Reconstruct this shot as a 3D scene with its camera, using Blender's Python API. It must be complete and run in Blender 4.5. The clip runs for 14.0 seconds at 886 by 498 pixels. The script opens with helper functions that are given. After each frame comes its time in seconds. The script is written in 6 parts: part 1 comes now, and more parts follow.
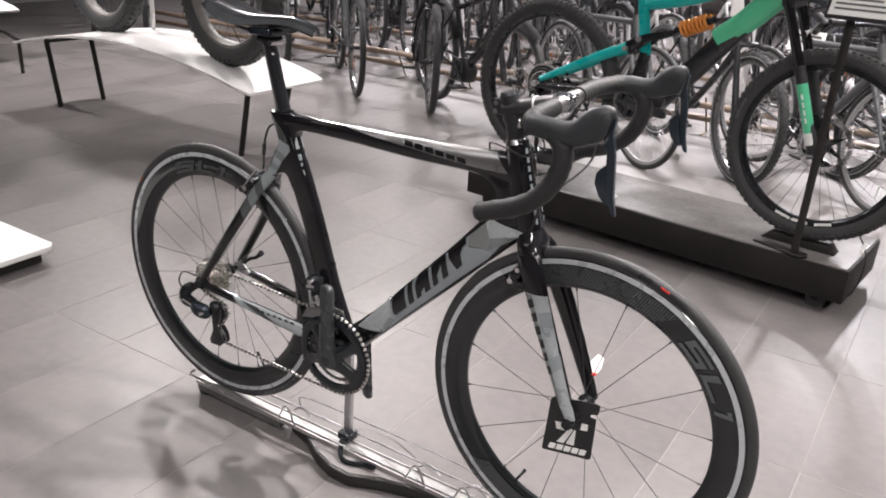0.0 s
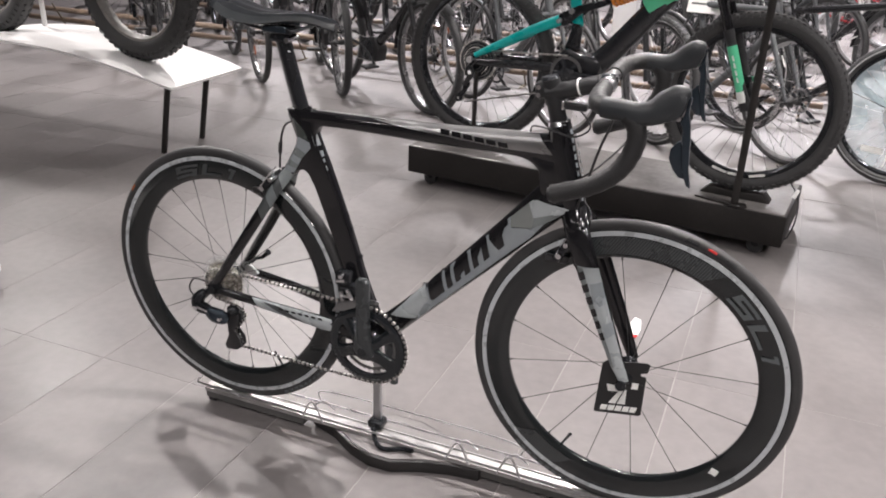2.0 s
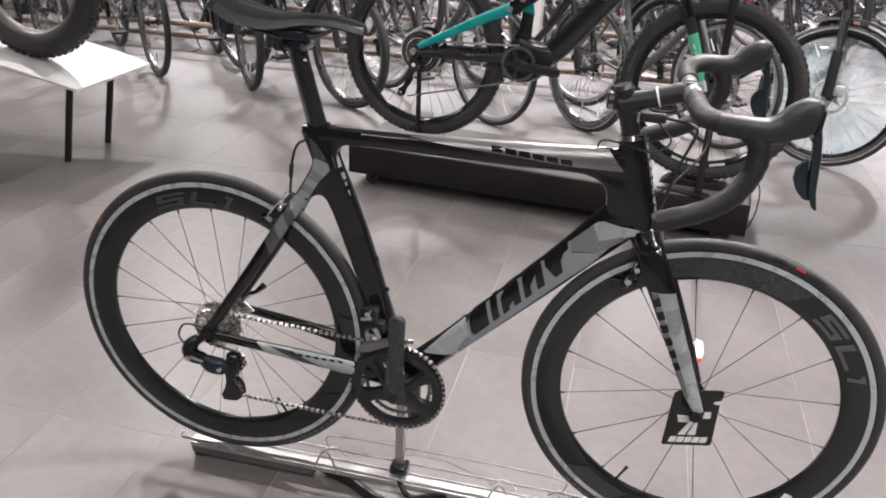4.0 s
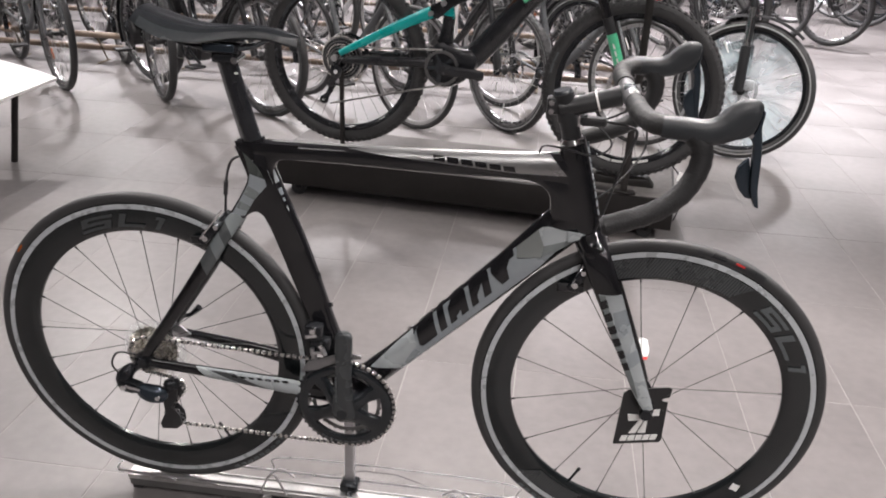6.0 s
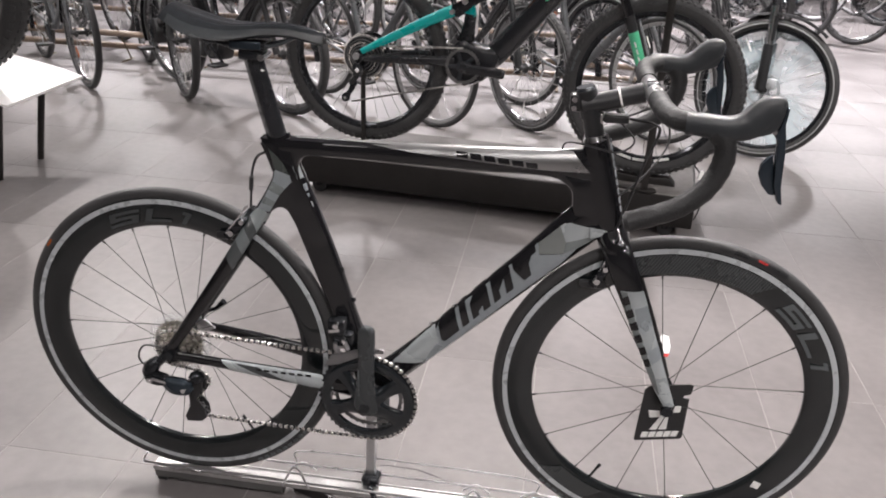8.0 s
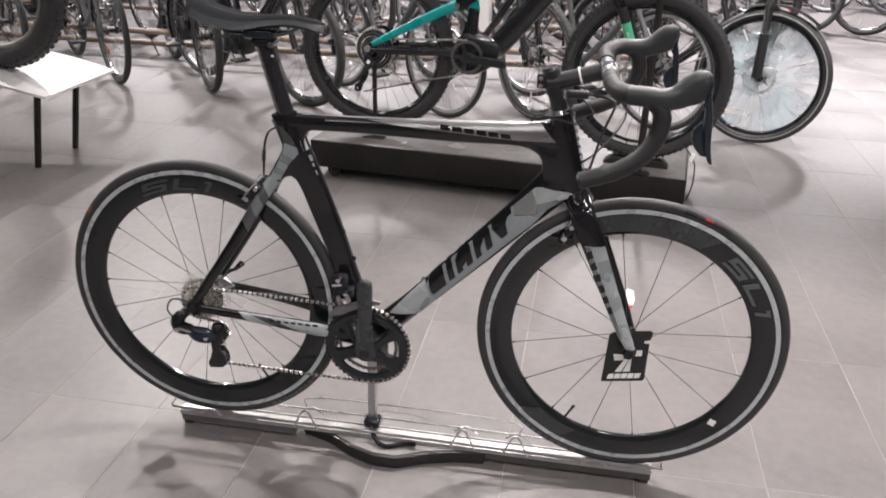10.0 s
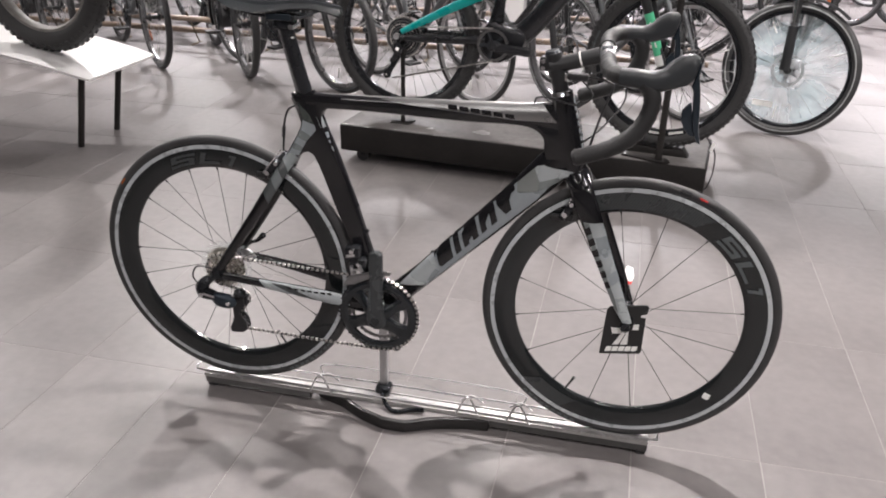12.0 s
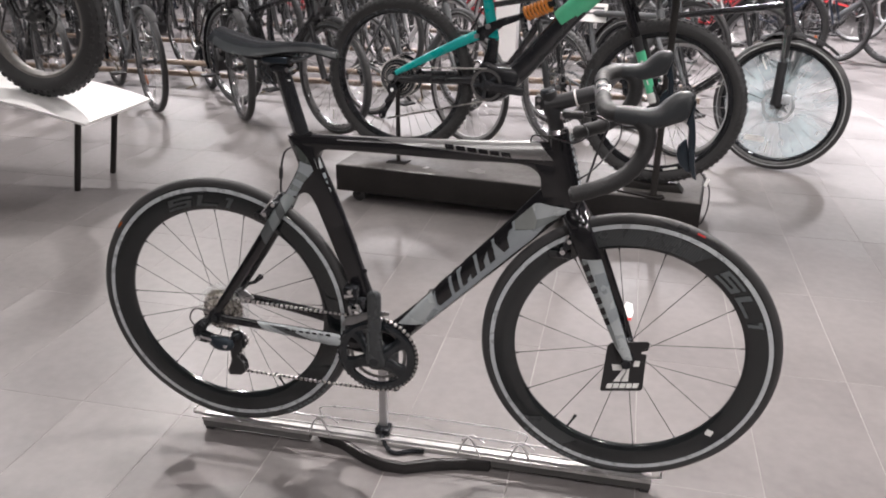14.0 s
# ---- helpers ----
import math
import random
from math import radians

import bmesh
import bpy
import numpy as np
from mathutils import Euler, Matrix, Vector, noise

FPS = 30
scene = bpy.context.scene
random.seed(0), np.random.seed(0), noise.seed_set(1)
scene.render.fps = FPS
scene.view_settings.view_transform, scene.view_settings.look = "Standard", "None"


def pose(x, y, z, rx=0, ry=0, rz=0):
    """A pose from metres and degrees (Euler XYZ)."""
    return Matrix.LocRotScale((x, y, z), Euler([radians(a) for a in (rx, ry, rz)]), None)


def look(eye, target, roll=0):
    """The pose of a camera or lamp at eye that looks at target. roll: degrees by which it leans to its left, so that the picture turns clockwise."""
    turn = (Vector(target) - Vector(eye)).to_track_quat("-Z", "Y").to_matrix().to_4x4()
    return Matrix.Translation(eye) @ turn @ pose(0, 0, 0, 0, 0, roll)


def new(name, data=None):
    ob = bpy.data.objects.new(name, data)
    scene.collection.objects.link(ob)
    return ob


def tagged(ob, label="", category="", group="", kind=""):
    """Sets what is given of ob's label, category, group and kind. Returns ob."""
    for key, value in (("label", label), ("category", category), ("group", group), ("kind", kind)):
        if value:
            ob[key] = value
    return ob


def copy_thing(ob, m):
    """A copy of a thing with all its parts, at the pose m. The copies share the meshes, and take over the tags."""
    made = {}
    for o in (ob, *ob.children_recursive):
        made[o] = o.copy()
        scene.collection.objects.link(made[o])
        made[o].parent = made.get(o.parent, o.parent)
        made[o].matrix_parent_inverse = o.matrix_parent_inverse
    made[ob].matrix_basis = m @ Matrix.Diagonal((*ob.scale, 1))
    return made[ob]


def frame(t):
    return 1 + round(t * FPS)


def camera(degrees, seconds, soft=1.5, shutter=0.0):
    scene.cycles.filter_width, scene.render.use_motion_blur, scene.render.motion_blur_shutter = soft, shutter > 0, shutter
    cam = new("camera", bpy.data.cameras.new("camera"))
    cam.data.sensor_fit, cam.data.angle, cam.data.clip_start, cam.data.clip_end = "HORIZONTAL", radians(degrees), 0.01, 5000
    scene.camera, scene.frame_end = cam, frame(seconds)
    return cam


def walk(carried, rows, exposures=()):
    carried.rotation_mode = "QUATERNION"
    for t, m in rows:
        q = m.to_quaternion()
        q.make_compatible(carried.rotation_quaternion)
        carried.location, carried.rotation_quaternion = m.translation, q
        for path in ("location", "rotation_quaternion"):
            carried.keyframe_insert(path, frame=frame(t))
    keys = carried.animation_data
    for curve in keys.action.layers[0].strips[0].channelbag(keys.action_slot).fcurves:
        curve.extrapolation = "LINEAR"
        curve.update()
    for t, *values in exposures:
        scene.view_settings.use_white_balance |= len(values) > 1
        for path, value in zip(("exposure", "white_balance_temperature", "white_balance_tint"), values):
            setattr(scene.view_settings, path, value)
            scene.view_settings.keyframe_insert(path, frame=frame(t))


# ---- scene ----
cam = camera(56.24, 14.0, 1.9)
PATH = [
    (0, (1.496, -1.359, 1.290), (0.577, 0.140, 0.570), 3.57),
    (0.5, (1.522, -1.475, 1.294), (0.633, 0.037, 0.563), 3.29),
    (1, (1.483, -1.531, 1.300), (0.625, -0.002, 0.570), 3.20),
    (1.5, (1.357, -1.537, 1.304), (0.603, 0.029, 0.537), 2.34),
    (2, (1.208, -1.550, 1.313), (0.553, 0.062, 0.551), 1.89),
    (2.2, (1.192, -1.539, 1.310), (0.545, 0.075, 0.543), 1.23),
    (2.5, (1.120, -1.515, 1.306), (0.504, 0.106, 0.530), 2.63),
    (5, (0.754, -1.438, 1.309), (0.494, 0.269, 0.516), 1.36),
    (5.5, (0.756, -1.440, 1.309), (0.533, 0.282, 0.537), 2.38),
    (6, (0.764, -1.428, 1.312), (0.563, 0.293, 0.532), 2.37),
    (6.5, (0.764, -1.435, 1.312), (0.565, 0.282, 0.522), 2.59),
    (7, (0.762, -1.430, 1.311), (0.530, 0.282, 0.520), 1.96),
    (7.5, (0.755, -1.437, 1.309), (0.515, 0.274, 0.519), 2.35),
    (8, (0.758, -1.443, 1.311), (0.516, 0.271, 0.528), 2.09),
    (8.5, (0.764, -1.467, 1.315), (0.537, 0.242, 0.518), 1.44),
    (11, (0.942, -1.753, 1.346), (0.594, -0.055, 0.568), 1.24),
    (11.5, (0.955, -1.757, 1.345), (0.594, -0.059, 0.573), 1.32),
    (12, (0.962, -1.754, 1.342), (0.582, -0.077, 0.534), 1.21),
    (12.5, (0.963, -1.755, 1.343), (0.565, -0.083, 0.533), 1.52),
    (13, (0.956, -1.764, 1.340), (0.581, -0.081, 0.542), 1.61),
    (13.5, (0.958, -1.760, 1.343), (0.583, -0.073, 0.551), 0.16),
    (14, (0.955, -1.752, 1.342), (0.576, -0.038, 0.614), 0.49),
]
walk(cam, [(t, look(eye, target, roll)) for t, eye, target, roll in PATH], [(0, 0.20), (1, 0.20), (2, 0.16), (2.7, 0.14), (14, 0.14)])

# ---- light ----
world = bpy.data.worlds.new("shop_air")
world.use_nodes = True
world.node_tree.nodes["Background"].inputs["Color"].default_value = (0.5, 0.5, 0.52, 1)
world.node_tree.nodes["Background"].inputs["Strength"].default_value = 0.04
scene.world = world
scene.view_settings.exposure = 0.0


# Unseen lamps: some placed from cast shadows, the rest added to set brightness.
def spot(x, y, z, tx, ty, watts, cone=95, size=0.07, tint=(1.0, 0.937, 0.924)):
    data = bpy.data.lights.new("unseen_spot", "SPOT")
    data.energy, data.spot_size, data.spot_blend = watts, radians(cone), 0.7
    data.shadow_soft_size, data.color = size, tint
    new("unseen_spot", data).matrix_world = look((x, y, z), (tx, ty, 0))


CEIL = 3.4
spot(-1.98, 1.40, 3.3, -0.05, -0.10, 400, 74, 0.06)
spot(1.45, 1.42, 3.3, 1.55, -0.3, 680, 70, 0.06)
spot(0.4, 3.3, 3.3, 0.4, 1.1, 230, 90, 0.12)
# Added to lift the floor on the right.
spot(4.2, 1.6, 3.3, 3.0, 1.2, 480, 115, 0.3)
# Added in front of the rack to light the bikes' near sides.
for sx, watts in ((-3.2, 60), (-1.3, 60), (0.5, 350), (2.2, 240)):
    spot(sx, 2.35, 3.3, sx + 0.1, 4.3, watts, 80, 0.08)
spot(-4.7, 3.2, 3.3, -3.4, 1.9, 330, 105, 0.16)
spot(-2.9, 4.7, 3.3, -1.8, 2.4, 460, 62, 0.08)
# Fill lamp added from the front to soften the shadow by the left bench.
spot(-4.6, 0.7, 3.3, -4.1, 2.5, 420, 85, 0.2)
COOL = (1.0, 0.95, 0.985)
for sx in (-4.2, -1.6, 1.0, 3.6):
    spot(sx, 6.2, 3.3, sx + 0.3, 4.25, 740 if sx > 0 else 400, 60, 0.07, COOL)
    # Added to brighten the background behind the rows.
    spot(sx, 7.6, 3.3, sx + 0.2, 7.0, 1300 if sx > 0 else 1000, 115, 0.12, COOL)
# Weak fill lamps added on the camera's side of the room.
for sx, watts in ((-2.6, 20), (-0.7, 30), (1.3, 170), (3.3, 200)):
    spot(sx, -1.9, 3.3, sx, -0.7, watts, 120, 0.28)
    spot(sx + 0.6, -3.8, 3.3, sx + 0.6, -2.4, 90 if sx > 0 else 35, 120, 0.12)


# ---- materials ----
def mat(name, colour, rough=0.5, metal=0.0, vary=0.12, scale=12.0, bump=0.0, bump_scale=200.0, coat=0.0, spec=0.5, trans=0.0, rand=0.0):
    """A surface with broad and fine variation of tone and gloss, and a fine relief."""
    m = bpy.data.materials.new(name)
    m.use_nodes = True
    nt = m.node_tree
    b = nt.nodes["Principled BSDF"]
    b.inputs["Metallic"].default_value = metal
    b.inputs["Coat Weight"].default_value = coat
    b.inputs["Specular IOR Level"].default_value = spec
    b.inputs["Transmission Weight"].default_value = trans
    co = nt.nodes.new("ShaderNodeTexCoord")
    n1, n2 = nt.nodes.new("ShaderNodeTexNoise"), nt.nodes.new("ShaderNodeTexNoise")
    n1.inputs["Scale"].default_value, n2.inputs["Scale"].default_value = scale, scale * 9
    n1.inputs["Detail"].default_value = 5
    for n in (n1, n2):
        nt.links.new(co.outputs["Object"], n.inputs["Vector"])
    add = nt.nodes.new("ShaderNodeMath")
    add.operation = "MULTIPLY_ADD"
    add.inputs[1].default_value = 0.45
    nt.links.new(n2.outputs["Fac"], add.inputs[0])
    nt.links.new(n1.outputs["Fac"], add.inputs[2])
    ramp = nt.nodes.new("ShaderNodeMapRange")
    ramp.inputs["From Min"].default_value, ramp.inputs["From Max"].default_value = 0.45, 1.0
    ramp.inputs["To Min"].default_value, ramp.inputs["To Max"].default_value = 1 - vary, 1 + vary
    nt.links.new(add.outputs[0], ramp.inputs["Value"])
    tone = ramp.outputs["Result"]
    if rand:
        oi = nt.nodes.new("ShaderNodeObjectInfo")
        rr = nt.nodes.new("ShaderNodeMapRange")
        rr.inputs["To Min"].default_value, rr.inputs["To Max"].default_value = 1 - rand, 1 + rand
        nt.links.new(oi.outputs["Random"], rr.inputs["Value"])
        mul = nt.nodes.new("ShaderNodeMath")
        mul.operation = "MULTIPLY"
        nt.links.new(tone, mul.inputs[0])
        nt.links.new(rr.outputs["Result"], mul.inputs[1])
        tone = mul.outputs[0]
    mix = nt.nodes.new("ShaderNodeVectorMath")
    mix.operation = "SCALE"
    mix.inputs[0].default_value = colour[:3]
    nt.links.new(tone, mix.inputs["Scale"])
    nt.links.new(mix.outputs["Vector"], b.inputs["Base Color"])
    rg = nt.nodes.new("ShaderNodeMapRange")
    rg.inputs["From Min"].default_value, rg.inputs["From Max"].default_value = 0.3, 0.75
    rg.inputs["To Min"].default_value, rg.inputs["To Max"].default_value = max(0.02, rough * 0.8), min(1, rough * 1.2)
    nt.links.new(n1.outputs["Fac"], rg.inputs["Value"])
    nt.links.new(rg.outputs["Result"], b.inputs["Roughness"])
    if bump:
        n3 = nt.nodes.new("ShaderNodeTexNoise")
        n3.inputs["Scale"].default_value = bump_scale
        nt.links.new(co.outputs["Object"], n3.inputs["Vector"])
        bp = nt.nodes.new("ShaderNodeBump")
        bp.inputs["Strength"].default_value, bp.inputs["Distance"].default_value = bump, 0.002
        nt.links.new(n3.outputs["Fac"], bp.inputs["Height"])
        nt.links.new(bp.outputs["Normal"], b.inputs["Normal"])
    return m


def banded(name, dark, bright, bands, slant=0.0, rough=0.22, wrap=None):
    """Gloss paint with bright panels along a tube: bands of (from, to) in the tube's own length; slant shears them round it."""
    m = mat(name, dark, rough, 0.0, 0.08, 6.0, coat=0.4)
    nt = m.node_tree
    b = nt.nodes["Principled BSDF"]
    uv = nt.nodes.new("ShaderNodeUVMap")
    sp = nt.nodes.new("ShaderNodeSeparateXYZ")
    nt.links.new(uv.outputs["UV"], sp.inputs["Vector"])
    sl = nt.nodes.new("ShaderNodeMath")
    sl.operation = "MULTIPLY_ADD"
    sl.inputs[1].default_value = slant
    nt.links.new(sp.outputs["Y"], sl.inputs[0])
    nt.links.new(sp.outputs["X"], sl.inputs[2])
    total = None
    for lo, hi, level in bands:
        gt, lt = nt.nodes.new("ShaderNodeMath"), nt.nodes.new("ShaderNodeMath")
        gt.operation, lt.operation = "GREATER_THAN", "LESS_THAN"
        gt.inputs[1].default_value, lt.inputs[1].default_value = lo, hi
        nt.links.new(sl.outputs[0], gt.inputs[0])
        nt.links.new(sl.outputs[0], lt.inputs[0])
        both = nt.nodes.new("ShaderNodeMath")
        both.operation = "MULTIPLY"
        nt.links.new(gt.outputs[0], both.inputs[0])
        nt.links.new(lt.outputs[0], both.inputs[1])
        acc = nt.nodes.new("ShaderNodeMath")
        acc.operation = "MULTIPLY_ADD"
        acc.inputs[1].default_value = level
        nt.links.new(both.outputs[0], acc.inputs[0])
        if total is None:
            acc.inputs[2].default_value = 0.0
        else:
            nt.links.new(total, acc.inputs[2])
        total = acc.outputs[0]
    if wrap:
        gt, lt, both, cut = [nt.nodes.new("ShaderNodeMath") for _ in range(4)]
        gt.operation, lt.operation, both.operation, cut.operation = "GREATER_THAN", "LESS_THAN", "MULTIPLY", "MULTIPLY"
        gt.inputs[1].default_value, lt.inputs[1].default_value = wrap
        nt.links.new(sp.outputs["Y"], gt.inputs[0])
        nt.links.new(sp.outputs["Y"], lt.inputs[0])
        nt.links.new(gt.outputs[0], both.inputs[0])
        nt.links.new(lt.outputs[0], both.inputs[1])
        nt.links.new(both.outputs[0], cut.inputs[0])
        nt.links.new(total, cut.inputs[1])
        total = cut.outputs[0]
    mx = nt.nodes.new("ShaderNodeMix")
    mx.data_type = "RGBA"
    mx.inputs["A"].default_value, mx.inputs["B"].default_value = (*dark, 1), (*bright, 1)
    nt.links.new(total, mx.inputs["Factor"])
    nt.links.new(mx.outputs["Result"], b.inputs["Base Color"])
    return m


BLACK = mat("gloss_black_paint", (0.009, 0.009, 0.0105), 0.10, 0, 0.2, 6, coat=0.4, spec=0.4)
SATIN = mat("satin_black_paint", (0.018, 0.0185, 0.020), 0.38, 0, 0.2, 8, 0.1, 400)
SILVER = mat("silver_grey_paint", (0.31, 0.345, 0.365), 0.3, 0.3, 0.08, 8)
CARBON = mat("carbon_rim", (0.009, 0.0112, 0.0122), 0.15, 0, 0.3, 30, 0.03, 900, coat=0.4)
GREYDECAL = mat("dark_grey_decal", (0.050, 0.055, 0.057), 0.36, 0, 0.15, 30)
TRACK = mat("machined_brake_track", (0.52, 0.55, 0.57), 0.3, 0.3, 0.08, 40, 0.1, 600)
RUBBER = mat("tyre_rubber", (0.034, 0.034, 0.035), 0.6, 0, 0.2, 20, 0.25, 500)
KNOB = mat("knobbly_tyre_rubber", (0.043, 0.043, 0.044), 0.68, 0, 0.25, 25, 0.4, 350)
TAPE = mat("handlebar_tape", (0.013, 0.0132, 0.014), 0.55, 0, 0.25, 60, 0.6, 260)
HOOD = mat("rubber_hood", (0.020, 0.023, 0.026), 0.42, 0, 0.15, 40, 0.3, 600)
CHROME = mat("polished_steel", (0.72, 0.72, 0.73), 0.16, 1.0, 0.06, 30)
WIREM = mat("dull_steel_wire", (0.62, 0.62, 0.63), 0.34, 1.0, 0.08, 30)
RAILM = mat("dull_aluminium_rail", (0.46, 0.455, 0.45), 0.36, 0.7, 0.25, 20, 0.1, 500)
ALU = mat("brushed_aluminium", (0.55, 0.55, 0.56), 0.32, 1.0, 0.08, 30, 0.1, 700)
CHAINM = mat("nickel_chain", (0.60, 0.585, 0.56), 0.28, 1.0, 0.15, 200)
MIDC = mat("dark_sprocket_steel", (0.20, 0.20, 0.20), 0.35, 0.8, 0.15, 120)
CASS = mat("cassette_steel", (0.74, 0.72, 0.68), 0.26, 1.0, 0.15, 120)
GUN = mat("grey_anodised_metal", (0.042, 0.046, 0.052), 0.22, 0.3, 0.15, 40)
DARKM = mat("dark_anodised_metal", (0.028, 0.03, 0.034), 0.22, 0.6, 0.2, 40)
PLASTIC = mat("black_plastic", (0.020, 0.020, 0.0215), 0.5, 0, 0.2, 40, 0.2, 500)
SADDLEM = mat("saddle_cover", (0.020, 0.022, 0.025), 0.20, 0, 0.2, 25, 0.06, 700, spec=0.35)
SADDLEG = mat("grey_saddle_side", (0.036, 0.041, 0.044), 0.24, 0, 0.15, 25, 0.3, 700)
SPOKEM = mat("black_spoke", (0.045, 0.045, 0.045), 0.35, 0.3, 0.1, 40)
SPOKES = mat("steel_spoke", (0.5, 0.5, 0.5), 0.3, 1.0, 0.1, 40)
LEVERM = mat("blue_grey_lever", (0.040, 0.052, 0.066), 0.15, 0.6, 0.1, 30)
GUARD = mat("matt_black_mudguard", (0.014, 0.014, 0.015), 0.75, 0, 0.2, 20, spec=0.2)
TEAL = mat("teal_paint", (0.0, 0.42, 0.40), 0.3, 0, 0.08, 10, coat=0.3)
MINT = mat("mint_green_paint", (0.10, 0.55, 0.30), 0.35, 0, 0.08, 10, coat=0.3)
AMBER = mat("amber_reflector", (0.40, 0.10, 0.02), 0.25, 0, 0.1, 40, coat=0.5)
MTBK = mat("black_carbon_frame", (0.018, 0.019, 0.022), 0.24, 0, 0.2, 8, 0.05, 300, coat=0.3)
STRIPE = mat("pale_tyre_stripe", (0.36, 0.37, 0.37), 0.4, 0, 0.1, 30)
ORANGE = mat("orange_spring", (0.75, 0.26, 0.04), 0.35, 0, 0.1, 20)
RED = mat("red_plastic", (0.6, 0.03, 0.03), 0.4, 0, 0.1, 30)
WHITE = mat("white_laminate", (0.82, 0.81, 0.80), 0.42, 0, 0.03, 4, 0.03, 80)
PAPER = mat("white_paper", (0.8, 0.8, 0.78), 0.7, 0, 0.03, 10)
INK = mat("grey_print", (0.10, 0.10, 0.10), 0.6, 0, 0.1, 30)
CARD = mat("black_card", (0.012, 0.012, 0.013), 0.4, 0, 0.1, 20)
RIMGREY = mat("worn_grey_rim", (0.20, 0.19, 0.18), 0.5, 0, 0.3, 20, 0.1, 200)
RIMS = mat("silver_painted_rim", (0.46, 0.46, 0.465), 0.34, 0.45, 0.12, 30)
RIMD = mat("dull_metal_rim", (0.26, 0.26, 0.265), 0.3, 0.9, 0.15, 30)
BARE = mat("black_steel_leg", (0.02, 0.018, 0.017), 0.45, 0.2, 0.2, 20, 0.15, 300)
# Base raised to grey: the floor's reflection in the glossy cart top, put into colour.
CARTM = mat("laminate_cart_floor_reflection", (0.15, 0.142, 0.138), 0.24, 0, 0.25, 5, 0.08, 150)
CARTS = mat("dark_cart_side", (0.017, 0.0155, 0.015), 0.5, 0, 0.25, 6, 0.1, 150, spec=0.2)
WOOD = mat("varnished_rack_rail", (0.21, 0.155, 0.115), 0.45, 0, 0.3, 9, 0.15, 90)
BRASS = mat("brass_strut", (0.13, 0.10, 0.06), 0.5, 0.5, 0.15, 20)
TILE = mat("grey_stone_tile", (0.150, 0.139, 0.137), 0.42, 0, 0.2, 3.0, 0.08, 60, rand=0.03, spec=0.3)
GROUT = mat("tile_grout", (0.235, 0.220, 0.214), 0.8, 0, 0.15, 8, 0.3, 200)
PLASTER = mat("painted_wall", (0.64, 0.635, 0.63), 0.7, 0, 0.06, 1.2, 0.1, 90)
CEILM = mat("grey_ceiling", (0.46, 0.46, 0.465), 0.8, 0, 0.1, 1.5)
FRAMES = {
    "black": mat("black_bike_paint", (0.016, 0.016, 0.018), 0.26, 0, 0.15, 8, coat=0.3),
    "grey": mat("grey_bike_paint", (0.10, 0.105, 0.11), 0.35, 0, 0.12, 8, coat=0.2),
    "white": mat("white_bike_paint", (0.62, 0.62, 0.62), 0.3, 0, 0.06, 8, coat=0.3),
    "red": mat("red_bike_paint", (0.40, 0.02, 0.025), 0.3, 0, 0.1, 8, coat=0.3),
    "blue": mat("blue_bike_paint", (0.02, 0.03, 0.05), 0.3, 0, 0.1, 8, coat=0.3),
}
GLASS = bpy.data.materials.new("clear_acrylic")
GLASS.use_nodes = True
_g = GLASS.node_tree.nodes["Principled BSDF"]
_g.inputs["Transmission Weight"].default_value, _g.inputs["Roughness"].default_value, _g.inputs["IOR"].default_value = 0.95, 0.06, 1.49
_g.inputs["Base Color"].default_value = (0.95, 0.97, 0.97, 1)


# ---- mesh helpers ----
V = Vector


def tube(points, r, n=8, ref=(0, 1, 0), caps=True, square=2.0):
    """A swept tube: r is one radius, a pair (across the bend plane, along ref), or a list of either. Gives verts, faces, uvs per vert."""
    pts = [V(p) for p in points]
    k = len(pts)
    rs = r if isinstance(r, list) else [r] * k
    verts, faces, uvs = [], [], []
    run = [0.0]
    for a, b in zip(pts, pts[1:]):
        run.append(run[-1] + (b - a).length)
    for i, p in enumerate(pts):
        t = (pts[min(i + 1, k - 1)] - pts[max(i - 1, 0)]).normalized()
        rf = V(ref)
        if abs(t.dot(rf)) > 0.95:
            rf = V((1, 0, 0)) if abs(t.x) < 0.9 else V((0, 0, 1))
        n1 = rf.cross(t).normalized()
        n2 = t.cross(n1)
        ra, rb = rs[i] if isinstance(rs[i], (list, tuple)) else (rs[i], rs[i])
        for j in range(n):
            a = 2 * math.pi * j / n
            ca, sa = math.cos(a), math.sin(a)
            if square != 2.0:
                ca, sa = math.copysign(abs(ca) ** (2 / square), ca), math.copysign(abs(sa) ** (2 / square), sa)
            verts.append(p + n1 * (ra * ca) + n2 * (rb * sa))
            uvs.append((run[i] / run[-1], j / n))
    for i in range(k - 1):
        for j in range(n):
            j2 = (j + 1) % n
            faces.append((i * n + j, i * n + j2, (i + 1) * n + j2, (i + 1) * n + j))
    if caps:
        faces.append(tuple(range(n - 1, -1, -1)))
        faces.append(tuple((k - 1) * n + j for j in range(n)))
    return verts, faces, uvs


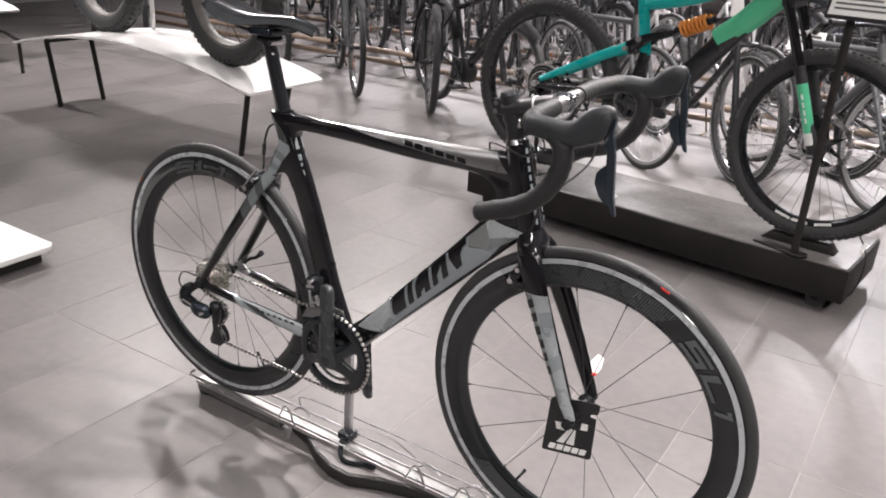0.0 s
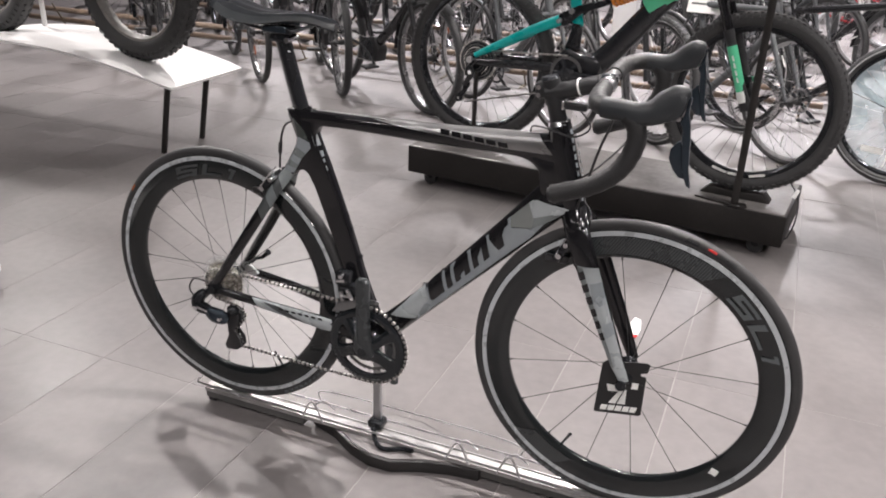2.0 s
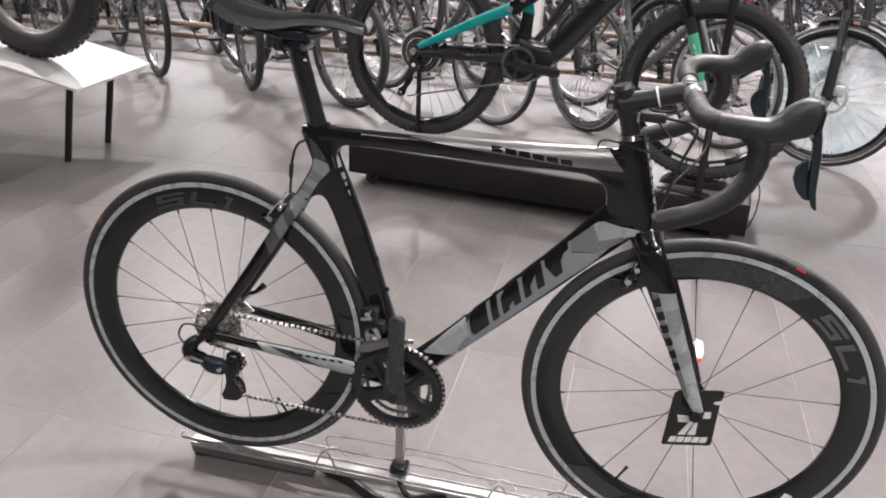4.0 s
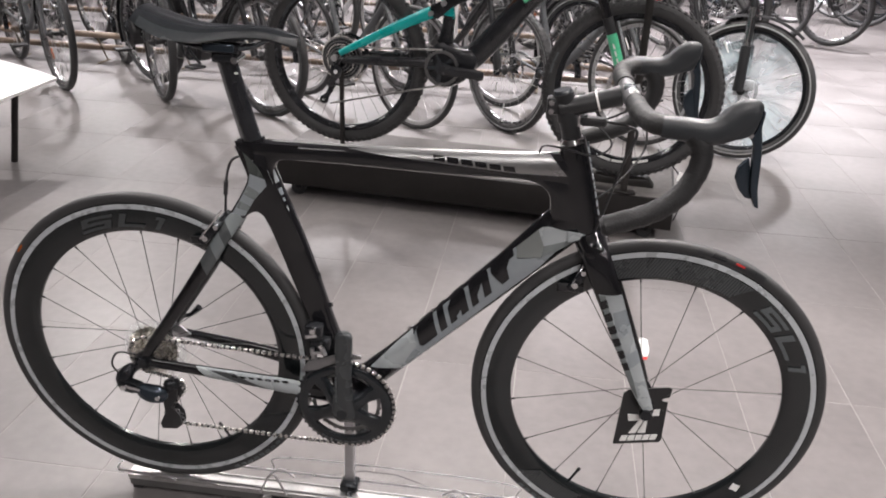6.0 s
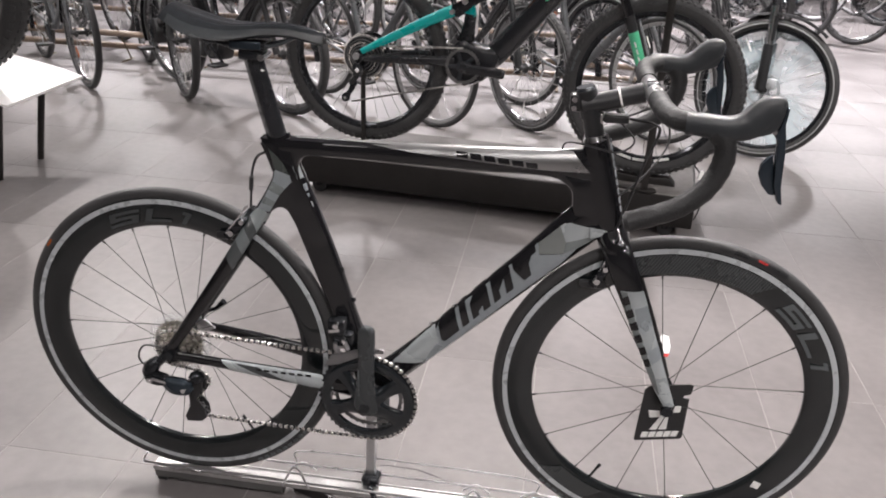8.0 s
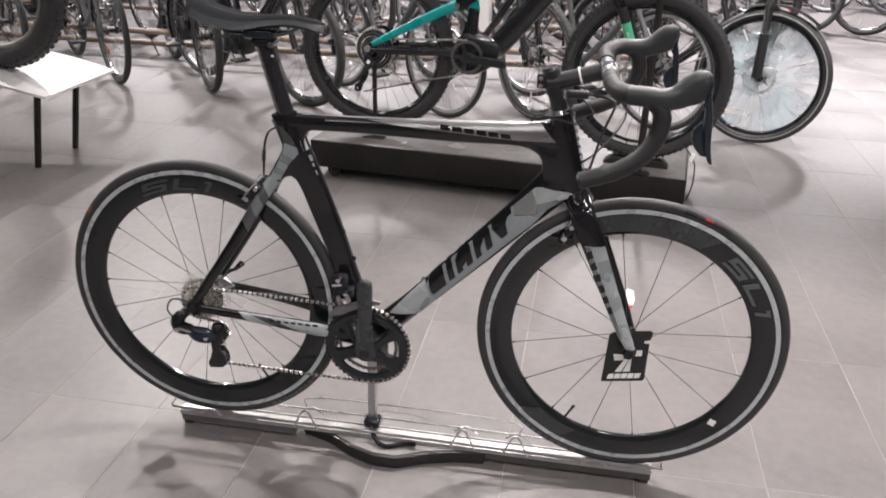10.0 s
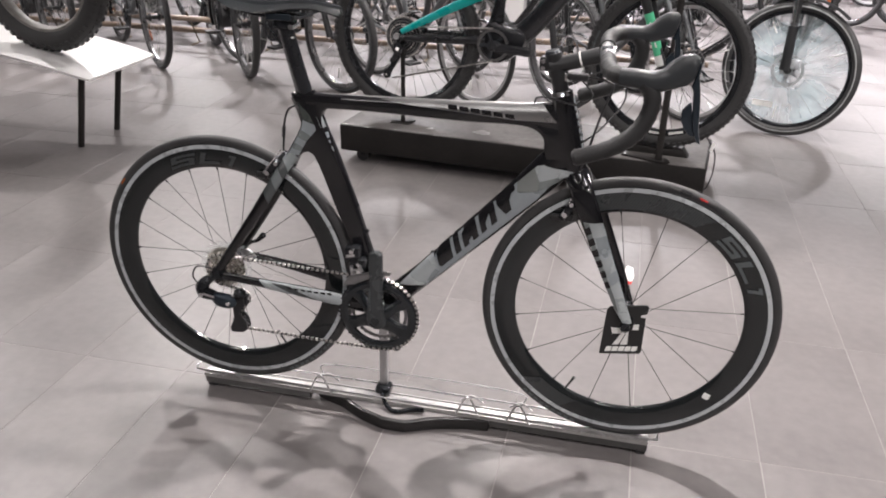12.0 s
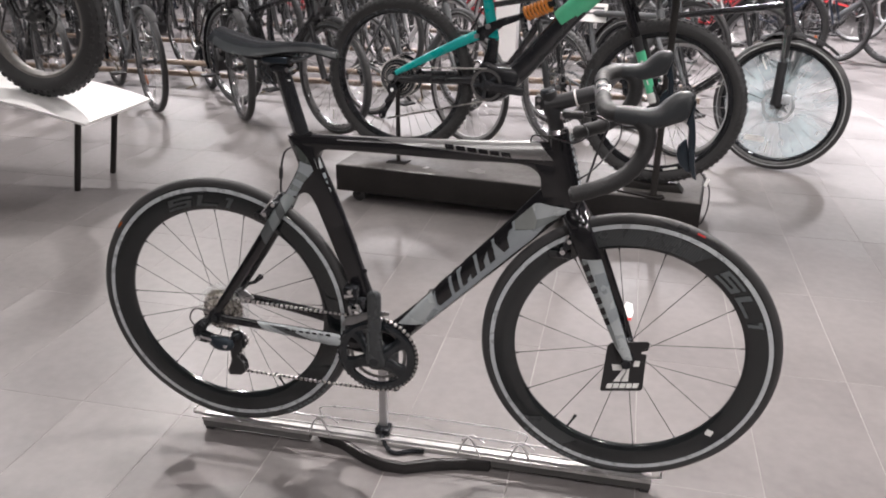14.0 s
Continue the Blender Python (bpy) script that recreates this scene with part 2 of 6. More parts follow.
def loop_tube(points, r, n=6, ref=(0, 1, 0)):
    """A closed ring of tube."""
    pts = [V(p) for p in points]
    k = len(pts)
    verts, faces = [], []
    for i, p in enumerate(pts):
        t = (pts[(i + 1) % k] - pts[i - 1]).normalized()
        rf = V(ref) if abs(t.dot(V(ref))) < 0.95 else V((1, 0, 0))
        n1 = rf.cross(t).normalized()
        n2 = t.cross(n1)
        for j in range(n):
            a = 2 * math.pi * j / n
            verts.append(p + n1 * (r * math.cos(a)) + n2 * (r * math.sin(a)))
    for i in range(k):
        i2 = (i + 1) % k
        for j in range(n):
            j2 = (j + 1) % n
            faces.append((i * n + j, i * n + j2, i2 * n + j2, i2 * n + j))
    return verts, faces


def lathe(profile, centre, n=48, closed=True, arc=(0.0, 1.0)):
    """A profile of (radius, y) turned about the y axis at centre."""
    c, verts, faces, k = V(centre), [], [], len(profile)
    full = arc[1] - arc[0] > 0.999
    steps = n if full else n + 1
    for i in range(steps):
        a = 2 * math.pi * (arc[0] + (arc[1] - arc[0]) * i / n)
        for r, y in profile:
            verts.append(c + V((r * math.cos(a), y, r * math.sin(a))))
    for i in range(n):
        i2 = (i + 1) % steps
        for j in range(k if closed else k - 1):
            j2 = (j + 1) % k
            faces.append((i * k + j, i * k + j2, i2 * k + j2, i2 * k + j))
    if not full and closed:
        faces.append(tuple(range(k)))
        faces.append(tuple(n * k + j for j in range(k - 1, -1, -1)))
    return verts, faces


def disc(r0, r1, y0, y1, centre, n=40):
    """A flat ring, or a plain cylinder where r0 is 0."""
    if r0 <= 0:
        return lathe([(0.0005, y0), (r1, y0), (r1, y1), (0.0005, y1)], centre, n)
    return lathe([(r0, y0), (r1, y0), (r1, y1), (r0, y1)], centre, n)


def box(x0, x1, y0, y1, z0, z1, bevel=0.0, seg=2):
    bm = bmesh.new()
    bmesh.ops.create_cube(bm, size=1)
    for v in bm.verts:
        v.co = V(((x0 + x1) / 2 + v.co.x * (x1 - x0), (y0 + y1) / 2 + v.co.y * (y1 - y0), (z0 + z1) / 2 + v.co.z * (z1 - z0)))
    if bevel:
        bmesh.ops.bevel(bm, geom=bm.edges[:], offset=bevel, segments=seg, affect="EDGES", profile=0.5)
    bm.verts.index_update()
    out = [v.co.copy() for v in bm.verts], [tuple(v.index for v in f.verts) for f in bm.faces]
    bm.free()
    return out


def plate(outline, y0, y1, bevel=0.0):
    """An outline of (x, z) given thickness from y0 to y1."""
    bm = bmesh.new()
    vs = [bm.verts.new((x, y0, z)) for x, z in outline]
    f = bm.faces.new(vs)
    got = bmesh.ops.extrude_face_region(bm, geom=[f])
    for v in got["geom"]:
        if isinstance(v, bmesh.types.BMVert):
            v.co.y = y1
    bmesh.ops.recalc_face_normals(bm, faces=bm.faces[:])
    if bevel:
        bmesh.ops.bevel(bm, geom=bm.edges[:], offset=bevel, segments=2, affect="EDGES", profile=0.5)
    bm.verts.index_update()
    out = [v.co.copy() for v in bm.verts], [tuple(v.index for v in f.verts) for f in bm.faces]
    bm.free()
    return out


def moved(geo, m):
    return ([m @ v for v in geo[0]], *geo[1:])


def curve(points, steps=6):
    """A smooth line through the points."""
    p = [V(q) for q in points]
    p = [2 * p[0] - p[1], *p, 2 * p[-1] - p[-2]]
    out = []
    for i in range(1, len(p) - 2):
        for s in range(steps):
            t = s / steps
            a, b, c, d = p[i - 1 : i + 3]
            out.append(0.5 * (2 * b + (c - a) * t + (2 * a - 5 * b + 4 * c - d) * t * t + (3 * b - a - 3 * c + d) * t ** 3))
    out.append(p[-2])
    return out


def mesh_of(name, geos, material, smooth=True):
    verts, faces, uvs, has = [], [], [], False
    for g in geos:
        k = len(verts)
        verts += [tuple(v) for v in g[0]]
        faces += [tuple(k + i for i in f) for f in g[1]]
        has |= len(g) > 2
        uvs += list(g[2]) if len(g) > 2 else [(0.0, 0.0)] * len(g[0])
    me = bpy.data.meshes.new(name)
    me.from_pydata(verts, [], faces)
    if has:
        layer = me.uv_layers.new(name="UVMap")
        index = np.empty(len(me.loops), np.int32)
        me.loops.foreach_get("vertex_index", index)
        layer.data.foreach_set("uv", np.array(uvs, np.float32)[index].ravel())
    me.materials.append(material)
    if smooth:
        me.shade_smooth()
        me.set_sharp_from_angle(angle=radians(38))
    return me


def part(name, geos, material, parent, label="", m=None, smooth=True):
    """One mesh object under a thing or a part. geos: one or several pieces of geometry, joined."""
    geos = [geos] if isinstance(geos, tuple) else geos
    if m is not None:
        geos = [moved(g, m) for g in geos]
    ob = new(name, mesh_of(name, geos, material, smooth))
    ob.parent = parent
    return tagged(ob, label) if label else ob


def thing(name, label, category, m=None, group="", kind=""):
    ob = new(name)
    ob.empty_display_size = 0.1
    if m is not None:
        ob.matrix_world = m
    return tagged(ob, label, category, group, kind)


def structure(name, geos, material, label="", category="", m=None):
    geos = [geos] if isinstance(geos, tuple) else geos
    if m is not None:
        geos = [moved(g, m) for g in geos]
    return tagged(new(name, mesh_of(name, geos, material)), label, category, kind="structure")


HAZE = bpy.data.materials.new("clear_plastic_sheet")
HAZE.use_nodes = True
_h = HAZE.node_tree.nodes["Principled BSDF"]
_h.inputs["Base Color"].default_value, _h.inputs["Roughness"].default_value, _h.inputs["Alpha"].default_value = (0.66, 0.79, 0.83, 1), 0.22, 0.36
_hn = HAZE.node_tree.nodes.new("ShaderNodeTexNoise")
_hn.inputs["Scale"].default_value, _hn.inputs["Detail"].default_value = 7.0, 4.0
_hc = HAZE.node_tree.nodes.new("ShaderNodeTexCoord")
_hr = HAZE.node_tree.nodes.new("ShaderNodeMapRange")
_hr.inputs["From Min"].default_value, _hr.inputs["From Max"].default_value = 0.36, 0.66
_hr.inputs["To Min"].default_value, _hr.inputs["To Max"].default_value = 0.14, 0.52
HAZE.node_tree.links.new(_hc.outputs["Object"], _hn.inputs["Vector"])
HAZE.node_tree.links.new(_hn.outputs["Fac"], _hr.inputs["Value"])
HAZE.node_tree.links.new(_hr.outputs["Result"], _h.inputs["Alpha"])


# ---- the room ----
X0, X1, Y0, Y1 = -8.0, 8.0, -5.0, 13.0
structure("floor", box(X0, X1, Y0, Y1, -0.05, -0.0008), GROUT, "grey tiled shop floor with pale joints", "floor")
structure("wall_north", box(X0, X1, Y1, Y1 + 0.15, 0, CEIL), PLASTER, "plain painted shop wall", "wall")
structure("wall_south", box(X0, X1, Y0 - 0.15, Y0, 0, CEIL), PLASTER, "plain painted shop wall", "wall")
structure("wall_west", box(X0 - 0.15, X0, Y0 - 0.15, Y1 + 0.15, 0, CEIL), PLASTER, "plain painted shop wall", "wall")
structure("wall_east", box(X1, X1 + 0.15, Y0 - 0.15, Y1 + 0.15, 0, CEIL), PLASTER, "plain painted shop wall", "wall")
structure("ceiling", box(X0, X1, Y0, Y1, CEIL, CEIL + 0.1), CEILM, "grey shop ceiling", "ceiling")


# ---- bicycles ----
def tyre(R, w, hub, n=56):
    c = R - w / 2
    return lathe([(c + w / 2 * math.cos(a), w / 2 * math.sin(a)) for a in (2 * math.pi * i / 10 for i in range(10))], hub, n)


def knobs(R, w, hub, count, size=0.012):
    """Tread blocks round a tyre, four across."""
    out = []
    hub = V(hub)
    for i in range(count):
        for j, b in enumerate((-62, -22, 22, 62)):
            a = 2 * math.pi * (i + (0.5 if j in (1, 2) else 0)) / count
            blk = box(-size * 0.5, size * 0.5, -size * 0.45, size * 0.45, -0.002, size * 0.38)
            c = R - w / 2
            m = Matrix.Translation(hub) @ Matrix.Rotation(a, 4, "Y") @ Matrix.Translation((0, 0, c)) @ Matrix.Rotation(radians(b), 4, "X") @ Matrix.Translation((0, 0, w / 2))
            out.append(moved(blk, m))
    return out


def ring_rim(r_out, depth, w, hub, n=56):
    r1, r0 = r_out, r_out - depth
    return lathe([(r1, w * 0.42), (r1 - 0.004, w * 0.5), (r0 + depth * 0.35, w * 0.46), (r0, w * 0.2), (r0, -w * 0.2), (r0 + depth * 0.35, -w * 0.46), (r1 - 0.004, -w * 0.5), (r1, -w * 0.42)], hub, n)


def spokes_geo(hub, r_in, r_out, half, count, r=0.0011, cross=0.35):
    out = []
    for i in range(count):
        a = 2 * math.pi * i / count
        side = half if i % 2 else -half
        lean = cross if (i // 2) % 2 else -cross
        p = V(hub) + V((r_in * math.cos(a + lean), side, r_in * math.sin(a + lean)))
        q = V(hub) + V((r_out * math.cos(a), 0, r_out * math.sin(a)))
        out.append(tube([p, q], r, 3, ref=(0.3, 0.9, 0.1), caps=False))
    return out


def plain_wheel(bike, hub, R, w, m, rim_mat, spoke_mat=SPOKEM, depth=0.022, disc_r=0.08, count=28, tread=0, rear=False, stripe=None, disc_side=1):
    """A wheel under a bicycle: the rim, with tyre, spokes, hub and brake disc below it."""
    rim = part("wheel", ring_rim(R - w * 0.82, depth, w * 0.62, hub), rim_mat, bike, m=m)
    part("tyre", tyre(R, w, hub), KNOB if tread else RUBBER, rim, m=m)
    if tread:
        tagged(part("tread", knobs(R - 0.002, w, hub, tread, 0.0125 if w < 0.08 else 0.018), KNOB, rim, "blocky rubber tread", m=m, smooth=False), kind="stuff")
    if stripe:
        s = R - w * 0.55
        part("reflective_stripe", [lathe([(s, sg * w * 0.49), (s + 0.006, sg * w * 0.475), (s + 0.006, sg * w * 0.5), (s, sg * w * 0.515)], hub, 48) for sg in (1, -1)], stripe, rim, m=m)
    tagged(part("spokes", spokes_geo(hub, 0.026, R - w * 0.82 - depth, 0.03, count), spoke_mat, rim, m=m), kind="stuff")
    part("hub", [lathe([(0.012, -0.05), (0.028, -0.032), (0.028, -0.027), (0.015, -0.02), (0.015, 0.02), (0.028, 0.027), (0.028, 0.032), (0.012, 0.05)], hub, 16, False), disc(0, 0.012, -0.06, 0.06, hub, 10)], PLASTIC, rim, m=m)
    if disc_r:
        part("brake_disc", disc(disc_r * 0.82, disc_r, disc_side * 0.039 - 0.001, disc_side * 0.039 + 0.001, hub, 36), CHROME if disc_side > 0 else TRACK, rim, m=m)
        star = [((disc_r * 0.85 if k % 2 else 0.024) * math.cos(math.pi * k / 6), (disc_r * 0.85 if k % 2 else 0.024) * math.sin(math.pi * k / 6)) for k in range(12)]
        part("disc_carrier", moved(plate(star, disc_side * 0.0385 - 0.001, disc_side * 0.0385 + 0.001), Matrix.Translation(hub)), TRACK if disc_side < 0 else DARKM, rim, m=m)
    return rim


def crank_geo(bb, r_ring, angle, arm=0.17, y=-0.055):
    bb = V(bb)
    ring = [disc(r_ring * 0.86, r_ring, y - 0.002, y + 0.002, bb, 36)]
    for i in range(4):
        a = angle + math.pi * 2 * i / 4
        ring.append(tube([bb + V((0, y, 0)), bb + V((r_ring * 0.9 * math.cos(a), y, r_ring * 0.9 * math.sin(a)))], 0.006, 6))
    arms = []
    for sgn, yy in ((1, y - 0.022), (-1, -y + 0.012)):
        e = bb + V((sgn * arm * math.cos(angle), yy, sgn * arm * math.sin(angle)))
        arms.append(tube([bb + V((0, yy * 0.8, 0)), (bb + V((0, yy * 0.8, 0))).lerp(e, 0.4), e], [(0.016, 0.008), (0.013, 0.007), (0.011, 0.006)], 8))
    return ring, arms


def pedal_at(bike, p, side):
    part("pedal", [box(p.x - 0.040, p.x + 0.040, p.y + min(0.01, side * 0.09), p.y + max(0.01, side * 0.09), p.z - 0.008, p.z + 0.008, 0.004, 1), tube([p, p + V((0, side * 0.03, 0))], 0.006, 6)], PLASTIC, bike)


def saddle_geo(x, z, length=0.27, half=0.07, tilt=0.0):
    """A saddle, nose forward, with its middle at x and its top at z."""
    secs = []
    n = 14
    for i in range(n):
        t = i / (n - 1)
        w = half * (0.32 + 0.68 * (1 - min(1, max(0, (t - 0.12) / 0.55))) ** 1.5) if t > 0.12 else half * (0.72 + 0.28 * (t / 0.12) ** 0.5)
        drop = 0.018 * (2 * t - 0.9) ** 2
        secs.append((x - length / 2 + length * t, w if i < n - 1 else w * 0.55, z - drop * (0.5 if t > 0.5 else -0.6) - (0.004 if i == n - 1 else 0)))
    prof = [(-1.0, -0.030), (-0.98, -0.012), (-0.82, -0.002), (-0.45, 0.002), (0, 0.0), (0.45, 0.002), (0.82, -0.002), (0.98, -0.012), (1.0, -0.030), (0.7, -0.034), (0, -0.026), (-0.7, -0.034)]
    verts, faces, k = [], [], len(prof)
    for sx, w, sz in secs:
        for u, d in prof:
            verts.append(V((sx, u * w, sz + d)))
    for i in range(n - 1):
        for j in range(k):
            faces.append((i * k + j, i * k + (j + 1) % k, (i + 1) * k + (j + 1) % k, (i + 1) * k + j))
    faces.append(tuple(range(k)))
    faces.append(tuple((n - 1) * k + j for j in range(k - 1, -1, -1)))
    return verts, faces


def shop_bike(kind, paint, label, m, heading_steer=0.0, group="bicycles in the rack", stripe=None, big=None, cover=False):
    """A whole upright bicycle on its two wheels; origin on the ground below the rear hub, front along +x."""
    P = {
        "city": dict(R=0.345, w=0.042, wb=1.07, bb=(0.46, 0.29), ht=(0.90, 0.86), hb=(0.945, 0.70), st=(0.27, 0.74), sad=0.98, bar="city", fender=True, tread=0, disc=0.0, motor=False, fork=0),
        "ebike": dict(R=0.348, w=0.048, wb=1.13, bb=(0.47, 0.30), ht=(0.93, 0.88), hb=(0.985, 0.68), st=(0.29, 0.70), sad=0.97, bar="city", fender=True, tread=0, disc=0.09, motor=True, fork=1),
        "trek": dict(R=0.36, w=0.052, wb=1.07, bb=(0.46, 0.30), ht=(1.005, 0.90), hb=(1.052, 0.74), st=(0.27, 0.76), sad=0.98, bar="flat", fender=True, tread=0, disc=0.085, motor=False, fork=1),
        "mtb": dict(R=0.365, w=0.056, wb=1.16, bb=(0.44, 0.32), ht=(0.88, 0.90), hb=(0.94, 0.78), st=(0.29, 0.76), sad=1.0, bar="flat", fender=False, tread=54, disc=0.09, motor=False, fork=1),
        "cross": dict(R=0.350, w=0.046, wb=1.05, bb=(0.43, 0.29), ht=(0.86, 0.88), hb=(0.915, 0.74), st=(0.27, 0.76), sad=0.98, bar="flat", fender=False, tread=70, disc=0.08, motor=False, fork=1),
        "road": dict(R=0.338, w=0.030, wb=1.0, bb=(0.41, 0.27), ht=(0.79, 0.80), hb=(0.83, 0.68), st=(0.26, 0.76), sad=0.98, bar="flat", fender=False, tread=0, disc=0.07, motor=False, fork=0),
    }[kind]
    bike = thing("bicycle", label, "bicycle", m, group)
    R, wb = big or P["R"], P["wb"]
    bb, ht, hb, st = [V((q[0], 0, q[1])) for q in (P["bb"], P["ht"], P["hb"], P["st"])]
    axis = (ht - hb).normalized()
    steer = Matrix.Translation(hb) @ Matrix.Rotation(radians(heading_steer), 4, axis) @ Matrix.Translation(-hb)
    pt = FRAMES[paint]
    rear, front = V((0, 0, R)), V((wb, 0, R))
    wide = 0.026 if P["motor"] else 0.018
    frame_geo = [
        tube([ht + axis * 0.01, hb - axis * 0.01], 0.024, 12),
        tube([st + V((-0.01, 0, 0.03)), bb], 0.017, 10),
        tube([hb + axis * 0.03, (hb + bb) / 2, bb], [(wide * 1.3, wide)] * 3, 12),
        tube([ht - axis * 0.03, st + V((0, 0, -0.02))] if kind != "city" else [hb + axis * 0.09, V((0.62, 0, 0.50)), V((0.40, 0, 0.44))], (0.018, 0.015), 10),
    ]
    for s in (1, -1):
        frame_geo.append(tube([rear + V((0, s * 0.065, 0)), V((0.12, s * 0.06, R + 0.01)), bb + V((-0.03, s * 0.03, 0))], 0.010, 8))
        frame_geo.append(tube([rear + V((0, s * 0.065, 0)), V((st.x * 0.75, s * 0.045, st.z * 0.8)), st + V((0, s * 0.018, -0.03))], 0.008, 8))
    frame_geo.append(lathe([(0.022, -0.038), (0.022, 0.038)], bb, 14, False))
    part("frame", frame_geo, pt, bike)
    if P["motor"]:
        part("motor", plate([(bb.x - 0.09, bb.z - 0.05), (bb.x - 0.02, bb.z - 0.085), (bb.x + 0.09, bb.z - 0.07), (bb.x + 0.12, bb.z + 0.01), (bb.x + 0.06, bb.z + 0.09), (bb.x - 0.06, bb.z + 0.07)], -0.04, 0.04, 0.012), PLASTIC, bike, "black electric motor casing")
    # fork and front end
    fork_geo = [tube([hb, hb - axis * 0.03], 0.02, 8)]
    for s in (1, -1):
        top = hb - axis * 0.02 + V((0, s * 0.058, 0))
        low = front + V((-0.02 if P["fork"] else 0, s * 0.058, 0))
        fork_geo.append(tube([hb - axis * 0.02 + V((0, 0, 0)), top], 0.014, 8))
        fork_geo.append(tube([top, top.lerp(low, 0.45), low], [0.017, 0.017, 0.022] if P["fork"] else [0.015, 0.013, 0.009], 10))
    if P["fork"]:
        fork_geo.append(tube([front + V((-0.03, 0.058, 0.34)) + axis * 0.02, front + V((-0.01, 0, 0.36)) + axis * 0.02, front + V((-0.03, -0.058, 0.34)) + axis * 0.02], 0.01, 6))
    if kind == "trek":
        for s in (1, -1):
            top = hb - axis * 0.02 + V((0, s * 0.058, 0))
            part("fork_stanchion", tube([top + axis * 0.05, top.lerp(front + V((-0.02, s * 0.058, 0)), 0.42)], 0.0185, 10), CHROME, bike, "bright fork stanchion", m=steer)
            part("fork_leg", tube([top.lerp(front + V((-0.02, s * 0.058, 0)), 0.38), front + V((-0.012, s * 0.058, 0.0))], [0.026, 0.026], 12), SATIN, bike, "thick black fork leg", m=steer)
    part("fork", fork_geo, SATIN if P["fork"] else pt, bike, m=steer)
    stem_top = ht + axis * 0.07
    bar_mid = stem_top + V((0.05, 0, 0.02))
    part("stem", [tube([ht, stem_top], 0.016, 8), tube([stem_top, bar_mid], 0.014, 8)], SATIN, bike, m=steer)
    ends = []
    line = [bar_mid + V((-0.17, -0.31, 0.05)), bar_mid + V((-0.05, -0.27, 0.05)), bar_mid + V((0.01, -0.14, 0.04)), bar_mid, bar_mid + V((0.01, 0.14, 0.04)), bar_mid + V((-0.05, 0.27, 0.05)), bar_mid + V((-0.17, 0.31, 0.05))] if P["bar"] == "city" else [bar_mid + V((-0.04, -0.34, 0.02)), bar_mid + V((0, -0.1, 0.01)), bar_mid, bar_mid + V((0, 0.1, 0.01)), bar_mid + V((-0.04, 0.34, 0.02))]
    part("handlebar", tube(curve(line, 4), 0.011, 8), DARKM, bike, m=steer)
    for a, b in ((line[0], line[1]), (line[-1], line[-2])):
        part("grip", tube([a, a + (b - a).normalized() * 0.12], 0.016, 10), PLASTIC, bike, m=steer)
    # wheels
    rim_mat = {"city": RIMD, "ebike": RIMD, "road": RIMS, "cross": RIMD}.get(kind, DARKM)
    plain_wheel(bike, rear, R, P["w"], Matrix.Identity(4), rim_mat, SPOKES, disc_r=P["disc"], tread=P["tread"], stripe=stripe)
    plain_wheel(bike, front, R, P["w"], steer, rim_mat, SPOKES, disc_r=P["disc"], tread=P["tread"], stripe=stripe, disc_side=-1 if kind == "trek" else 1)
    if kind == "trek":
        part("brake_caliper", box(front.x + 0.012, front.x + 0.060, -0.062, -0.028, front.z + 0.010, front.z + 0.062, 0.007), TRACK, bike, "bright brake caliper", m=steer)
    if kind == "city":
        for hub, mm in ((rear, Matrix.Identity(4)), (front, steer)):
            for a in (3.9,):
                part("spoke_reflector", moved(box(-0.035, 0.035, -0.004, 0.004, -0.012, 0.012, 0.003, 1), Matrix.Translation(hub + V((0.22 * math.cos(a), 0, 0.22 * math.sin(a)))) @ Matrix.Rotation(math.pi / 2 - a, 4, "Y")), AMBER, bike, "orange spoke reflector", m=mm)
    if kind != "mtb":
        for hub, mm in ((rear, Matrix.Identity(4)), (front, steer)):
            for a in (0.45, 2.1, 4.6):
                part("spoke_clip", tube([hub + V((r0 * math.cos(a), 0.004, r0 * math.sin(a))) for r0 in (R - 0.15, R - 0.085)], 0.0042, 6), PAPER, bike, "white reflector clip on a spoke", m=mm)
    if cover:
        part("wheel_label", moved(box(-0.055, 0.055, -0.0005, 0.0005, -0.016, 0.016), Matrix.Translation(front + V((-0.10, 0.0112, -0.20)))), PAPER, bike, "white paper label on the wheel", m=steer)
        part("spoke_cover", disc(0.03, R - 0.05, 0.012, 0.0135, front, 40), HAZE, bike, "clear plastic spoke cover", m=steer)
    if P["fender"]:
        fr = R + 0.014
        prof = [(fr, -0.028), (fr + 0.010, -0.016), (fr + 0.013, 0), (fr + 0.010, 0.016), (fr, 0.028), (fr + 0.008, 0.015), (fr + 0.011, 0), (fr + 0.008, -0.015)]
        part("mudguard", [lathe(prof, rear, 30, True, (0.06, 0.56))], GUARD, bike, "black rear mudguard")
        part("mudguard", [lathe(prof, front, 24, True, (0.14, 0.32) if kind == "trek" else (0.14, 0.50))], GUARD, bike, "black front mudguard", m=steer)
        part("mudguard_stay", [tube([front + V((0, s * 0.05, 0)), front + V((fr * math.cos(2.9), s * 0.026, fr * math.sin(2.9)))], 0.002, 5) for s in (1, -1)], CHROME, bike, m=steer)
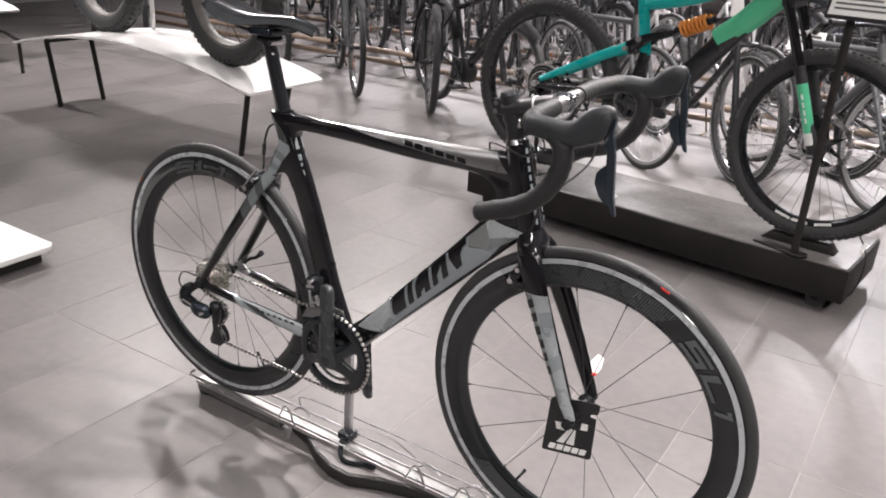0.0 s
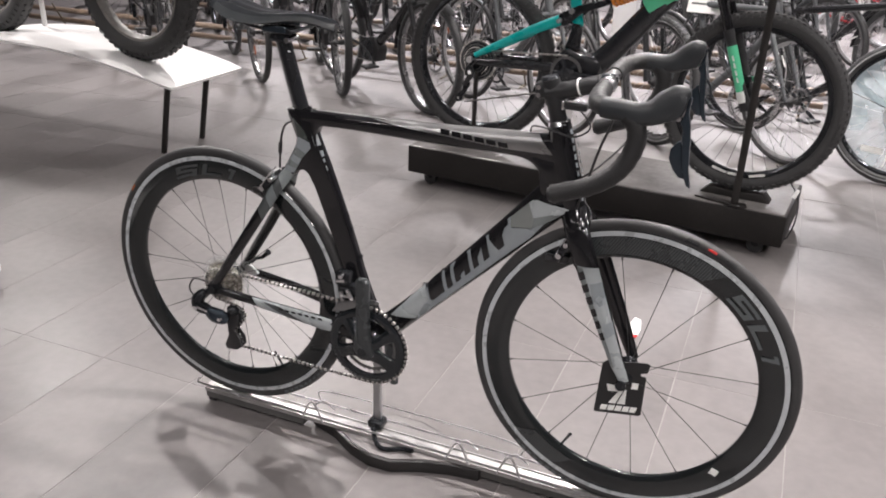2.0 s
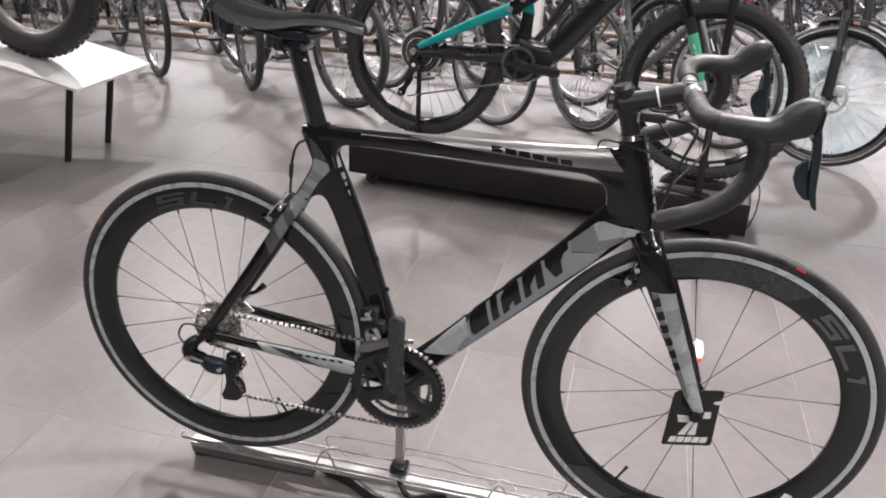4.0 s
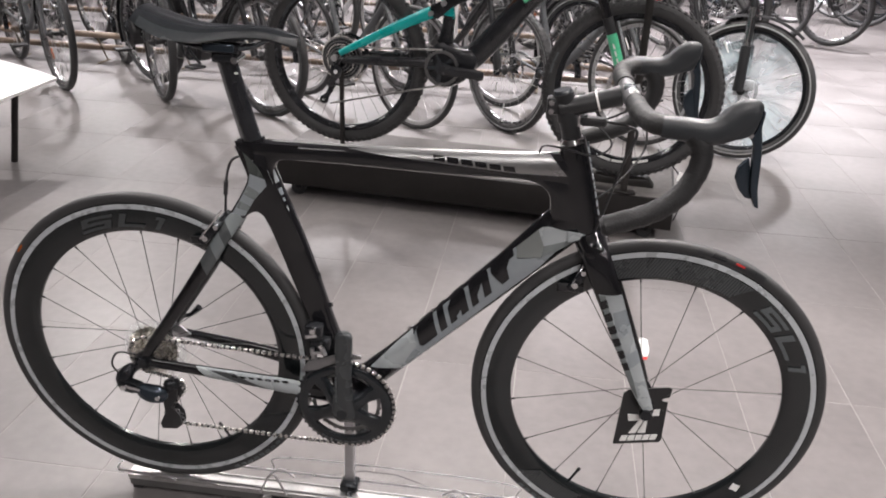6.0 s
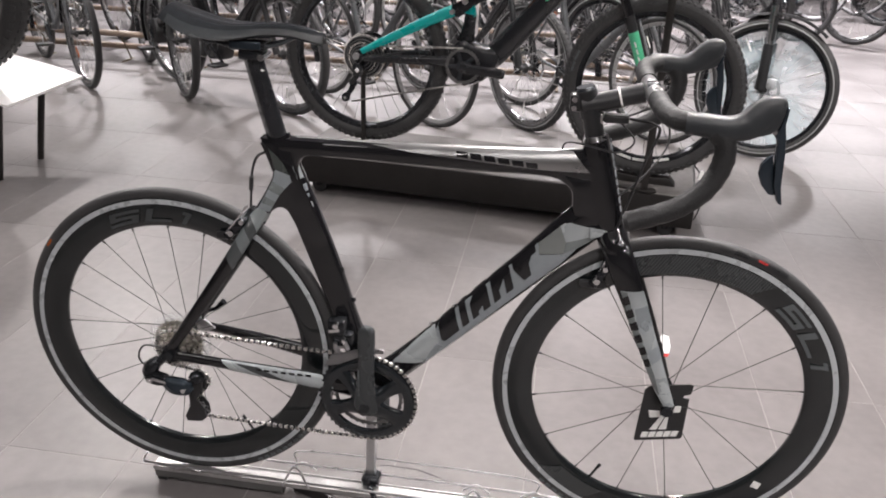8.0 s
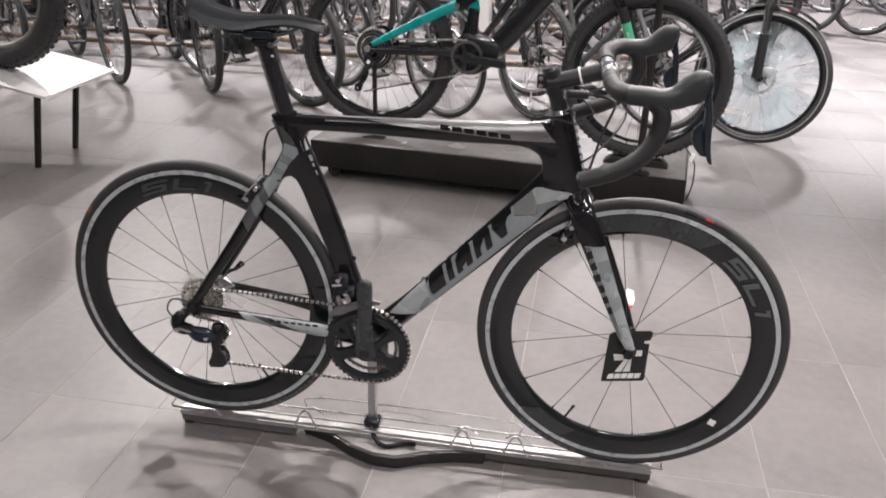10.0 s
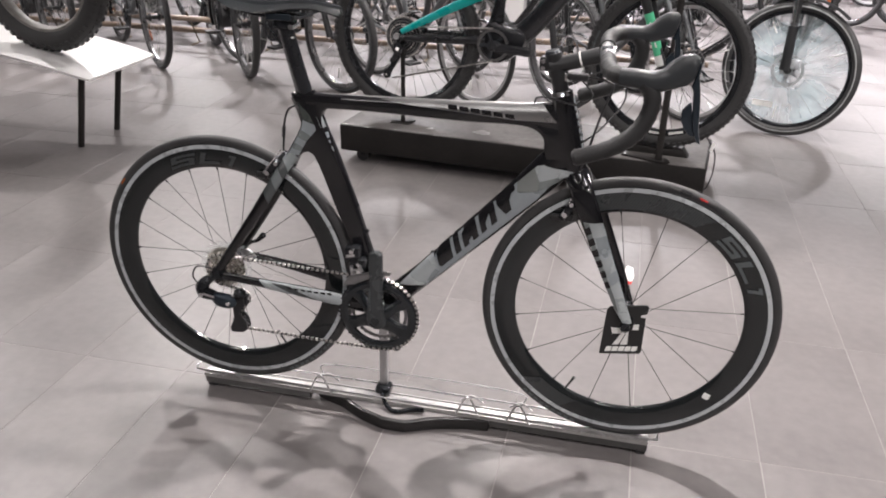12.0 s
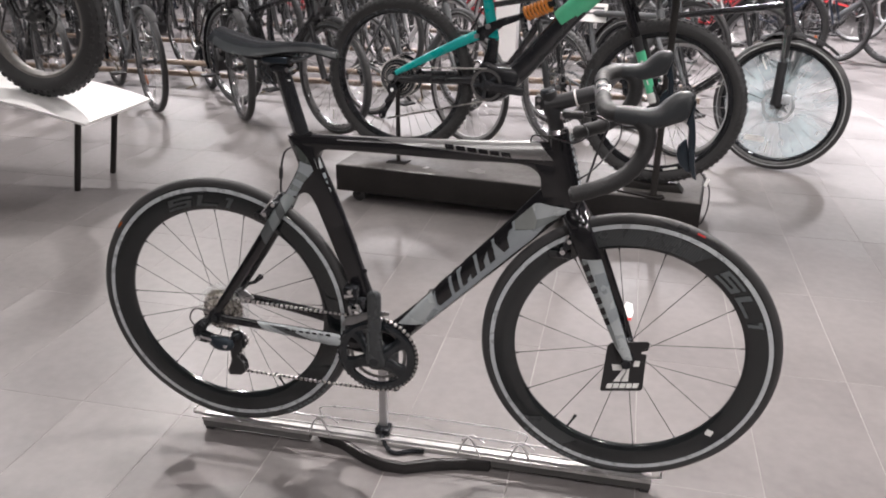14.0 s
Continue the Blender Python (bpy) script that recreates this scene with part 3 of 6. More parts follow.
        part("rear_rack", [tube([V((x, s * 0.055, R * 2 + 0.06)) for x in (-0.2, 0.02, 0.24)], 0.005, 6) for s in (1, -1)] + [tube([V((x, -0.055, R * 2 + 0.06)), V((x, 0.055, R * 2 + 0.06))], 0.004, 6) for x in (-0.2, -0.05, 0.1, 0.24)] + [tube([rear + V((0, s * 0.07, 0)), V((-0.02, s * 0.055, R * 2 + 0.06))], 0.005, 6) for s in (1, -1)], SATIN, bike, "black luggage rack")
        if kind == "ebike":
            part("headlamp", plate([(hb.x + 0.06, hb.z + 0.05), (hb.x + 0.12, hb.z + 0.04), (hb.x + 0.13, hb.z + 0.10), (hb.x + 0.06, hb.z + 0.09)], -0.03, 0.03, 0.008), PLASTIC, bike, m=steer)
    ring, arms = crank_geo(bb, 0.075 if P["motor"] or kind == "mtb" else 0.085, -0.5)
    part("chainring", ring, GUN, bike)
    for geo in arms:
        part("crank_arm", geo, DARKM, bike)
    pedal_at(bike, bb + V((0.17 * math.cos(-0.5), -0.08, 0.17 * math.sin(-0.5))), -1)
    pedal_at(bike, bb + V((-0.17 * math.cos(-0.5), 0.07, -0.17 * math.sin(-0.5))), 1)
    rr = 0.05
    part("cassette", [disc(0.02, rr - i * 0.004, -0.034 - i * 0.003, -0.0325 - i * 0.003, rear, 26) for i in range(6)], CASS, bike)
    part("chain", [tube([rear + V((0, -0.05, rr * 0.8)), bb + V((0, -0.055, 0.078))], 0.0035, 5), tube([rear + V((0.03, -0.05, -0.12)), bb + V((0, -0.055, -0.078))], 0.0035, 5)], CHAINM, bike)
    part("rear_derailleur", [plate([(-0.02, R - 0.02), (0.03, R - 0.05), (0.045, R - 0.13), (0.015, R - 0.13), (0.0, R - 0.06), (-0.03, R - 0.05)], -0.075, -0.045, 0.004)], DARKM, bike)
    sp = st + V((-0.01, 0, 0.03))
    up = (sp - bb).normalized()
    top = sp + up * ((P["sad"] - 0.05 - sp.z) / up.z)
    part("seatpost", tube([sp - up * 0.05, top], 0.0145, 10), DARKM, bike)
    sd = part("saddle", saddle_geo(top.x + 0.02, P["sad"], 0.27, 0.085 if kind in ("city", "ebike") else 0.07), SADDLEM, bike)
    part("saddle_rails", [tube(curve([V((top.x - 0.08, s * 0.03, P["sad"] - 0.03)), V((top.x - 0.03, s * 0.022, P["sad"] - 0.052)), V((top.x + 0.04, s * 0.022, P["sad"] - 0.052)), V((top.x + 0.10, s * 0.012, P["sad"] - 0.03))], 3), 0.0035, 5) for s in (1, -1)], ALU, sd)
    return bike


# ---- the road bike on its display rail ----
RAIL = 0.054
RW = 0.342
HERO = Matrix.Translation((0, 0, RAIL)) @ Matrix.Rotation(radians(1.0), 4, "X")
hero = thing("road_bike", "black and silver carbon road racing bike on a display rail", "bicycle", HERO)

PAINT_STAY = banded("seat_stay_paint", (0.006, 0.006, 0.007), (0.22, 0.245, 0.25), [(0.02, 0.10, 0.1), (0.10, 0.22, 1.0), (0.22, 0.28, 0.25), (0.28, 0.36, 0.7), (0.36, 0.46, 0.3)], 0.14)


def skin(a, b, ra, rb, s0, s1, d0, d1, shear=0.0, side=-1, lift=0.0008, nu=10, nv=6):
    """A thin painted patch on the flank of an oval tube from a to b: s along it, d across it from -1 to 1."""
    a, b = V(a), V(b)
    t = (b - a).normalized()
    n1 = V((-t.z, 0, t.x))
    verts, faces, top = [], [], (nu + 1) * (nv + 1)
    for layer in (lift, -0.001):
        for i in range(nu + 1):
            for j in range(nv + 1):
                da = d0[0] + (d0[1] - d0[0]) * i / nu if isinstance(d0, tuple) else d0
                d = da + (d1 - da) * j / nv
                s = s0 + (s1 - s0) * i / nu + shear * (d - da)
                p = a.lerp(b, s)
                k = ra[0] + (ra[1] - ra[0]) * s if isinstance(ra, tuple) else ra
                w = max(0, 1 - abs(d) ** SQ) ** (1 / SQ) * rb
                verts.append(p + n1 * (k * d) + V((0, side * (w + layer), 0)))
    for i in range(nu):
        for j in range(nv):
            q = (i * (nv + 1) + j, i * (nv + 1) + j + 1, (i + 1) * (nv + 1) + j + 1, (i + 1) * (nv + 1) + j)
            faces.append(q if side > 0 else q[::-1])
    edge = [(i * (nv + 1)) for i in range(nu + 1)] + [nu * (nv + 1) + j for j in range(1, nv + 1)] + [i * (nv + 1) + nv for i in range(nu - 1, -1, -1)] + [j for j in range(nv - 1, 0, -1)]
    for u, w in zip(edge, edge[1:] + edge[:1]):
        faces.append((u, w, w + top, u + top))
    return verts, faces


SQ = 3.2


def oval(points, radii, n=20, steps=6, square=2.0):
    """A smooth oval tube: pairs of half depth and half width at the given points."""
    pts = curve(points, steps)
    rr = curve([(a, b, 0) for a, b in radii], steps)
    return tube(pts, [(q.x, q.y) for q in rr], n, square=square)


PALE = mat("pale_silver_paint", (0.41, 0.445, 0.455), 0.28, 0.2, 0.06, 8)
METALP = mat("metallic_silver_paint", (0.42, 0.42, 0.42), 0.34, 0.95, 0.08, 8)
DARKSAGE = mat("dark_greenish_paint", (0.055, 0.064, 0.060), 0.25, 0.1, 0.12, 20, coat=0.4)
FAIR = mat("greenish_grey_paint", (0.20, 0.225, 0.225), 0.25, 0.15, 0.12, 20, coat=0.4)
GREYSAGE = mat("sage_grey_paint", (0.21, 0.225, 0.22), 0.35, 0.1, 0.06, 8)
BBP = V((0.417, 0, 0.2715))
FH, RH = V((1.008, 0, 0.333)), V((0.004, 0, 0.337))
DT_A, DT_B = V((0.445, 0, 0.312)), V((0.846, 0, 0.706))
DT = ([(0.425, 0, 0.284), (0.470, 0, 0.327), (0.563, 0, 0.418), (0.676, 0, 0.535), (0.7455, 0, 0.6085), (0.811, 0, 0.679), (0.850, 0, 0.716)], [(0.034, 0.0205), (0.0290, 0.0185), (0.0285, 0.0175), (0.0335, 0.0165), (0.0360, 0.0160), (0.0405, 0.0160), (0.042, 0.0160)], 2.1)
TT = ([(0.245, 0, 0.786), (0.40, 0, 0.788), (0.60, 0, 0.789), (0.74, 0, 0.793), (0.83, 0, 0.788)], [(0.0165, 0.015), (0.0175, 0.017), (0.0225, 0.019), (0.0255, 0.0195), (0.037, 0.018)], 2.3)


def decal(line, radii, outline, side, lift, square):
    """A painted shape, outlined in (x, z), laid on the flank of an oval tube."""
    pts = curve(line, 6)
    rr = curve([(a, b, 0) for a, b in radii], 6)
    bm = bmesh.new()
    bm.faces.new([bm.verts.new((x, 0, z)) for x, z in outline])
    bmesh.ops.triangulate(bm, faces=bm.faces[:])
    for axis, k in ((V((1, 0, 0)), 0), (V((0, 0, 1)), 1)):
        lo, hi = min(q[k] for q in outline), max(q[k] for q in outline)
        for i in range(1, int((hi - lo) / 0.006) + 1):
            bmesh.ops.bisect_plane(bm, geom=bm.verts[:] + bm.edges[:] + bm.faces[:], plane_co=axis * (lo + 0.006 * i), plane_no=axis)
    for v in bm.verts:
        best = None
        for i in range(len(pts) - 1):
            a, b = pts[i], pts[i + 1]
            ab = V((b.x - a.x, 0, b.z - a.z))
            f = max(0, min(1, (v.co - V((a.x, 0, a.z))).dot(ab) / ab.length_squared))
            c = a.lerp(b, f)
            gap = (v.co - V((c.x, 0, c.z))).length
            if best is None or gap < best[0]:
                best = (gap, c, ab.normalized(), rr[i].lerp(rr[i + 1], f))
        _, c, t, r = best
        n1 = V((-t.z, 0, t.x))
        d = max(-0.97, min(0.97, (v.co - c).dot(n1) / r.x))
        w = r.y * (1 - abs(d) ** square) ** (1 / square)
        v.co = V((c.x, c.y, c.z)) + n1 * (r.x * d + math.copysign(lift * 0.5 * abs(d), d)) + V((0, side * (w + lift), 0))
    bm.verts.index_update()
    out = [v.co.copy() for v in bm.verts], [tuple(v.index for v in f.verts) for f in bm.faces]
    bm.free()
    return out


def word(u, v):
    """A place in the slanted row of blocks on the down tube."""
    return (0.564 + 0.176 * u - 0.012 * v, 0.405 + 0.183 * u + (0.043 + 0.004 * u) * v)


BLOCKS = (
    ((0.00, 0.16), (0.03, 0.0), (0.185, 0.0), (0.185, 0.50), (0.115, 0.50), (0.115, 0.30), (0.085, 0.30), (0.085, 0.72), (0.185, 0.76), (0.185, 1.0), (0.03, 1.0), (0.00, 0.86)),
    ((0.225, 0.0), (0.295, 0.0), (0.295, 1.0), (0.225, 1.0)),
    ((0.335, 0.0), (0.400, 0.0), (0.400, 0.28), (0.450, 0.28), (0.450, 0.0), (0.520, 0.0), (0.520, 0.85), (0.50, 1.0), (0.385, 1.0), (0.335, 0.72)),
    ((0.560, 0.0), (0.625, 0.0), (0.625, 0.66), (0.685, 0.66), (0.685, 0.0), (0.755, 0.0), (0.755, 0.88), (0.73, 1.0), (0.560, 1.0)),
    ((0.860, 0.0), (0.930, 0.0), (0.930, 0.68), (1.01, 0.70), (1.01, 1.0), (0.785, 1.0), (0.785, 0.70), (0.860, 0.68)),
)


def paint(on, outline, side, lift, material, label, parent=None, name=""):
    name = name or ("lettering_block" if "block" in label else "paint_panel")
    return part(name, decal(on[0], on[1], outline, side, lift, on[2]), material, parent or frame_body, label)


frame_body = part("frame", [
    oval([(0.8185, 0, 0.850), (0.828, 0, 0.80), (0.843, 0, 0.74), (0.864, 0, 0.672)], [(0.022, 0.019), (0.027, 0.020), (0.029, 0.021), (0.026, 0.022)]),
    oval(DT[0], DT[1], 28, 6, DT[2]),
    oval(TT[0], TT[1], 28, 6, TT[2]),
    plate([(0.745, 0.770), (0.763, 0.766), (0.777, 0.758), (0.786, 0.748), (0.7895, 0.735), (0.7895, 0.718), (0.796, 0.698), (0.850, 0.70), (0.830, 0.80), (0.752, 0.80)], -0.0165, 0.0165, 0.006),
    plate([(0.206, 0.801), (0.255, 0.8025), (0.33, 0.803), (0.33, 0.7725), (0.295, 0.772), (0.284, 0.765), (0.2775, 0.750), (0.283, 0.726), (0.308, 0.664), (0.334, 0.592), (0.302, 0.576), (0.264, 0.638), (0.2545, 0.657), (0.244, 0.664), (0.233, 0.662), (0.218, 0.651), (0.205, 0.636), (0.185, 0.652), (0.209, 0.691), (0.226, 0.722), (0.230, 0.744), (0.221, 0.776)], -0.0142, 0.0142, 0.004),
    oval([(0.232, 0, 0.799), (0.243, 0, 0.770), (0.262, 0, 0.715), (0.284, 0, 0.660), (0.325, 0, 0.545), (0.370, 0, 0.408), (0.415, 0, 0.274)], [(0.030, 0.0125), (0.029, 0.0135), (0.029, 0.0135), (0.029, 0.0135), (0.028, 0.014), (0.025, 0.016), (0.03, 0.022)], 24, 6, SQ),
    lathe([(0.024, -0.040), (0.027, -0.034), (0.027, 0.034), (0.024, 0.040)], BBP, 20, False),
], BLACK, hero, "gloss black carbon frame")


def top_strip(line, radii, square, x0, x1, widths, lift):
    """A painted strip along the upper side of a level tube, its half widths given at even steps."""
    pts, rr = curve(line, 6), curve([(a, b, 0) for a, b in radii], 6)
    verts, faces, n = [], [], 30
    for i in range(n + 1):
        x = x0 + (x1 - x0) * i / n
        k = next(q for q in range(len(pts) - 1) if pts[q + 1].x >= x)
        f = (x - pts[k].x) / (pts[k + 1].x - pts[k].x)
        c, r = pts[k].lerp(pts[k + 1], f), rr[k].lerp(rr[k + 1], f)
        g = (len(widths) - 1) * i / n
        w = widths[min(int(g), len(widths) - 2)] + (widths[min(int(g) + 1, len(widths) - 1)] - widths[min(int(g), len(widths) - 2)]) * (g - min(int(g), len(widths) - 2))
        for j in range(7):
            y = w * (j / 3 - 1)
            verts.append(V((x, y, c.z + r.x * (1 - abs(y / r.y) ** square) ** (1 / square) + lift)))
    for i in range(n):
        for j in range(6):
            faces.append((i * 7 + j, i * 7 + j + 1, i * 7 + j + 8, i * 7 + j + 7))
    return verts, faces


# Silver paint in front; the narrow rear end draws the tube's highlight line as colour.
part("paint_panel", top_strip(*TT, 0.275, 0.79, [0.0030, 0.0045, 0.007, 0.0115, 0.0145, 0.015, 0.0145, 0.0005], 0.0010), METALP, frame_body, "metallic silver paint on top of the top tube, its thin rear end a painted highlight")
forkb, stays = {}, {}
for side in (-1, 1):
    # painted panels on the flanks
    paint(DT, [(0.462, 0.346), (0.512, 0.404), (0.546, 0.440), (0.556, 0.410), (0.540, 0.382), (0.525, 0.352)], side, 0.0015, PALE, "pale silver paint panel")
    paint(DT, [(0.527, 0.350), (0.541, 0.380), (0.558, 0.410), (0.554, 0.447), (0.736, 0.640), (0.737, 0.618), (0.746, 0.568)], side, 0.0010, SILVER, "silver grey paint panel")
    paint(DT, [(0.737, 0.617), (0.782, 0.623), (0.808, 0.638), (0.780, 0.600), (0.746, 0.568)], side, 0.0012, SILVER, "silver grey paint panel")
    paint(DT, [(0.737, 0.640), (0.774, 0.678), (0.786, 0.649), (0.783, 0.624), (0.738, 0.619)], side, 0.0016, GREYSAGE, "sage grey paint panel")
    paint(DT, [(0.774, 0.678), (0.781, 0.684), (0.792, 0.687), (0.834, 0.680), (0.862, 0.674), (0.824, 0.661), (0.786, 0.648)], side, 0.0023, PALE, "pale silver paint wedge near the head tube")
    paint(DT, [(0.786, 0.648), (0.824, 0.661), (0.850, 0.669), (0.831, 0.654), (0.808, 0.638), (0.782, 0.624)], side, 0.0020, FAIR, "greenish grey paint stripe")
    part("paint_panel", plate([(0.826, 0.683), (0.850, 0.6805), (0.873, 0.676), (0.848, 0.668), (0.828, 0.661)], side * 0.0205 - 0.0008, side * 0.0205 + 0.0008), PALE, frame_body, "pale silver paint wedge near the head tube")
    for shape in BLOCKS:
        paint(DT, [word(u, v) for u, v in shape], side, 0.0027, BLACK, "black lettering block")
    paint(TT, [(0.42, 0.804), (0.525, 0.808), (0.693, 0.817), (0.742, 0.830), (0.772, 0.832), (0.815, 0.786), (0.729, 0.785), (0.577, 0.793), (0.50, 0.797)], side, 0.0010, METALP, "metallic silver paint panel on the top tube")
    for i in range(6):
        x = 0.578 + i * 0.0252
        z = 0.7965 - i * 0.0017
        paint(TT, [(x, z), (x + 0.0205, z - 0.0012), (x + 0.0175, z + 0.0088), (x - 0.0025, z + 0.0092)], side, 0.0018, BLACK, "black lettering block")
    for u, w, d1, pt, lab in ((0.895, 0.968, -0.62, PALE, "round silver badge"), (0.825, 0.862, -0.78, SILVER, "small grey badge"), (0.790, 0.810, -0.80, SILVER, "small grey badge"), (0.735, 0.765, -0.80, PALE, "small grey badge")):
        part("badge", skin((0.372, 0, 0.408), (0.2475, 0, 0.755), 0.0290, 0.0142, u, w, -0.975, d1, 0, side, 0.0012, 3, 3), pt, frame_body, lab)
    for i in range(9):
        part("lettering_block", skin((0.8185, 0, 0.850), (0.864, 0, 0.672), 0.0275, 0.0205, 0.08 + 0.092 * i, 0.135 + 0.092 * i, 0.84, 0.93, 0, side, 0.0012, 2, 2), SILVER, frame_body, "small pale lettering mark")
    for outline, pt, lift, lab in (
        ([(0.224, 0.782), (0.249, 0.757), (0.262, 0.732), (0.234, 0.741)], DARKSAGE, 0.0, "dark greenish paint panel"),
        ([(0.234, 0.741), (0.262, 0.732), (0.265, 0.719), (0.240, 0.690), (0.219, 0.655), (0.193, 0.656), (0.213, 0.690), (0.230, 0.722)], SILVER, 0.0, "silver grey paint panel"),
        ([(0.229, 0.717), (0.252, 0.704), (0.240, 0.690), (0.218, 0.700)], FAIR, 0.0006, "greenish grey paint stripe"),
        ([(0.211, 0.686), (0.231, 0.675), (0.225, 0.665), (0.204, 0.671)], FAIR, 0.0006, "greenish grey paint stripe")):
        part("paint_panel", plate(outline, side * (0.0145 + lift) - 0.0006, side * (0.0145 + lift) + 0.0006), pt, frame_body, lab)
    # rear triangle
    part("seat_stay", oval([(0.212, side * 0.006, 0.662), (0.194, side * 0.016, 0.640), (0.172, side * 0.034, 0.603), (0.11, side * 0.052, 0.503), (0.005, side * 0.064, 0.346)], [(0.0125, 0.006), (0.0145, 0.007), (0.0140, 0.008), (0.0130, 0.0075), (0.011, 0.007)], 14), PAINT_STAY, hero, "black seat stay with silver panel")
    stays[side] = part("chain_stay", oval([(-0.004, side * 0.064, 0.334), (0.12, side * 0.058, 0.322), (0.28, side * 0.046, 0.302), (0.40, side * 0.030, 0.277)], [(0.011, 0.007), (0.012, 0.008), (0.017, 0.009), (0.022, 0.010)], 14), BLACK, hero, "black chain stay with silver panel")
    cs = ([(-0.004, side * 0.064, 0.334), (0.12, side * 0.058, 0.322), (0.28, side * 0.046, 0.302), (0.40, side * 0.030, 0.277)], [(0.011, 0.007), (0.012, 0.008), (0.017, 0.009), (0.022, 0.010)])
    for outline, pt, lift, lab in (
        ([(0.112, 0.334), (0.32, 0.322), (0.345, 0.285), (0.294, 0.284), (0.216, 0.298), (0.138, 0.308)], PALE, 0.0009, "pale silver paint panel on the chain stay"),
        ([(0.142, 0.329), (0.190, 0.324), (0.27, 0.287), (0.216, 0.297)], GREYDECAL, 0.0013, "dark grey paint stripe")):
        part("paint_panel", decal(*cs, outline, side, lift, 2.0), pt, stays[side], lab)
    for i in range(7):
        x = 0.185 + 0.017 * i
        part("lettering_block", decal(*cs, [(x, 0.3215 - 0.0012 * i), (x + 0.011, 0.3205 - 0.0012 * i), (x + 0.013, 0.3165 - 0.0012 * i), (x + 0.002, 0.3175 - 0.0012 * i)], side, 0.0017, 2.0), BLACK, stays[side], "black lettering block")
    part("dropout", [disc(0, 0.017, side * 0.066 - 0.004, side * 0.066 + 0.004, RH, 16), disc(0, 0.010, side * 0.072 - 0.006, side * 0.072 + 0.006, RH, 12)], DARKM, hero)
    # fork
    forkb[side] = part("fork_blade", oval([(0.866, side * 0.012, 0.668), (0.888, side * 0.038, 0.626), (0.930, side * 0.047, 0.530), (0.981, side * 0.051, 0.410), (1.011, side * 0.052, 0.336)], [(0.026, 0.012), (0.026, 0.011), (0.0215, 0.010), (0.0165, 0.009), (0.0120, 0.007)], 14), BLACK, hero, "black fork blade with silver panel")
    blade = ([(0.866, side * 0.012, 0.668), (0.888, side * 0.038, 0.626), (0.930, side * 0.047, 0.530), (0.981, side * 0.051, 0.410), (1.011, side * 0.052, 0.336)], [(0.026, 0.012), (0.026, 0.011), (0.0215, 0.010), (0.0165, 0.009), (0.0120, 0.007)])
    for outline, pt, lift, lab in (
        ([(0.892, 0.578), (0.934, 0.580), (0.950, 0.534), (1.010, 0.373), (1.024, 0.343), (1.004, 0.340), (0.972, 0.386), (0.931, 0.476)], PALE, 0.0009, "pale silver paint panel on the fork"),
        ([(0.921, 0.545), (0.943, 0.552), (0.957, 0.516), (0.947, 0.495), (0.933, 0.505)], SILVER, 0.0013, "silver grey paint stripe"),
        ([(0.955, 0.462), (0.974, 0.472), (0.983, 0.447), (0.966, 0.432)], SILVER, 0.0013, "silver grey paint stripe"),
        ([(0.893, 0.576), (0.904, 0.577), (0.918, 0.540), (0.944, 0.478), (0.976, 0.408), (0.990, 0.366), (0.972, 0.390), (0.931, 0.477)], FAIR, 0.0015, "greenish grey paint band")):
        part("paint_panel", decal(*blade, outline, side, lift, 2.0), pt, forkb[side], lab)
    for i in range(6):
        a, b = V((0.9005, 0, 0.568)).lerp(V((0.9640, 0, 0.418)), i / 6), V((0.9005, 0, 0.568)).lerp(V((0.9640, 0, 0.418)), (i + 0.62) / 6)
        part("lettering_block", decal(*blade, [(a.x - 0.006, a.z - 0.006), (a.x + 0.006, a.z + 0.003), (b.x + 0.006, b.z + 0.003), (b.x - 0.006, b.z - 0.006)], side, 0.0021, 2.0), BLACK, forkb[side], "black lettering block")
    part("axle_nut", [disc(0, 0.011, side * 0.06 - 0.006, side * 0.06 + 0.006, FH, 12)], DARKM, hero)
part("fork_crown", oval([(0.862, 0, 0.680), (0.872, 0, 0.655), (0.880, 0, 0.632)], [(0.027, 0.024), (0.030, 0.040), (0.024, 0.044)], 16), BLACK, hero)
part("quick_release", tube([(0.006, 0.074, 0.342), (0.022, 0.088, 0.356), (0.040, 0.090, 0.362), (0.060, 0.090, 0.381)], [0.005, 0.0045, 0.005, 0.008], 8), DARKM, hero, "black quick release lever")
part("dropout", plate([(-0.004, 0.330), (0.000, 0.352), (0.018, 0.360), (0.034, 0.350), (0.052, 0.334), (0.030, 0.324)], 0.052, 0.057, 0.001), ALU, hero, "bright metal dropout plate")


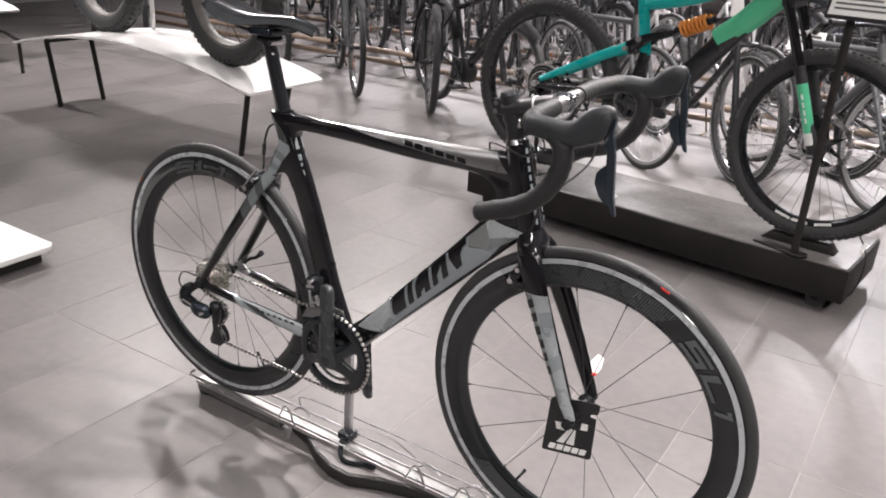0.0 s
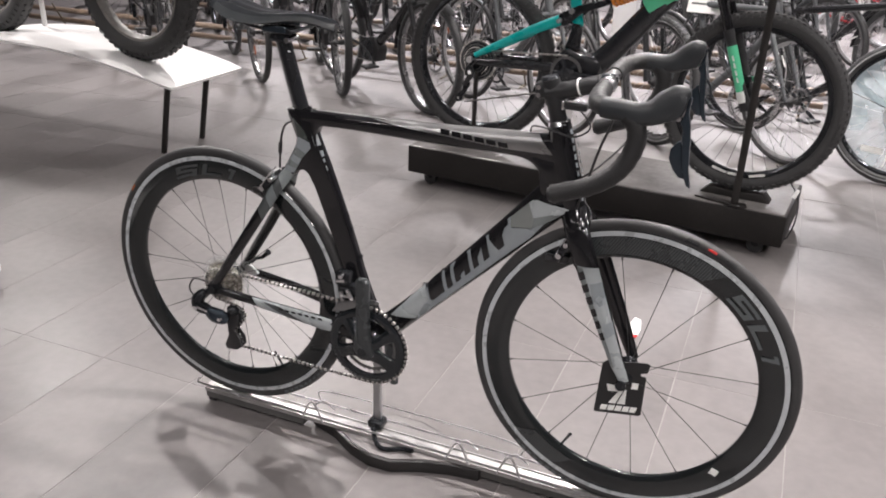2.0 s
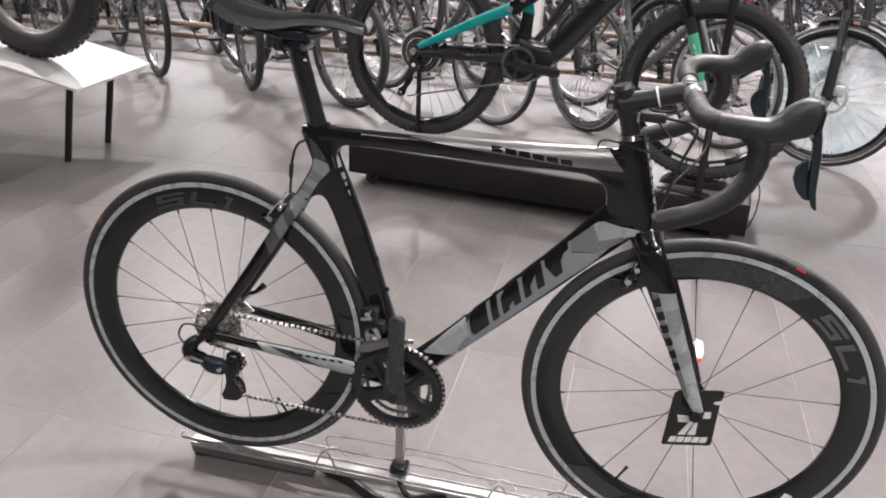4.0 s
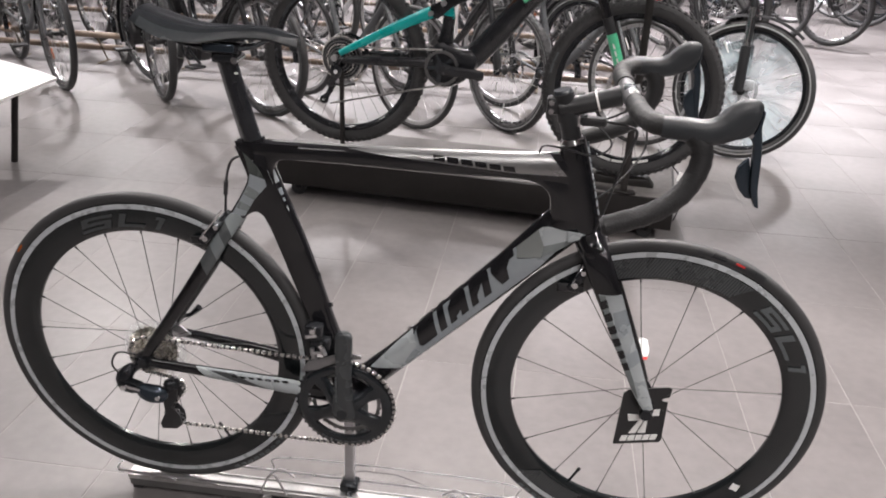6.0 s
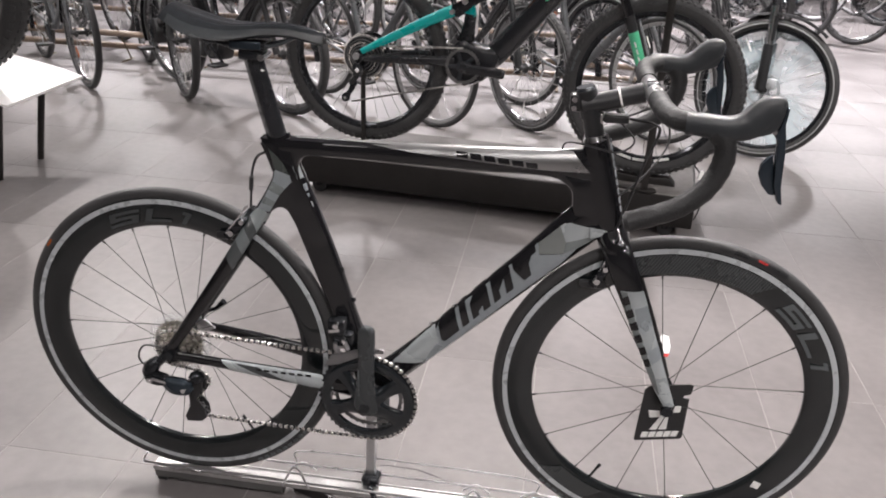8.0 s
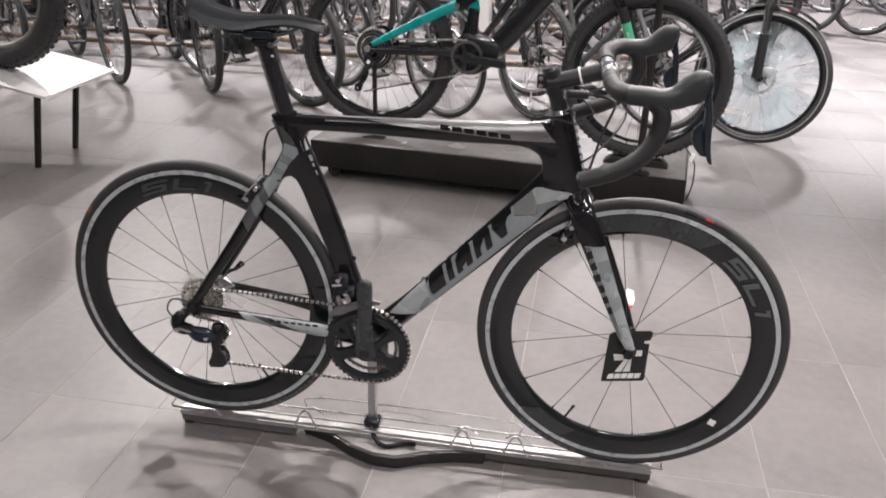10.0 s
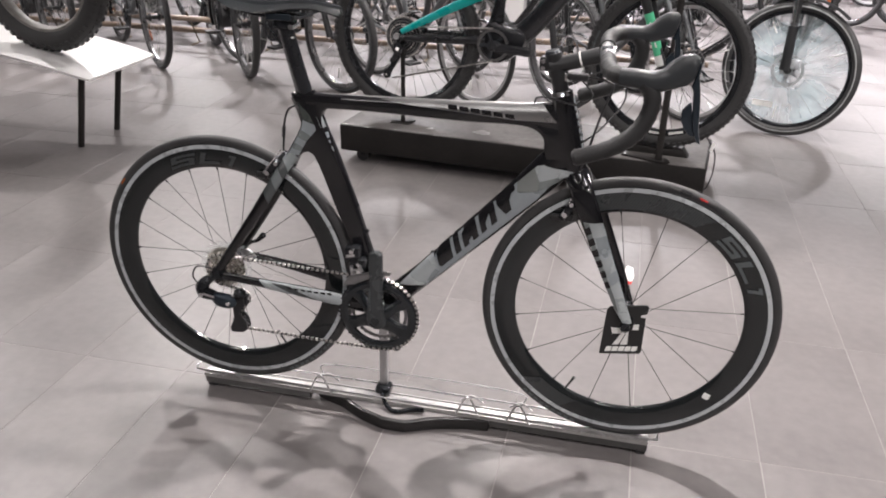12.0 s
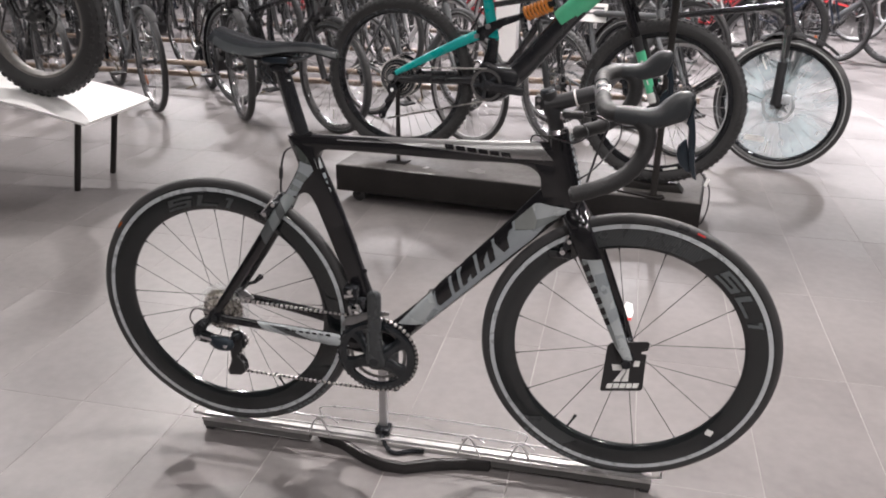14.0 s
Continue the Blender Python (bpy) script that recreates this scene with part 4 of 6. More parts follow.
def deep_wheel(name, hub, count, half, phase, rear):
    hub = V(hub)
    prof = [(0.3225, 0.010), (0.321, 0.0115), (0.307, 0.0118), (0.297, 0.0128), (0.280, 0.0120), (0.267, 0.0085), (0.2612, 0.0035)]
    rim = part(name, lathe(prof + [(r, -y) for r, y in prof[::-1]], hub, 96), CARBON, hero, "deep carbon rim")
    part("tyre", [tyre(RW, 0.0255, hub, 96)], RUBBER, rim)
    part("brake_track", [lathe([(0.3105, s * 0.0112), (0.3105, s * 0.0126), (0.3205, s * 0.0124), (0.3205, s * 0.0105)], hub, 128) for s in (1, -1)], TRACK, rim, "bright machined brake track")
    part("hub_shell", [lathe([(0.008, -half - 0.012), (0.019, -half - 0.003), (0.019, -half + 0.003), (0.011, -half + 0.010), (0.011, half - 0.010), (0.019, half - 0.003), (0.019, half + 0.003), (0.008, half + 0.012)], hub, 20, False), disc(0, 0.007, -0.062, 0.062, hub, 10)], DARKM, rim)
    me = None
    for i in range(count):
        side = half if i % 2 == 0 else -half
        lean = 0.0
        if rear:
            side, lean = ((-0.020, 1.05), (0.034, -0.31), (0.034, 0.28))[i % 3]
        p = V((0.018 * math.cos(lean), side, 0.018 * math.sin(lean)))
        q = V((0.2622, 0, 0))
        ob = part("spoke", [tube([p, p.lerp(q, 0.1), p.lerp(q, 0.9), q], [(0.0009, 0.0009), (0.0009, 0.0005), (0.0009, 0.0005), (0.0009, 0.0009)], 5, ref=(0, 1, 0)), tube([p.lerp(q, 0.965), q], 0.0022, 5)], SPOKEM, rim)
        ob.matrix_local = Matrix.Translation(hub) @ Matrix.Rotation(-2 * math.pi * (i + phase) / count, 4, "Y")
    return rim


front_wheel = deep_wheel("front_wheel", FH, 16, 0.030, 0.378, False)
rear_wheel = deep_wheel("rear_wheel", RH, 21, 0.028, 6.347, True)
MARK = mat("pale_grey_print", (0.090, 0.101, 0.105), 0.4, 0, 0.1, 30)
GLYPHS = {
    "S": ((0, 0.78, 1, 1), (0, 0.61, 0.22, 0.78), (0, 0.39, 1, 0.61), (0.78, 0.22, 1, 0.39), (0, 0, 1, 0.22)),
    "L": ((0, 0.22, 0.24, 1), (0, 0, 1, 0.22)),
    "1": ((0.45, 0, 1.0, 1), (0, 0.76, 0.45, 1)),
}


def rim_patch(hub, a0, a1, r0, r1, sgn, slant=0.0, lift=0.0012, n=6):
    """A thin printed patch on the rim's flank between two angles and two radii, read clockwise."""
    verts, faces = [], []
    for i in range(n + 1):
        for r in (r0, (r0 + r1) / 2, r1):
            a = radians(a0 + (a1 - a0) * i / n - slant * (r - 0.27))
            y = 0.0120 + (0.0008 if r < 0.297 else 0.0008 * (0.311 - r) / 0.014)
            verts.append(hub + V((r * math.cos(a), sgn * (y + lift), r * math.sin(a))))
    for i in range(n):
        for j in range(2):
            faces.append((i * 3 + j, i * 3 + j + 1, i * 3 + j + 4, i * 3 + j + 3))
    return verts, faces


def rim_letter(rim, hub, glyph, a0, a1, r0, r1, material):
    """One printed character on both flanks of a rim."""
    for sgn in (-1, 1):
        strokes = [rim_patch(hub, a0 + (a1 - a0) * u0, a0 + (a1 - a0) * u1, r0 + (r1 - r0) * v0, r0 + (r1 - r0) * v1, sgn, 80.0, 0.0014, 4) for u0, v0, u1, v1 in GLYPHS[glyph]]
        part("printed_letter", strokes, material, rim, "grey printed character on the rim")


for rim, hub, places, material in ((front_wheel, FH, (("S", 52.5, 41.0), ("L", 38.5, 27.0), ("1", 25.0, 21.8)), MARK), (rear_wheel, RH, (("S", 116.5, 103.0), ("L", 100.0, 88.5), ("1", 85.5, 82.0)), GREYDECAL)):
    for glyph, a0, a1 in places:
        rim_letter(rim, hub, glyph, a0, a1, 0.2740, 0.3045 if hub is FH else 0.3015, material)
WEAVE = mat("ribbed_carbon", (0.030, 0.034, 0.036), 0.3, 0, 0.2, 30, coat=0.3)
wv = WEAVE.node_tree.nodes.new("ShaderNodeTexWave")
wv.inputs["Scale"].default_value, wv.inputs["Distortion"].default_value = 62.0, 0.4
wm = WEAVE.node_tree.nodes.new("ShaderNodeMapping")
wm.inputs["Rotation"].default_value = (0, radians(-32), 0)
wc = WEAVE.node_tree.nodes.new("ShaderNodeTexCoord")
wb_ = WEAVE.node_tree.nodes.new("ShaderNodeBump")
wb_.inputs["Strength"].default_value, wb_.inputs["Distance"].default_value = 0.6, 0.001
WEAVE.node_tree.links.new(wc.outputs["Object"], wm.inputs["Vector"])
WEAVE.node_tree.links.new(wm.outputs["Vector"], wv.inputs["Vector"])
WEAVE.node_tree.links.new(wv.outputs["Fac"], wb_.inputs["Height"])
WEAVE.node_tree.links.new(wb_.outputs["Normal"], WEAVE.node_tree.nodes["Principled BSDF"].inputs["Normal"])
wx = WEAVE.node_tree.nodes.new("ShaderNodeMix")
wx.data_type = "RGBA"
wx.inputs["A"].default_value, wx.inputs["B"].default_value = (0.012, 0.014, 0.015, 1), (0.060, 0.067, 0.070, 1)
WEAVE.node_tree.links.new(wv.outputs["Fac"], wx.inputs["Factor"])
WEAVE.node_tree.links.new(wx.outputs["Result"], WEAVE.node_tree.nodes["Principled BSDF"].inputs["Base Color"])
for sgn in (-1, 1):
    part("carbon_panel", rim_patch(FH, 118, 64, 0.272, 0.3085, sgn, 160.0, 0.0010, 24), WEAVE, front_wheel, "ribbed carbon panel on the rim")
    part("carbon_panel", rim_patch(FH, 250, 228, 0.272, 0.3085, sgn, 160.0, 0.0010, 12), WEAVE, front_wheel, "ribbed carbon panel on the rim")
for rim, hub, ang in ((front_wheel, FH, radians(242)), (rear_wheel, RH, radians(302))):
    d = V((math.cos(ang), 0, math.sin(ang)))
    part("valve", [tube([hub + d * 0.262, hub + d * 0.240, hub + d * 0.222], [0.003, 0.0027, 0.0040], 6)], DARKM, rim)
d = V((math.cos(radians(318)), 0, math.sin(radians(318))))
st_m = Matrix.Translation(FH + d * 0.280 + V((0, -0.0130, 0))) @ Matrix.Rotation(radians(20), 4, "Y")
part("sticker", moved(box(-0.008, 0.008, -0.0012, 0.0, -0.008, 0.008, 0.0008, 1), st_m), PAPER, front_wheel, "small white square sticker")
for rim, hub, ang in ((front_wheel, FH, 67), (rear_wheel, RH, 143)):
    d = V((math.cos(radians(ang)), 0, math.sin(radians(ang))))
    part("tyre_label", moved(box(-0.009, 0.009, -0.001, 0.001, -0.0022, 0.0022), Matrix.Translation(hub + d * 0.3335 + V((0, -0.0112, 0))) @ Matrix.Rotation(radians(90 - ang), 4, "Y")), RED if hub is FH else AMBER, rim, "small red mark on the tyre")
part("tyre_patch", lathe([(0.3285, -0.01285), (0.3345, -0.0118), (0.3385, -0.0088)], FH, 16, False, (58 / 360, 81 / 360)), mat("smooth_tyre_panel", (0.018, 0.019, 0.021), 0.3, 0, 0.15, 30), front_wheel, "smooth dark panel on the tyre wall")
for rim, hub, a0 in ((front_wheel, FH, 228), (rear_wheel, RH, 298)):
    part("tyre_lettering", [moved(box(-0.006, 0.006, -0.001, 0.001, -0.003, 0.003), Matrix.Translation(hub + V((0.3305 * math.cos(radians(a)), -0.0127, 0.3305 * math.sin(radians(a))))) @ Matrix.Rotation(radians(90 - a), 4, "Y")) for a in [a0 + 3.1 * i for i in range(9)]], MARK, rim, "pale printed marks on the tyre wall")

# cassette, chain, cranks, derailleurs
part("cassette_body", lathe([(0.010, -0.021), (0.019, -0.021), (0.019, -0.062), (0.010, -0.064)], RH, 24, False), DARKM, rear_wheel)
for i in range(11):
    y, r = -0.022 - i * 0.0037, 0.052 - i * 0.0030
    part("sprocket", [lathe([(r - 0.009 if i else 0.018, y), (r, y), (r, y - 0.0015), (r - 0.009 if i else 0.018, y - 0.0015)], RH, 34)] + [moved(box(-0.0018, 0.0018, -0.0009, 0.0009, -0.001, 0.004), Matrix.Translation(RH + V((0, y - 0.0008, 0))) @ Matrix.Rotation(2 * math.pi * k / (28 - i), 4, "Y") @ Matrix.Translation((0, 0, r - 0.0005))) for k in range(28 - i)], CASS, rear_wheel, "bright steel sprocket")
part("spoke_guard", disc(0.03, 0.068, -0.0195, -0.0185, RH, 40), GLASS, rear_wheel, "clear plastic spoke guard")

CHY = -0.045


def toothed(r, teeth, y0, y1, tip=0.0035):
    out = []
    for i in range(teeth):
        for k, rr in ((0.0, r - tip), (0.25, r - tip), (0.42, r), (0.58, r), (0.75, r - tip)):
            a = 2 * math.pi * (i + k) / teeth
            out.append((rr, a))
    verts, faces, n = [], [], len(out)
    for y in (y0, y1):
        for rr, a in out:
            verts.append(BBP + V((rr * math.cos(a), y, rr * math.sin(a))))
        for rr, a in out:
            verts.append(BBP + V(((r * 0.86) * math.cos(a), y, (r * 0.86) * math.sin(a))))
    for i in range(n):
        j = (i + 1) % n
        faces += [(i, j, n + j, n + i), (2 * n + j, 2 * n + i, 3 * n + i, 3 * n + j), (i, 2 * n + i, 2 * n + j, j), (n + j, 3 * n + j, 3 * n + i, n + i)]
    return verts, faces


CRANKM = mat("dark_blue_grey_crank", (0.013, 0.016, 0.019), 0.18, 0.1, 0.15, 30, coat=0.3)
ARMM = mat("grey_crank_arm", (0.050, 0.055, 0.058), 0.28, 0.2, 0.12, 30)
cranks = part("crankset", [lathe([(0.0765, CHY - 0.0105), (0.080, CHY - 0.0125), (0.091, CHY - 0.0120), (0.0955, CHY - 0.0085), (0.0950, CHY - 0.002), (0.0765, CHY - 0.002)], BBP, 72)], CRANKM, hero, "dark blue-grey chainset with a broad outer ring")
part("outer_chainring", toothed(0.1035, 50, CHY - 0.0055, CHY - 0.002), DARKM, cranks)
part("inner_chainring", toothed(0.074, 34, CHY + 0.003, CHY + 0.006), MIDC, cranks)
part("ring_print", [lathe([(0.0865, CHY - 0.0132), (0.0893, CHY - 0.0130)], BBP, 3, False, (a / 360, (a + w) / 360)) for a, w in ((238, 8), (249, 5), (256, 10), (269, 6), (278, 9), (290, 5))], MARK, cranks, "pale printed bars round the chainring")
for a, w in ((33, 0.022), (-31, 0.026), (204, 0.024), (133, 0.020)):
    d = V((math.cos(radians(a)), 0, math.sin(radians(a))))
    c = BBP + V((0, CHY - 0.010, 0))
    part("spider_arm", oval([c - d * 0.008 + V((0, -0.010, 0)), c + d * 0.022 + V((0, -0.008, 0)), c + d * 0.050, c + d * 0.072 + V((0, 0.003, 0)), c + d * 0.084 + V((0, 0.004, 0))], [(0.026, 0.010), (w * 0.80, 0.010), (w * 0.62, 0.009), (w * 0.78, 0.0075), (w * 0.95, 0.005)], 16, 5, 2.5), CRANKM, cranks, "smooth dark spider arm")
arm_end = BBP + V((0.006, 0, 0.171))
part("crank_arm", [oval([BBP + V((0.004, -0.064, -0.030)), BBP + V((0.002, -0.068, -0.010)), BBP + V((0.001, -0.072, 0.030)), BBP + V((0.003, -0.074, 0.090)), arm_end + V((0, -0.078, -0.006)), arm_end + V((0, -0.078, 0.010)), arm_end + V((0, -0.078, 0.017))], [(0.015, 0.004), (0.025, 0.009), (0.0200, 0.010), (0.0165, 0.010), (0.0170, 0.0095), (0.0155, 0.0085), (0.009, 0.005)], 24, 6, 3.2)], ARMM, cranks, "grey anodised crank arm")
part("crank_print", [box(0.4055, 0.4085, -0.0850, -0.0825, 0.300 + 0.0105 * i, 0.308 + 0.0105 * i) for i in range(6)], MARK, cranks, "pale printed bars on the crank arm")
part("axle_cap", disc(0, 0.011, -0.080, -0.062, BBP + V((0, 0, -0.004)), 24), CRANKM, cranks)
low_end = BBP + V((0.006, 0, -0.168))
part("crank_arm", [oval([BBP + V((0, 0.060, 0.02)), BBP + V((0, 0.064, -0.01)), BBP + V((0.003, 0.070, -0.09)), low_end + V((0, 0.075, 0)), low_end + V((0, 0.075, -0.013))], [(0.020, 0.006), (0.022, 0.009), (0.0175, 0.008), (0.015, 0.008), (0.008, 0.005)], 14)], ARMM, cranks, "grey anodised crank arm")

# chain of single links
JY = V((0.052, 0, 0.266))
JL = V((0.046, 0, 0.194))


def arc_pts(c, r, a0, a1, n):
    return [V((c.x + r * math.cos(radians(a0 + (a1 - a0) * i / n)), 0, c.z + r * math.sin(radians(a0 + (a1 - a0) * i / n)))) for i in range(n + 1)]


chain_line = arc_pts(BBP, 0.101, -97, 83, 40) + arc_pts(RH, 0.042, 88, 262, 14) + arc_pts(JY, 0.022, 80, -60, 8) + arc_pts(JL, 0.020, 100, 275, 10)
chain_line.append(chain_line[0])
links, core, want, run = [], [], 0.0, 0.0
for a, b in zip(chain_line, chain_line[1:]):
    seg = (b - a).length
    while want <= run + seg and seg > 0:
        p = a.lerp(b, (want - run) / seg)
        ang = math.atan2(b.z - a.z, b.x - a.x)
        y = CHY - 0.004 + 0.004 * max(0, (0.3 - p.x)) / 0.3
        blk = box(-0.0044, 0.0044, -0.0034, 0.0034, -0.0039, 0.0039, 0.0024, 2)
        links.append(moved(blk, Matrix.Translation((p.x, y, p.z)) @ Matrix.Rotation(-ang, 4, "Y")))
        core.append(V((p.x, y, p.z)))
        want += 0.0127
    run += seg
chain = part("chain", links, CHAINM, hero, "bright nickel bicycle chain")
part("link_core", loop_tube(core, 0.0024, 6), GUN, chain)

rd = part("rear_derailleur", [
    oval([(-0.040, -0.088, 0.290), (-0.034, -0.088, 0.304), (-0.026, -0.084, 0.318), (-0.016, -0.078, 0.330)], [(0.010, 0.010), (0.016, 0.015), (0.015, 0.014), (0.009, 0.009)], 14),
    tube([(-0.004, -0.070, 0.334), (-0.020, -0.078, 0.318)], 0.009, 8),
], DARKM, hero, "dark electronic rear derailleur")
part("link_body", oval([(0.000, -0.092, 0.289), (0.008, -0.096, 0.287), (0.026, -0.098, 0.282), (0.046, -0.094, 0.279), (0.056, -0.088, 0.281)], [(0.009, 0.008), (0.015, 0.012), (0.0185, 0.015), (0.0175, 0.014), (0.009, 0.008)], 16, 4, 2.6), LEVERM, rd, "blue-grey gloss link body")
part("bright_plate", plate([(-0.022, 0.302), (0.012, 0.294), (0.014, 0.288), (-0.020, 0.294)], -0.108, -0.103, 0.001), CHROME, rd)
part("outer_link", plate([(-0.040, 0.300), (-0.022, 0.308), (0.006, 0.300), (0.010, 0.284), (-0.012, 0.280), (-0.036, 0.285)], -0.106, -0.084, 0.004), DARKM, rd, "dark outer link")
part("pivot_bolt", disc(0, 0.006, -0.110, -0.104, (-0.026, 0, 0.295), 12), CHROME, rd)
part("pivot_bolt", disc(0, 0.005, -0.114, -0.104, (0.046, 0, 0.281), 12), CHROME, rd)
part("knuckle", oval([(0.052, -0.080, 0.290), (0.062, -0.076, 0.292), (0.072, -0.070, 0.288)], [(0.013, 0.012), (0.015, 0.013), (0.009, 0.009)], 12), DARKM, rd)
for y0, y1 in ((-0.066, -0.062), (-0.044, -0.041)):
    part("cage", plate([(0.034, 0.276), (0.050, 0.284), (0.066, 0.274), (0.064, 0.250), (0.050, 0.228), (0.066, 0.206), (0.068, 0.184), (0.056, 0.173), (0.024, 0.170), (0.020, 0.182), (0.034, 0.212), (0.032, 0.250)], y0, y1, 0.001), PLASTIC, rd, "black derailleur cage")
for c in (JY, JL):
    part("jockey_wheel", [disc(0, 0.0185, -0.056, -0.050, c, 16)] + [moved(box(-0.002, 0.002, -0.002, 0.002, 0.017, 0.023), Matrix.Translation((c.x, -0.053, c.z)) @ Matrix.Rotation(2 * math.pi * i / 11, 4, "Y")) for i in range(11)], PLASTIC, rd)
part("cable", tube(curve([(-0.040, -0.088, 0.312), (-0.056, -0.085, 0.334), (-0.045, -0.078, 0.358), (-0.012, -0.068, 0.352)], 5), 0.0022, 6), PLASTIC, rd)
fd = part("front_derailleur", [box(0.335, 0.372, -0.050, -0.022, 0.412, 0.446, 0.006), box(0.345, 0.385, -0.046, -0.020, 0.386, 0.414, 0.005)], DARKM, hero, "dark front derailleur")
part("cage", [plate([(0.330, 0.345), (0.345, 0.372), (0.420, 0.398), (0.452, 0.396), (0.452, 0.388), (0.42, 0.384), (0.36, 0.352)], -0.058, -0.054, 0.001)], RIMD, fd, "grey chain guide")
part("clamp_bolt", disc(0, 0.006, -0.060, -0.046, (0.356, 0, 0.440), 10), CHROME, fd)
part("clamp_bolt", disc(0, 0.004, -0.056, -0.046, (0.370, 0, 0.405), 10), CHROME, fd)
part("bright_plate", plate([(0.339, 0.427), (0.362, 0.431), (0.362, 0.424), (0.339, 0.419)], -0.0525, -0.0502, 0.0006), CHROME, fd)
part("pivot_link", [tube([(0.352, -0.050, 0.398), (0.352, -0.050, 0.384), (0.360, -0.052, 0.374)], 0.0045, 8), tube([(0.372, -0.052, 0.402), (0.378, -0.052, 0.386)], 0.0050, 8), tube([(0.352, -0.052, 0.388), (0.380, -0.052, 0.390)], 0.0030, 6)], ALU, fd, "bright links over the chain guide")

# bottle bosses
dt_n = V((-(DT_B - DT_A).normalized().z, 0, (DT_B - DT_A).normalized().x))
for p in (V((0.5395, 0, 0.4345)), V((0.5830, 0, 0.4780))):
    part("bottle_bolt", tube([p - dt_n * 0.004, p + dt_n * 0.005], 0.0045, 10), CHROME, frame_body)
for z in (0.47, 0.535):
    x = 0.372 - (z - 0.408) * 0.345 + 0.0235
    part("bottle_bolt", tube([(x, 0, z), (x + 0.007, 0, z + 0.0025)], 0.0045, 10), DARKM, frame_body)

# brakes
for nm, top, low, outw in (("front_brake", V((0.868, 0, 0.622)), V((0.842, 0, 0.572)), -1), ("rear_brake", V((0.180, 0, 0.648)), V((0.135, 0, 0.600)), -1)):
    bk = part(nm, [tube(curve([top + V((0, s * 0.006, 0)), top.lerp(low, 0.35) + V((0, s * 0.033, 0)), low + V((0, s * 0.030, 0))], 4), [(0.009, 0.006)] * 9, 8) for s in (1, -1)], DARKM, hero, "dark caliper brake")
    for s in (1, -1):
        part("brake_pad", box(low.x - 0.024, low.x + 0.024, s * 0.0225 - 0.005, s * 0.0225 + 0.005, low.z - 0.008, low.z + 0.006, 0.002, 1), PLASTIC, bk)
    part("brake_bolt", [disc(0, 0.006, -0.042, -0.030, low.lerp(top, 0.25), 10), disc(0, 0.005, -0.040, -0.028, low.lerp(top, 0.75), 10)], CHROME, bk)
    part("brake_wire", tube([top + V((0.0, -0.03, 0.02)), low + V((0.0, -0.038, 0.01))], 0.002, 5), CHROME, bk)
part("rear_brake_hose", [tube(curve([(0.218, 0, 0.772), (0.198, -0.006, 0.762), (0.188, -0.01, 0.735), (0.184, -0.012, 0.70), (0.180, -0.012, 0.660)], 5), 0.0026, 6), tube([(0.186, -0.012, 0.722), (0.183, -0.012, 0.695)], 0.0045, 8)], PLASTIC, hero, "black rear brake hose")

# seatpost and saddle
part("seatpost", [oval([(0.246, 0, 0.775), (0.237, 0, 0.802), (0.213, 0, 0.895), (0.200, 0, 0.948)], [(0.0205, 0.011), (0.0200, 0.011), (0.0190, 0.011), (0.0185, 0.012)], 18)], MTBK, hero, "black aero seatpost")
clamp = part("seatpost_clamp", [box(0.178, 0.224, -0.020, 0.020, 0.944, 0.962, 0.006), box(0.164, 0.232, -0.026, 0.026, 0.962, 0.978, 0.005)], DARKM, hero, "dark saddle clamp")
for s in (1, -1):
    part("clamp_plate", box(0.168, 0.226, s * 0.0275 - 0.002, s * 0.0275 + 0.002, 0.966, 0.980, 0.0015, 1), LEVERM, clamp, "blue-grey clamp plate")
part("clamp_bolt", [tube([(0.222, -0.022, 0.951), (0.222, 0.022, 0.951)], 0.0062, 12)], CHROME, clamp)
part("post_mark", box(0.2175, 0.2235, -0.0118, -0.0106, 0.925, 0.928), PAPER, clamp, "small white mark")


def race_saddle():
    """Pointed wings at the tail, a domed section that thins towards a drooping nose."""
    n, verts, faces = 26, [], []
    us = [-1.0, -0.97, -0.88, -0.74, -0.55, -0.34, -0.16, 0.0, 0.16, 0.34, 0.55, 0.74, 0.88, 0.97, 1.0, 0.90, 0.5, 0.0, -0.5, -0.90]
    k = len(us)
    for i in range(n):
        t = i / (n - 1)
        w = 0.067 * (1 - 0.72 / (1 + math.exp(-(t - 0.44) * 10.0))) * min(1, 0.80 + 1.6 * t)
        if i >= n - 3:
            w *= (0.97, 0.88, 0.60)[i - n + 3]
        z = 1.012 + 0.024 * max(0, 1 - t / 0.42) ** 1.5 - 0.004 * math.sin(math.pi * min(1, t / 0.8)) - 0.015 * max(0, (t - 0.66) / 0.34) ** 2
        drop = 0.035 - 0.017 * min(1, t / 0.6)
        if t < 0.2:
            drop *= 0.55 + 2.25 * t
        for q, u in enumerate(us):
            a = abs(u)
            x = 0.060 + 0.273 * t - (0.006 * a ** 1.5 * max(0, 1 - t / 0.25))
            if q < 15:
                dz = -drop * a ** 2.6 - 0.003 * math.exp(-(u / 0.13) ** 2) * (0.1 < t < 0.9)
            else:
                dz = -drop * a ** 2.6 - 0.008
            verts.append(V((x, u * w, z + dz)))
    for i in range(n - 1):
        for j in range(k):
            faces.append((i * k + j, i * k + (j + 1) % k, (i + 1) * k + (j + 1) % k, (i + 1) * k + j))
    faces.append(tuple(range(k)))
    faces.append(tuple((n - 1) * k + j for j in range(k - 1, -1, -1)))
    return verts, faces


